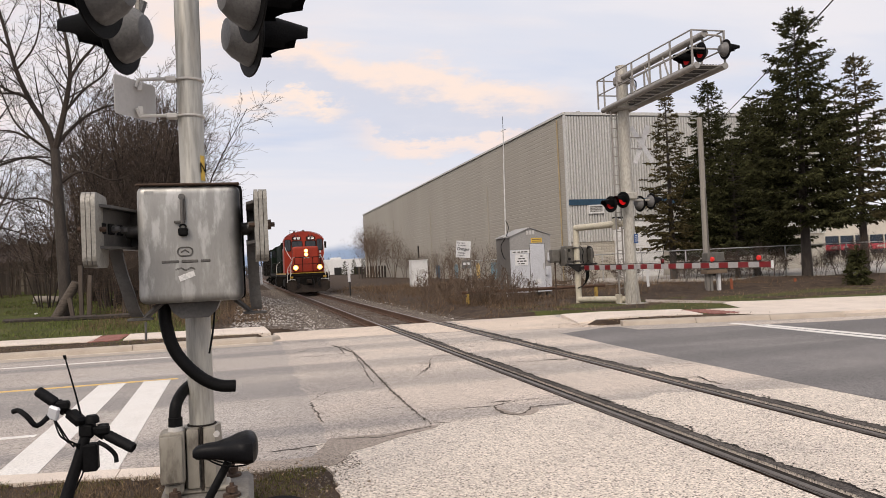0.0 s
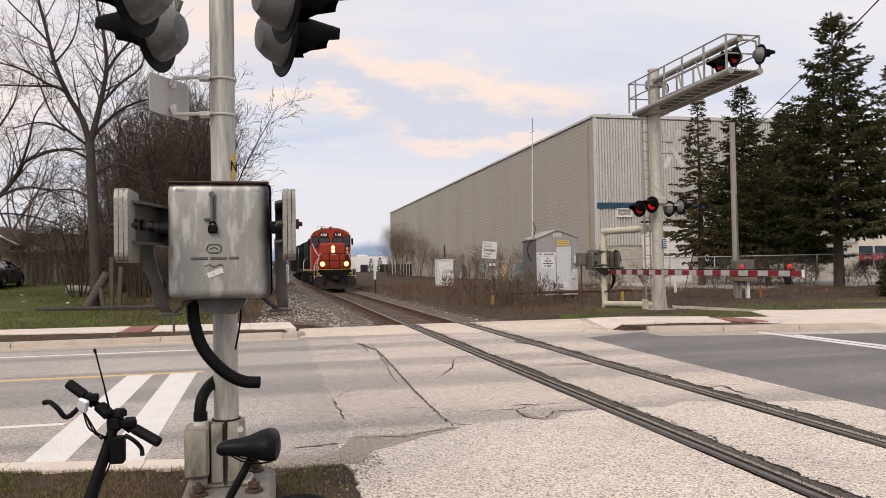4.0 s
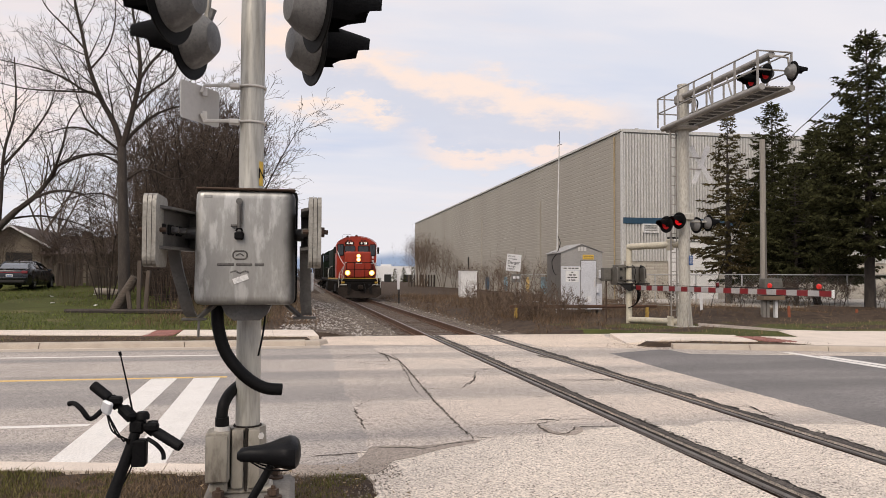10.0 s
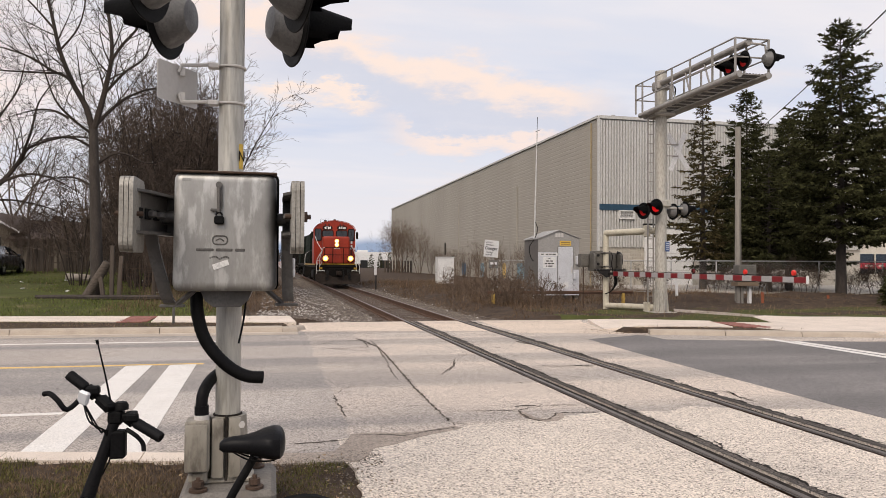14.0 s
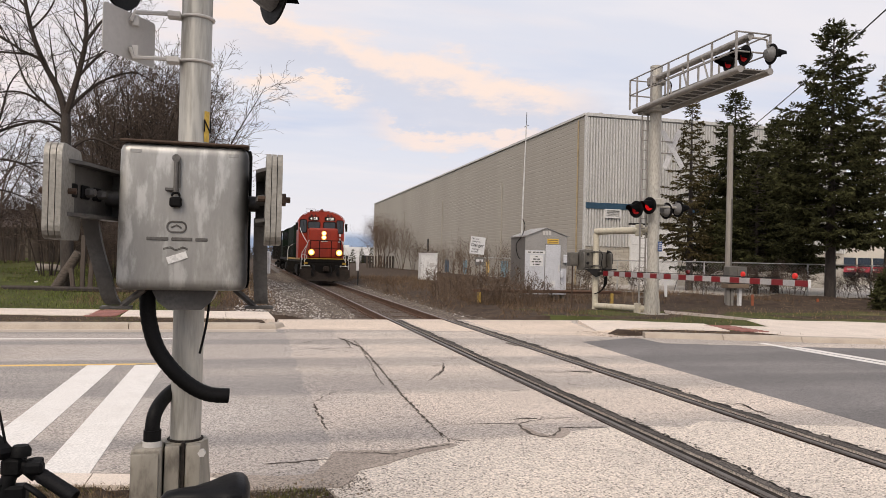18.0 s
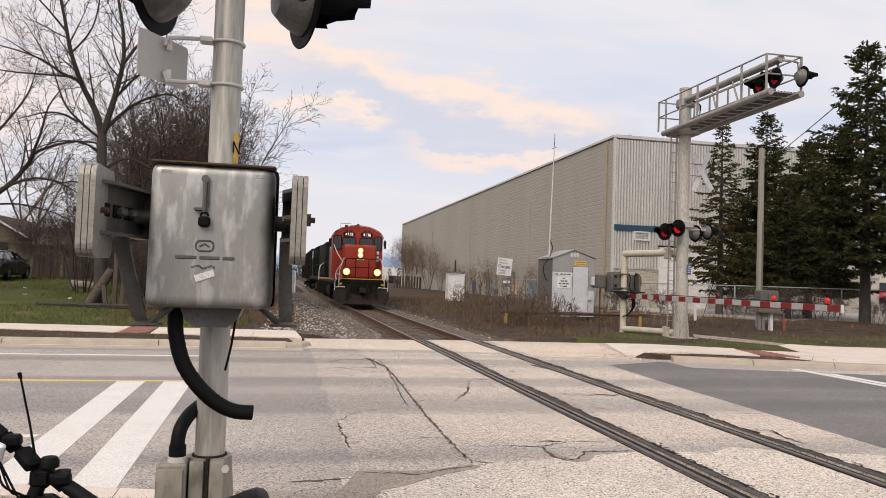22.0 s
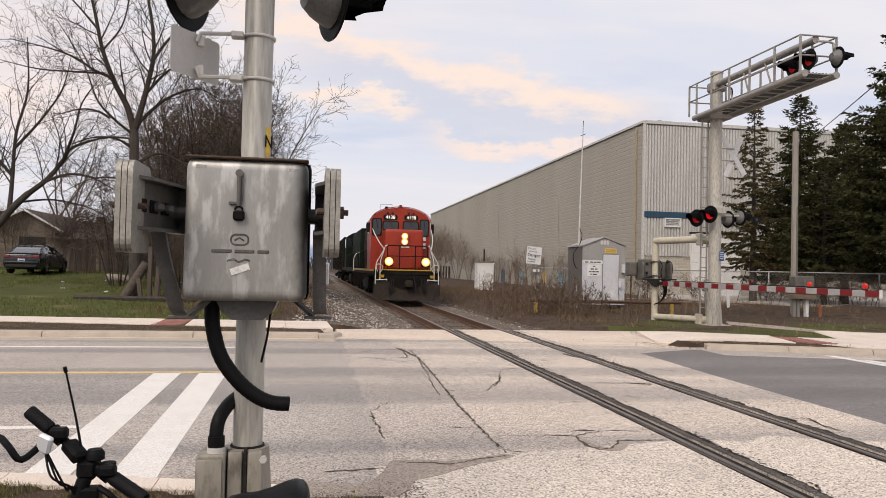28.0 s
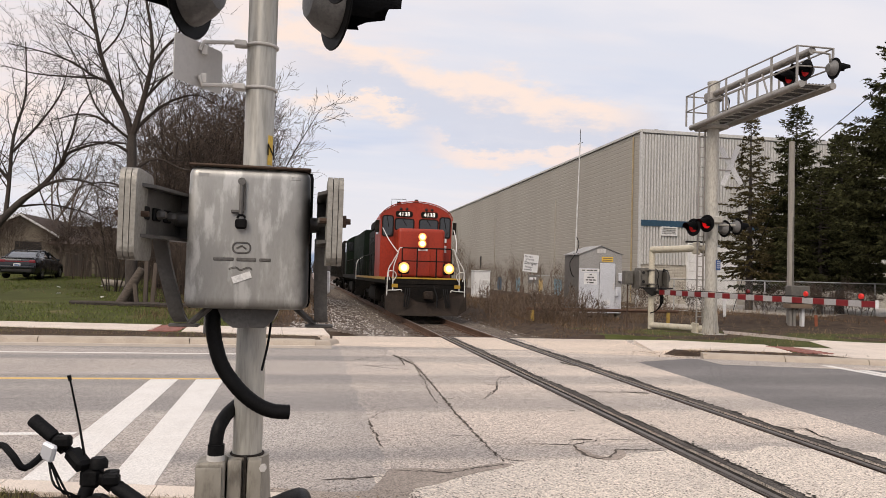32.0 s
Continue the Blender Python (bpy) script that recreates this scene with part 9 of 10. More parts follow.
M_WEED = mat("dead_weed_stem", (0.17, 0.112, 0.07), (0.085, 0.058, 0.04), 0.8, 20, 0.95, bump=0, island=0.6, spec=0.1)
M_WEEDP = mat("bleached_weed_stem", (0.27, 0.195, 0.125), (0.15, 0.108, 0.07), 0.8, 20, 0.95, bump=0, island=0.45, spec=0.1)


def rough_side(x, y):
    return not (7.0 < x < 9.6 and 29.5 < y < 33) and not (x > 6.0 and y < 26.0)


blades("dead_weeds", "matted dead brown weeds beside the track", scatter(30000, 2.9, 17.5, 20.9, 62, 79, lambda x, y: rough_side(x, y) and noise.noise((x * 0.45, y * 0.3, 1)) > -0.3), M_WEED, 9, (0.06, 0.34), (0.005, 0.011), 1.2, 1, "weeds")
blades("tall_weeds", "tall bleached weed stems beside the track", scatter(9000, 3.4, 17.5, 26.5, 62, 82, lambda x, y: rough_side(x, y) and noise.noise((x * 0.5, y * 0.35, 3)) > 0.02), M_WEEDP, 12, (0.15, 0.6), (0.004, 0.008), 0.95, 1, "weeds")
blades("dead_weeds_left", "dead brown weeds left of the ballast", scatter(15000, -8.5, -2.7, 23.5, 58, 80, lambda x, y: x < -2.9 + 0.9 * noise.noise((y * 0.4, x, 2)) and noise.noise((x * 0.5, y * 0.3, 4)) > -0.25), M_WEED, 10, (0.06, 0.38), (0.004, 0.010), 1.1, 1, "weeds")
blades("tall_weeds_left", "tall bleached weeds left of the ballast", scatter(3500, -8.5, -3.4, 27, 58, 83, lambda x, y: noise.noise((x * 0.5, y * 0.3, 6)) > 0.0), M_WEEDP, 13, (0.2, 0.8), (0.004, 0.008), 0.6, 1, "weeds")
blades("weed_bush", "clump of tall dead stems by the barrier", scatter(700, 4.0, 6.6, 25.6, 29.5, 81), M_WEED, 11, (0.25, 0.85), (0.003, 0.007), 1.0, 1, "weeds")


def litter():
    """Scraps of leaves and gravel along kerbs and on soil."""
    rg = random.Random(91)
    verts, faces = [], []
    for k in range(3600):
        c = rg.random()
        if c < 0.3:
            x, y, z = rg.uniform(-9, -2.7), rg.uniform(3, 6.1), 0.07
        elif c < 0.55:
            x, y, z = rg.uniform(-24, -3), rg.uniform(17.95, 19.2), 0.105
        elif c < 0.75:
            x = rg.uniform(2.6, 9)
            y, z = rg.uniform(20.6, 26), ground_z(x, 23) + 0.02
        else:
            x = rg.gauss(4.4, 0.55) if c < 0.92 else rg.uniform(4.4, 7.6)
            y, z = far_kerb(x) + (rg.uniform(-0.3, 1.0) if x < 4.7 else rg.uniform(0.4, 0.9)), (0.03 if x < 4.6 else 0.108)
        s = rg.uniform(0.008, 0.03)
        a = rg.random() * math.tau
        i = len(verts)
        verts += [(x, y, z), (x + s * math.cos(a), y + s * math.sin(a), z + rg.uniform(0, 0.02)), (x + s * math.cos(a + 1.3), y + s * math.sin(a + 1.3), z + 0.004)]
        faces.append((i, i + 1, i + 2))
    me = raw_mesh("leaf_litter", verts, faces)
    me.materials.append(M_DRYB)
    tagged(new("leaf_litter", me), "scraps of dead leaves and straw", "litter", kind="stuff")


litter()


def stones(name, label, spots, material, seed, size):
    rg = random.Random(seed)
    verts, faces = [], []
    for x, y, z in spots:
        s = rg.uniform(*size)
        a = rg.random() * math.tau
        i = len(verts)
        ring = [(x + s * math.cos(a + q) * rg.uniform(0.7, 1.2), y + s * math.sin(a + q) * rg.uniform(0.7, 1.2), z + rg.uniform(-0.2, 0.25) * s) for q in (0, 1.57, 3.14, 4.71)]
        verts += ring + [(x, y, z + s * rg.uniform(0.5, 0.9))]
        faces += [(i + k, i + (k + 1) % 4, i + 4) for k in range(4)]
    me = raw_mesh(name, verts, faces)
    me.materials.append(material)
    return tagged(new(name, me), label, "stones", kind="stuff")


rg = random.Random(17)
edge = []
for k in range(1500):
    f = rg.random()
    x, y = (-3.0 + 0.18 * noise.noise((f * 9, 0, 1)) + rg.gauss(0, 0.10), 2.8 + 3.5 * f) if k % 2 else (rg.uniform(-3.9, -2.7), 6.2 + rg.gauss(0, 0.14))
    edge.append((x, y, max(0.003, ground_z(x, y))))
stones("verge_grit", "loose grit and small stones along the verge", edge, mat("verge_grit_stone", (0.21, 0.178, 0.15), (0.15, 0.124, 0.104), 20, 90, 0.9, bump=0, island=0.35), 18, (0.004, 0.012))


def ballast_spots(n, seed):
    rg = random.Random(seed)
    out = []
    while len(out) < n:
        y = 20.5 + 60 * rg.random() ** 1.8
        x = 0.75 + rg.gauss(0, 1.75)
        if abs(x - 0.75) > 5.0:
            continue
        side = abs(x - 0.75)
        z = max(-0.17 - 0.10 * smoothstep(1.5, 3.0, side), ground_z(x, y) - 0.01) if side > 1.3 else -0.212
        if side < 1.3 and rg.random() < 0.8 or x > 3.3:
            continue
        out.append((x, y, z))
    return out


stones("ballast", "loose grey ballast stones between the ties", ballast_spots(32000, 5), M_BALLAST, 6, (0.022, 0.055))
rg = random.Random(8)
stones("pale_ballast", "bright scattered ballast stones and rubble", [(x, y, max(-0.13 - 0.03 * abs(x - 0.75), ground_z(x, y))) for x, y in ((rg.uniform(-4.0, -0.5) if rg.random() < 0.93 else rg.uniform(1.9, 3.4), 21.5 + 30 * rg.random() ** 1.3) for _ in range(1900))],
       mat("pale_stone", (0.46, 0.425, 0.39), (0.30, 0.27, 0.245), 8, 60, 0.9, bump=0.3, island=0.3), 9, (0.02, 0.06))


def ties():
    top = tagged(new("track_bed"), "weathered wooden ties under the rails", "railway track", kind="structure")
    bm = B()
    box(bm, (0, 0, 0), (2.55, 0.22, 0.16), 0.012)
    me = mesh_of("tie", bm)
    me.materials.append(M_TIE)
    bm = B()
    for x in (-0.7525, 0.7525):
        box(bm, (x, 0, 0.085), (0.30, 0.19, 0.018))
        for s in (-1, 1):
            box(bm, (x + s * 0.085, 0.05 * s, 0.105), (0.03, 0.03, 0.03))
    mp = mesh_of("tie_plate", bm)
    mp.materials.append(M_RAIL)
    rg = random.Random(3)
    y = 20.7
    while y < 92:
        ob = new("tie", me)
        ob.matrix_world = pose(0.7525 + rg.uniform(-0.05, 0.05), y, -0.265 + rg.uniform(-0.008, 0.004), 0, 0, rg.uniform(-1.2, 1.2))
        ob.parent = top
        p = new("tie_plate", mp)
        p.parent = ob
        y += 0.56
    bm = B()
    vs = prism(bm, [(-2.6, -0.62), (2.6, -0.62), (1.55, -0.215), (-1.55, -0.215)], "y", 20.45, 300)
    b = part("ballast_bed", bm, mat("ballast_bed_stone", (0.105, 0.086, 0.072), (0.05, 0.040, 0.033), 16, 45, 0.95, bump=1.0, bump_scale=25, stain=(0.21, 0.182, 0.16), stain_at=(0.52, 0.62), stain_scale=22))
    b.location = (0.7525, 0, 0)
    tagged(b, "crushed stone ballast bed", "ballast", kind="structure")


ties()

# ---- yard across the road ----
M_CAR = mat("dark_car_paint", (0.012, 0.013, 0.016), (0.015, 0.016, 0.02), 2, 30, 0.28, metal=0.0, bump=0, coat=0.5, spec=0.35)
M_CARGLASS = glassy("car_glass", (0.02, 0.022, 0.025), 0.03)
M_CARGLASS.node_tree.nodes["Principled BSDF"].inputs["IOR"].default_value = 2.4
M_TAIL = mat("red_tail_lamp", (0.22, 0.012, 0.015), None, 6, 60, 0.25, bump=0, coat=0.5)
M_SIDING = mat("cream_board_siding", (0.175, 0.145, 0.11), (0.13, 0.105, 0.08), 1, 30, 0.85, bump=0.1, stain=(0.10, 0.08, 0.06), stain_at=(0.55, 0.8), rnd=0.2)
M_SHINGLE = mat("brown_shingles", (0.07, 0.044, 0.034), (0.045, 0.030, 0.024), 3, 25, 0.95, bump=0.4)
M_BOARD2 = mat("grey_fence_board", (0.082, 0.063, 0.05), (0.05, 0.039, 0.031), 2, 40, 0.95, bump=0.4, stretch=(6, 6, 0.5), rnd=0.35)
M_LOGM = mat("weathered_log", (0.115, 0.09, 0.07), (0.045, 0.036, 0.03), 5, 40, 0.95, bump=1.0, stretch=(0.5, 5, 5))


def car():
    y0 = 41.2
    t = thing("parked_car", (-17.7, y0, ground_z(-17.7, y0 + 2) + 0.02), "dark grey sedan parked on the lawn, seen from behind", "car")

    def ring(y, w, zl, zh, wt, n=5):
        """Half-round section: lower width w, upper width wt."""
        pts = []
        for s in (1, -1):
            prof = [(w * 0.90, zl), (w, zl + 0.14), (w * 1.01, (zl + zh) * 0.5), (w * 0.985, zh - 0.08), (wt, zh)]
            prof = prof if s > 0 else prof[::-1]
            pts += [(s * a, y, z) for a, z in prof]
        return pts
    bm = B()
    loft(bm, [ring(*q) for q in ((0.0, 0.74, 0.42, 0.92, 0.66), (0.05, 0.84, 0.30, 1.02, 0.78), (0.25, 0.89, 0.24, 1.08, 0.82), (0.8, 0.905, 0.22, 1.06, 0.84), (2.3, 0.91, 0.22, 0.98, 0.86),
                                (3.4, 0.905, 0.22, 0.96, 0.84), (4.2, 0.87, 0.24, 0.82, 0.74), (4.5, 0.78, 0.30, 0.70, 0.62), (4.6, 0.62, 0.36, 0.62, 0.5))])
    b = part("body", bm, M_CAR, t, "dark metallic body", True)
    bm = B()
    loft(bm, [[(s * w, y, z) for s, w, z in ((1, wb, zb), (1, wt, zt), (-1, wt, zt), (-1, wb, zb))] for y, wb, zb, wt, zt in
              ((0.42, 0.70, 1.03, 0.62, 1.06), (0.75, 0.80, 1.02, 0.60, 1.26), (1.25, 0.83, 1.0, 0.58, 1.42), (2.1, 0.84, 0.97, 0.58, 1.45), (2.7, 0.83, 0.96, 0.55, 1.36), (3.5, 0.76, 0.95, 0.66, 0.99))])
    g = part("greenhouse", bm, M_CARGLASS, t, "tinted windows")
    bm = B()
    loft(bm, [[(s * w, y, z) for s, w, z in ((1, w0, z0), (1, w0 - 0.05, z0 + 0.035), (-1, w0 - 0.05, z0 + 0.035), (-1, w0, z0))] for y, w0, z0 in ((1.12, 0.60, 1.385), (1.4, 0.605, 1.425), (2.1, 0.60, 1.44), (2.5, 0.585, 1.40))])
    part("roof", bm, M_CAR, t, "", True)
    for s in (-1, 1):
        for p, q in (((0.40, 0.74, 1.05), (1.2, 0.605, 1.42)), ((2.15, 0.845, 0.98), (2.0, 0.60, 1.45)), ((3.5, 0.78, 0.97), (2.5, 0.58, 1.41))):
            bm = B()
            tube(bm, [(s * p[1], p[0], p[2]), (s * q[1], q[0], q[2])], 0.035, 6)
            part("pillar", bm, M_CAR, t)
        bm = B()
        box(bm, (s * 0.98, 2.95, 1.0), (0.16, 0.14, 0.12), 0.03)
        part("mirror", bm, M_CAR, t)
    bm = B()
    box(bm, (0, 0.015, 0.86), (1.55, 0.05, 0.07), 0.02)
    for s in (-1, 1):
        box(bm, (s * 0.68, 0.03, 0.87), (0.30, 0.10, 0.15), 0.03)
    part("tail_lamp", bm, M_TAIL, t, "full-width red tail lamp")
    bm = B()
    box(bm, (0, 0.0, 0.40), (1.46, 0.10, 0.18), 0.05)
    part("diffuser", bm, M_DARK, t, "black lower bumper")
    bm = B()
    box(bm, (0, -0.01, 0.58), (1.62, 0.10, 0.12), 0.045, None, 2)
    part("bumper", bm, M_CAR, t, "", True)
    bm = B()
    loft(bm, [[(sx * w, y, z) for sx, w, y, z in ((1, 0.76, 0.03, 0.97), (1, 0.70, 0.30, 1.06), (-1, 0.70, 0.30, 1.06), (-1, 0.76, 0.03, 0.97))], [(sx * w, y, z) for sx, w, y, z in ((1, 0.75, 0.02, 1.04), (1, 0.69, 0.32, 1.088), (-1, 0.69, 0.32, 1.088), (-1, 0.75, 0.02, 1.04))]])
    part("boot_lip", bm, M_CAR, t, "raised lip of the boot lid")
    bm = B()
    prism(bm, [(1.20, 1.44), (1.38, 1.46), (1.30, 1.53), (1.25, 1.53)], "x", -0.015, 0.015)
    part("aerial_fin", bm, M_CAR, t)
    for sx in (-1, 1):
        for y in (1.35, 2.25, 3.25):
            bm = B()
            tube(bm, [(sx * 0.915, y, 0.36), (sx * 0.925, y, 0.7), (sx * 0.90, y, 0.98)], 0.006, 4)
            part("door_seam", bm, M_DARK, t)
        bm = B()
        tube(bm, [(sx * 0.80, 0.75, 1.04), (sx * 0.845, 1.3, 1.02), (sx * 0.86, 2.2, 0.99), (sx * 0.83, 2.9, 0.975)], 0.012, 5)
        part("window_trim", bm, M_GALV, t, "bright trim under the side windows")
        for y in (0.9, 3.65):
            bm = B()
            tube(bm, [(sx * 0.905, y + 0.37 * math.cos(radians(q)), 0.33 + 0.37 * math.sin(radians(q))) for q in range(0, 181, 15)], 0.03, 6)
            part("wheel_arch", bm, M_DARK, t)
    bm = B()
    box(bm, (0, -0.025, 0.68), (0.32, 0.02, 0.16), 0.004)
    pl = part("licence_plate", bm, M_STICKER, t, "white plate with an unreadable bar")
    bm = B()
    box(bm, (0, -0.038, 0.68), (0.24, 0.004, 0.06))
    part("writing_bar", bm, M_BLUETAG, pl)
    for s in (-1, 1):
        for y in (0.9, 3.65):
            bm = B()
            lathe(bm, [(0.22, -0.10), (0.31, -0.10), (0.33, -0.06), (0.33, 0.06), (0.31, 0.10), (0.22, 0.10)], 24, Matrix.Translation((s * 0.80, y, 0.33)) @ Matrix.Rotation(radians(90), 4, "Y"))
            ty = part("tyre", bm, M_RUBBER, t, "", True)
            bm = B()
            for k in range(5):
                box(bm, (0, 0, 0.11), (0.03, 0.06, 0.2), 0.005, Matrix.Translation((s * 0.895, y, 0.33)) @ Matrix.Rotation(k * math.tau / 5, 4, "X"))
            lathe(bm, [(0.215, -0.02), (0.215, 0.02), (0.19, 0.02)], 20, Matrix.Translation((s * 0.88, y, 0.33)) @ Matrix.Rotation(radians(90), 4, "Y"))
            part("rim", bm, M_GALV, ty)


car()


def house():
    z0 = 0.95
    t = thing("house", (-24.0, 50.3, z0), "low cream bungalow with a brown shingled roof", "house")
    bm = B()
    box(bm, (2.0, 4.0, 1.1), (5.9, 8.0, 2.4))
    box(bm, (-4.9, 5.5, 1.1), (8.0, 9, 2.4))
    part("wall", bm, M_SIDING, t)
    bm = B()
    box(bm, (0, 0, 0), (5.92, 0.03, 0.155), 0.004)
    me = mesh_of("siding_board", bm)
    me.materials.append(M_SIDING)
    for k in range(14):
        ob = new("siding_board", me)
        ob.location = (2.0, -0.015, 0.05 + 0.165 * k)
        ob.parent = t
    bm = B()
    prism(bm, [(0.9, 2.3), (3.3, 3.55), (5.6, 2.3)], "y", -0.02, 8.0)
    part("gable", bm, M_SIDING, t)
    for a, b in (((0.6, 2.2), (3.3, 3.62)), ((3.3, 3.62), (5.6, 2.3))):
        bm = B()
        n = Vector((-(b[1] - a[1]), b[0] - a[0])).normalized() * 0.10
        prism(bm, [a, b, (b[0] + n.x, b[1] + n.y), (a[0] + n.x, a[1] + n.y)], "y", -0.45, 8.2)
        part("roof_slope", bm, M_SHINGLE, t)
        bm = B()
        prism(bm, [(a[0], a[1] - 0.03), (b[0], b[1] - 0.03), (b[0], b[1] + 0.1), (a[0], a[1] + 0.1)], "y", -0.5, -0.455)
        part("barge_board", bm, M_DOORW, t)
    bm = B()
    prism(bm, [(-0.6, 2.2), (2.0, 3.7), (9.4, 3.9), (10.4, 2.25)], "x", -9.2, 0.9)
    part("roof", bm, M_SHINGLE, t)
    bm = B()
    prism(bm, [(-0.7, 1.85), (-0.7, 1.95), (1.5, 2.45), (1.5, 2.3)], "x", 4.9, 11.2)
    part("shed_roof", bm, M_SHINGLE, t, "low lean-to roof")
    bm = B()
    box(bm, (8.0, 1.0, 0.95), (6.1, 2.0, 2.0))
    part("shed_wall", bm, M_SIDING, t)
    bm = B()
    box(bm, (3.7, -0.03, 1.0), (1.5, 0.08, 2.05))
    part("doorway", bm, M_DARK, t, "dark open doorway")
    w = part("window", frame_mesh(1.3, 1.0, 0.08, 0.1), M_DOORW, t)
    w.location = (-3.2, 0.97, 1.4)
    bm = B()
    box(bm, (0, 0.01, 0), (1.14, 0.03, 0.84))
    part("window_pane", bm, M_WINDOW, w)
    h = thing("house", (-22.5, 63.5, 1.5), "distant low house with a brown roof", "house")
    bm = B()
    box(bm, (1.5, 4, 1.0), (7.4, 8, 2.2))
    part("wall", bm, M_SIDING, h)
    bm = B()
    prism(bm, [(-0.6, 2.0), (4.0, 3.3), (8.6, 2.0)], "x", -2.6, 5.6)
    part("roof", bm, M_SHINGLE, h)
    bm = B()
    box(bm, (1.6, 4, 3.4), (0.6, 0.6, 0.7))
    part("chimney", bm, M_SHINGLE, h)
    h = thing("house", (-42, 56, 1.3), "distant low house with a brown roof", "house")
    bm = B()
    box(bm, (2, 4, 1.2), (9, 8, 2.6))
    part("wall", bm, M_SIDING, h)
    bm = B()
    prism(bm, [(-0.6, 2.4), (4.0, 4.6), (8.6, 2.4)], "x", -3, 7)
    part("roof", bm, M_SHINGLE, h)


house()


def wooden_fence():
    t = tagged(new("wooden_fence"), "weathered grey vertical board fence", "fence")
    bm = B()
    prism(bm, [(-0.07, 0), (0.07, 0), (0.07, 1.95), (0.0, 2.03), (-0.07, 1.95)], "y", -0.011, 0.011)
    me = mesh_of("fence_board", bm)
    me.materials.append(M_BOARD2)
    rg = random.Random(12)
    runs = [((-17.4, 46.8), (-8.6, 45.4)), ((-40, 52), (-33, 49.6))]
    for (xa, ya), (xb, yb) in runs:
        n = int(math.hypot(xb - xa, yb - ya) / 0.155)
        for k in range(n):
            f = k / n
            if rg.random() < 0.04:
                continue
            x, y = xa + (xb - xa) * f, ya + (yb - ya) * f
            ob = new("fence_board", me)
            ob.matrix_world = Matrix.Translation((x, y, ground_z(x, y) - 0.03)) @ pose(0, 0, 0, rg.gauss(0, 1.5), rg.gauss(0, 1.2), math.degrees(math.atan2(yb - ya, xb - xa))) @ Matrix.Diagonal((1, 1, rg.uniform(0.92, 1.04), 1))
            ob.parent = t
        for h in (0.5, 1.5):
            bm = B()
            tube(bm, [(xa, ya + 0.05, ground_z(xa, ya) + h), (xb, yb + 0.05, ground_z(xb, yb) + h)], 0.04, 4)
            part("fence_rail", bm, M_BOARD2, t)


wooden_fence()


def yard_bits():
    z = ground_z(-12.4, 38.2)
    t = thing("log", (-12.4, 38.2, z + 0.16), "pale cut log lying on the lawn", "log")
    bm = B()
    tube(bm, [(-0.55, 0.1, 0.03), (0, 0, 0), (0.55, -0.1, -0.03)], [0.16, 0.17, 0.155], 16)
    part("trunk_piece", bm, mat("pale_cut_log", (0.36, 0.32, 0.27), (0.24, 0.20, 0.165), 3, 40, 0.95, bump=0.5), t, "", True)
    z = ground_z(-9.6, 28.6)
    t = thing("leaning_log", (-9.95, 28.6, z), "thick weathered log leaning on fence posts", "log")
    bm = B()
    tube(bm, [(0, 0, 0.0), (0.35, -0.03, 0.62), (0.72, -0.1, 1.25)], [0.17, 0.165, 0.15], 14)
    part("trunk_piece", bm, M_LOGM, t, "", True)
    for x, h, lean in ((-9.08, 1.85, 0), (-8.85, 1.5, 3), (-9.35, 0.75, -8), (-7.7, 1.3, 2)):
        p = thing("fence_post", (x, 28.45, z - 0.02), "old grey wooden fence post", "post", "old fence posts")
        bm = B()
        box(bm, (0, 0, h / 2), (0.14, 0.12, h), 0.015, pose(0, 0, 0, 0, lean, 0))
        part("post", bm, M_BOARD2, p)
    t = thing("edging_timber", (-9.4, 28.05, ground_z(-9.4, 28.05)), "dark rotting edging timbers on the lawn", "timber")
    for k, (a, b) in enumerate((((-2.1, 0.35), (-0.6, 0.1)), ((-0.7, 0.05), (0.9, -0.2)), ((0.6, -0.15), (2.1, -0.4)))):
        bm = B()
        tube(bm, [(a[0], a[1], 0.07), (b[0], b[1], 0.09)], 0.085, 6)
        part("timber", bm, M_BARK, t)
    t = thing("wire_fence", (-8.9, 28.4, ground_z(-8, 28.4)), "rusty wire panel between old posts", "fence")
    bm = B()
    for k in range(9):
        tube(bm, [(0, 0, 0.1 + 0.14 * k), (2.4, -0.15, 0.1 + 0.14 * k)], 0.006, 4)
    for k in range(17):
        tube(bm, [(0.15 * k, -0.01 * k, 0.08), (0.15 * k, -0.01 * k, 1.25)], 0.006, 4)
    part("wire_panel", bm, M_RUST, t)
    s = thing("marker_post", (-5.9, 19.2, 0.09), "thin dark steel stake by the sidewalk", "stake")
    bm = B()
    tube(bm, [(0, 0, 0), (0.01, 0, 0.45)], 0.03, 8)
    part("stake", bm, M_IRON, s)
    rg = random.Random(2)
    for k in range(9):
        x, y = rg.uniform(-16, -7), rg.uniform(25, 38)
        s = thing("paper_scrap", (x, y, ground_z(x, y) + 0.04), "scrap of pale litter on the lawn", "litter", "litter on the lawn")
        bm = B()
        box(bm, (0, 0, 0), (rg.uniform(0.08, 0.2), rg.uniform(0.06, 0.12), 0.03), 0.01, pose(0, 0, 0, rg.uniform(-20, 20), rg.uniform(-20, 20), rg.uniform(0, 90)))
        part("scrap", bm, M_STICKER, s)


yard_bits()

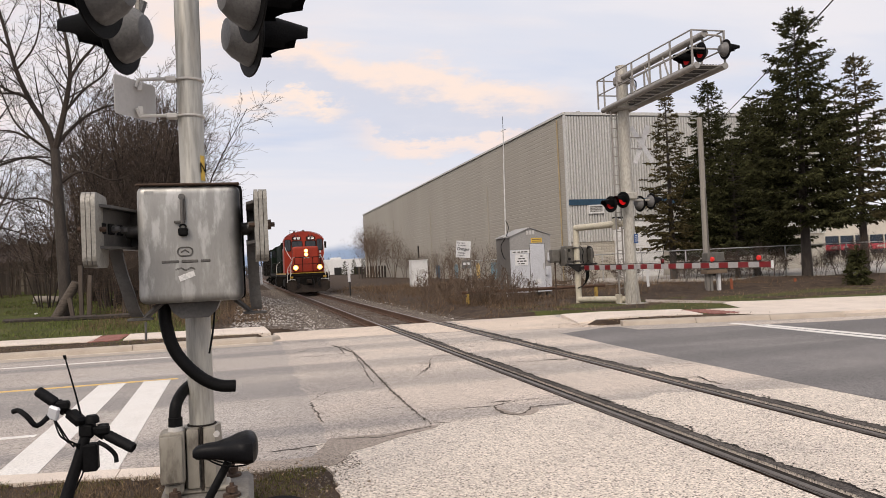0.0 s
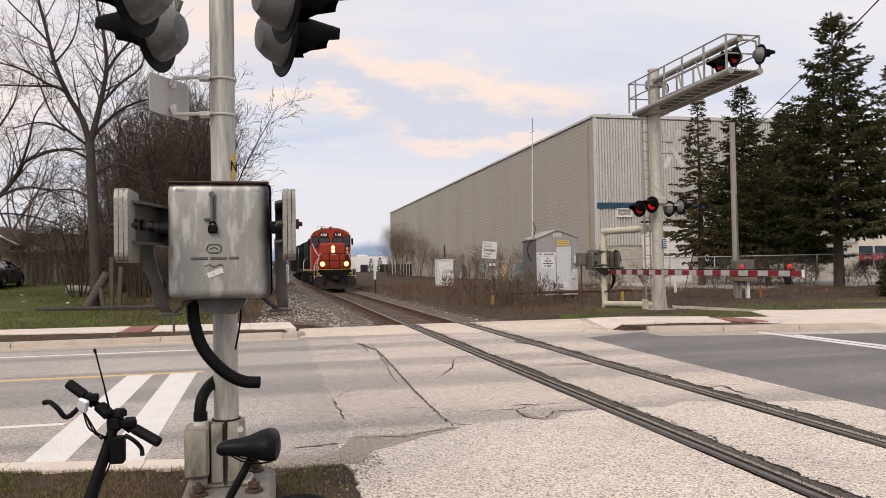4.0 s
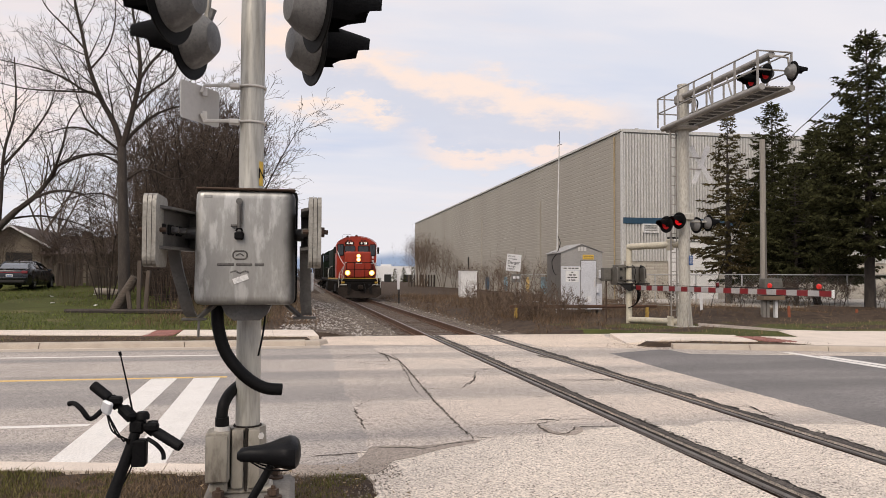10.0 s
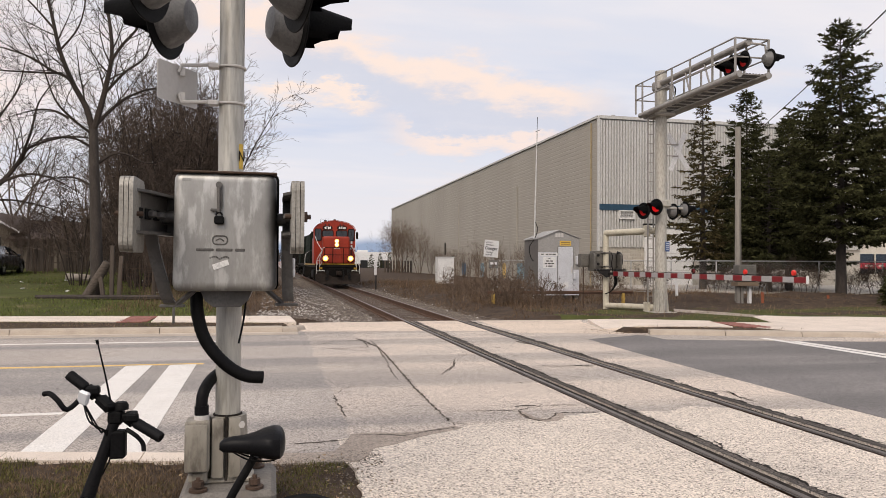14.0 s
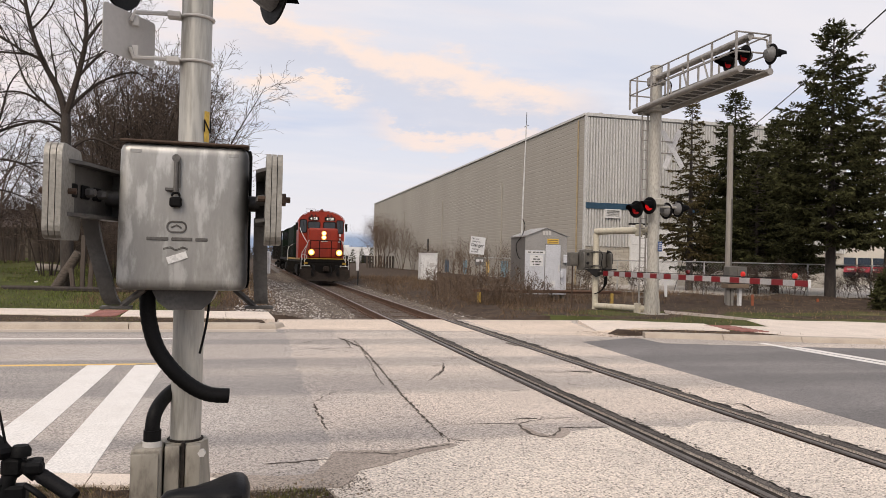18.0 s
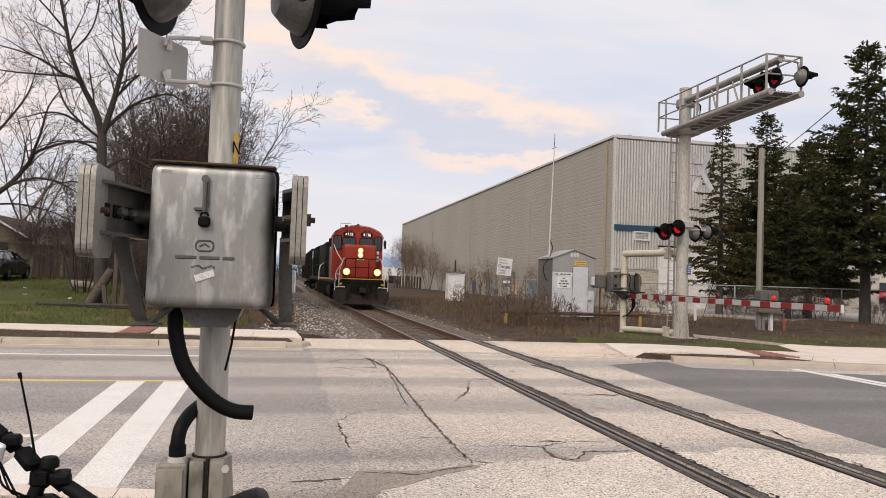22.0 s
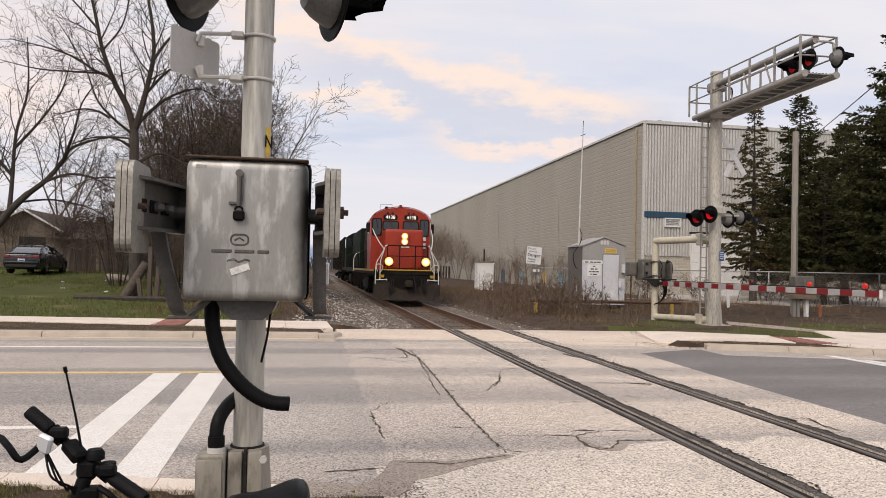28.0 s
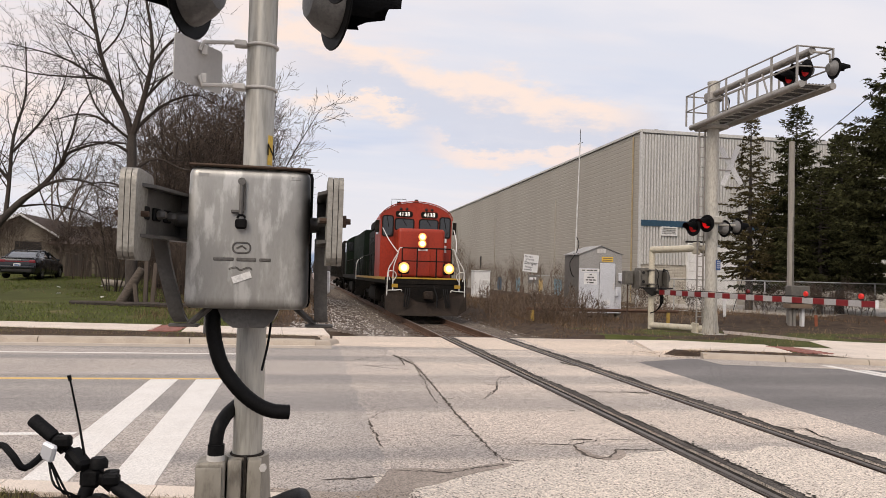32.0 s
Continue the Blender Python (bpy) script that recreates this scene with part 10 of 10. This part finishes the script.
# ---- distance along the track ----
def distance():
    t = thing("distant_shed", (20.5, 229, 0), "long low white building in the distance", "building")
    bm = B()
    box(bm, (8, 5, 2.6), (30, 10, 4.6))
    part("wall", bm, M_DOORW, t)
    bm = B()
    box(bm, (3.0, 5, 5.2), (3, 3, 0.6))
    part("roof_unit", bm, M_DOORW, t)
    for x in (-3, 3, 9, 15):
        bm = B()
        box(bm, (x, -0.05, 1.2), (2.2, 0.1, 2.4))
        part("opening", bm, M_DARK, t)
    for x, y, h in ((22.6, 205, 3.8), (25.0, 205, 4.0), (27.6, 205, 4.3), (31.5, 205, 4.0)):
        spruce(x, y, 0, h, 1.3, int(x * 7), 0.4, M_NEEDLE, "small distant dark conifer", 0.6)
    p = thing("track_marker", (2.45, 45, 0), "white marker post beside the track", "post")
    bm = B()
    box(bm, (0, 0, 0.5), (0.07, 0.07, 1.0))
    part("post", bm, M_DARK, p)
    bm = B()
    box(bm, (-0.04, -0.05, 1.25), (0.16, 0.02, 0.8), 0.01)
    part("marker_plate", bm, M_SHEETW, p)
    b = thing("picket_row", (14, 120, 0), "dark picket fence in the distance", "fence")
    for k in range(26):
        bm = B()
        box(bm, (k * 0.5, k * 0.2, 1.0), (0.28, 0.06, 2.0))
        part("picket", bm, M_BOARD2, b)


distance()
M_FARWOOD = mat("far_bare_wood", (0.075, 0.065, 0.062), (0.05, 0.045, 0.044), 0.2, 2, 0.95, bump=0)


def far_wood():
    """A ragged belt of far bare trees along the horizon, made of upright twigs."""
    rg = random.Random(44)
    verts, faces = [], []
    for k in range(16000):
        a = rg.uniform(-75, 60)
        d = rg.uniform(260, 330)
        x, y = d * math.sin(radians(a)), d * math.cos(radians(a))
        hh = 7.0 + 4.0 * noise.noise((a * 0.35, 0, 3)) + 2.0 * noise.noise((a * 1.7, 0, 9))
        h = hh * rg.uniform(0.35, 1.0)
        w = rg.uniform(0.06, 0.22)
        b = rg.random() * math.tau
        z = rg.uniform(0, 0.5) * hh
        i = len(verts)
        lx = rg.gauss(0, 0.8)
        verts += [(x - w, y, z), (x + w, y, z), (x + lx, y, z + h * 0.6)]
        faces.append((i, i + 1, i + 2))
    me = raw_mesh("far_wood", verts, faces)
    me.materials.append(M_FARWOOD)
    tagged(new("far_wood", me), "belt of far bare woods on the horizon", "woods", kind="stuff")


far_wood()

# ---- what moves ----
# seconds and the y of the leading locomotive's front
TRAIN_AT = [(0, 54.4), (3, 54.3), (6, 54.0), (8, 53.7), (10, 53.2), (12, 52.6), (14, 51.7), (16, 50.2), (18, 47.6), (20, 44.7), (22, 42.2), (24, 39.8), (25, 38.5), (26.5, 36.9), (28, 35.1), (30, 32.0), (32, 28.5)]


def train_y(t):
    ts, ys = [a for a, _ in TRAIN_AT], [b for _, b in TRAIN_AT]
    for i in range(len(ts) - 1):
        if t <= ts[i + 1]:
            break
    h = ts[i + 1] - ts[i]
    f = (t - ts[i]) / h

    def slope(k):
        a, b = max(k - 1, 0), min(k + 1, len(ts) - 1)
        return (ys[b] - ys[a]) / (ts[b] - ts[a])
    return ((2 * f ** 3 - 3 * f ** 2 + 1) * ys[i] + (f ** 3 - 2 * f ** 2 + f) * h * slope(i) + (3 * f ** 2 - 2 * f ** 3) * ys[i + 1] + (f ** 3 - f ** 2) * h * slope(i + 1))


def motions():
    times = [k * 0.5 for k in range(65)]
    for ob, back in TRAIN:
        walk(ob, [(t, pose(0.7525, train_y(t) + back, 0)) for t in times])
    for w, y in WHEELS:
        walk(w, [(t, pose(0, y, 0.512, math.degrees((train_y(0) - train_y(t)) / 0.51))) for t in times])


motions()
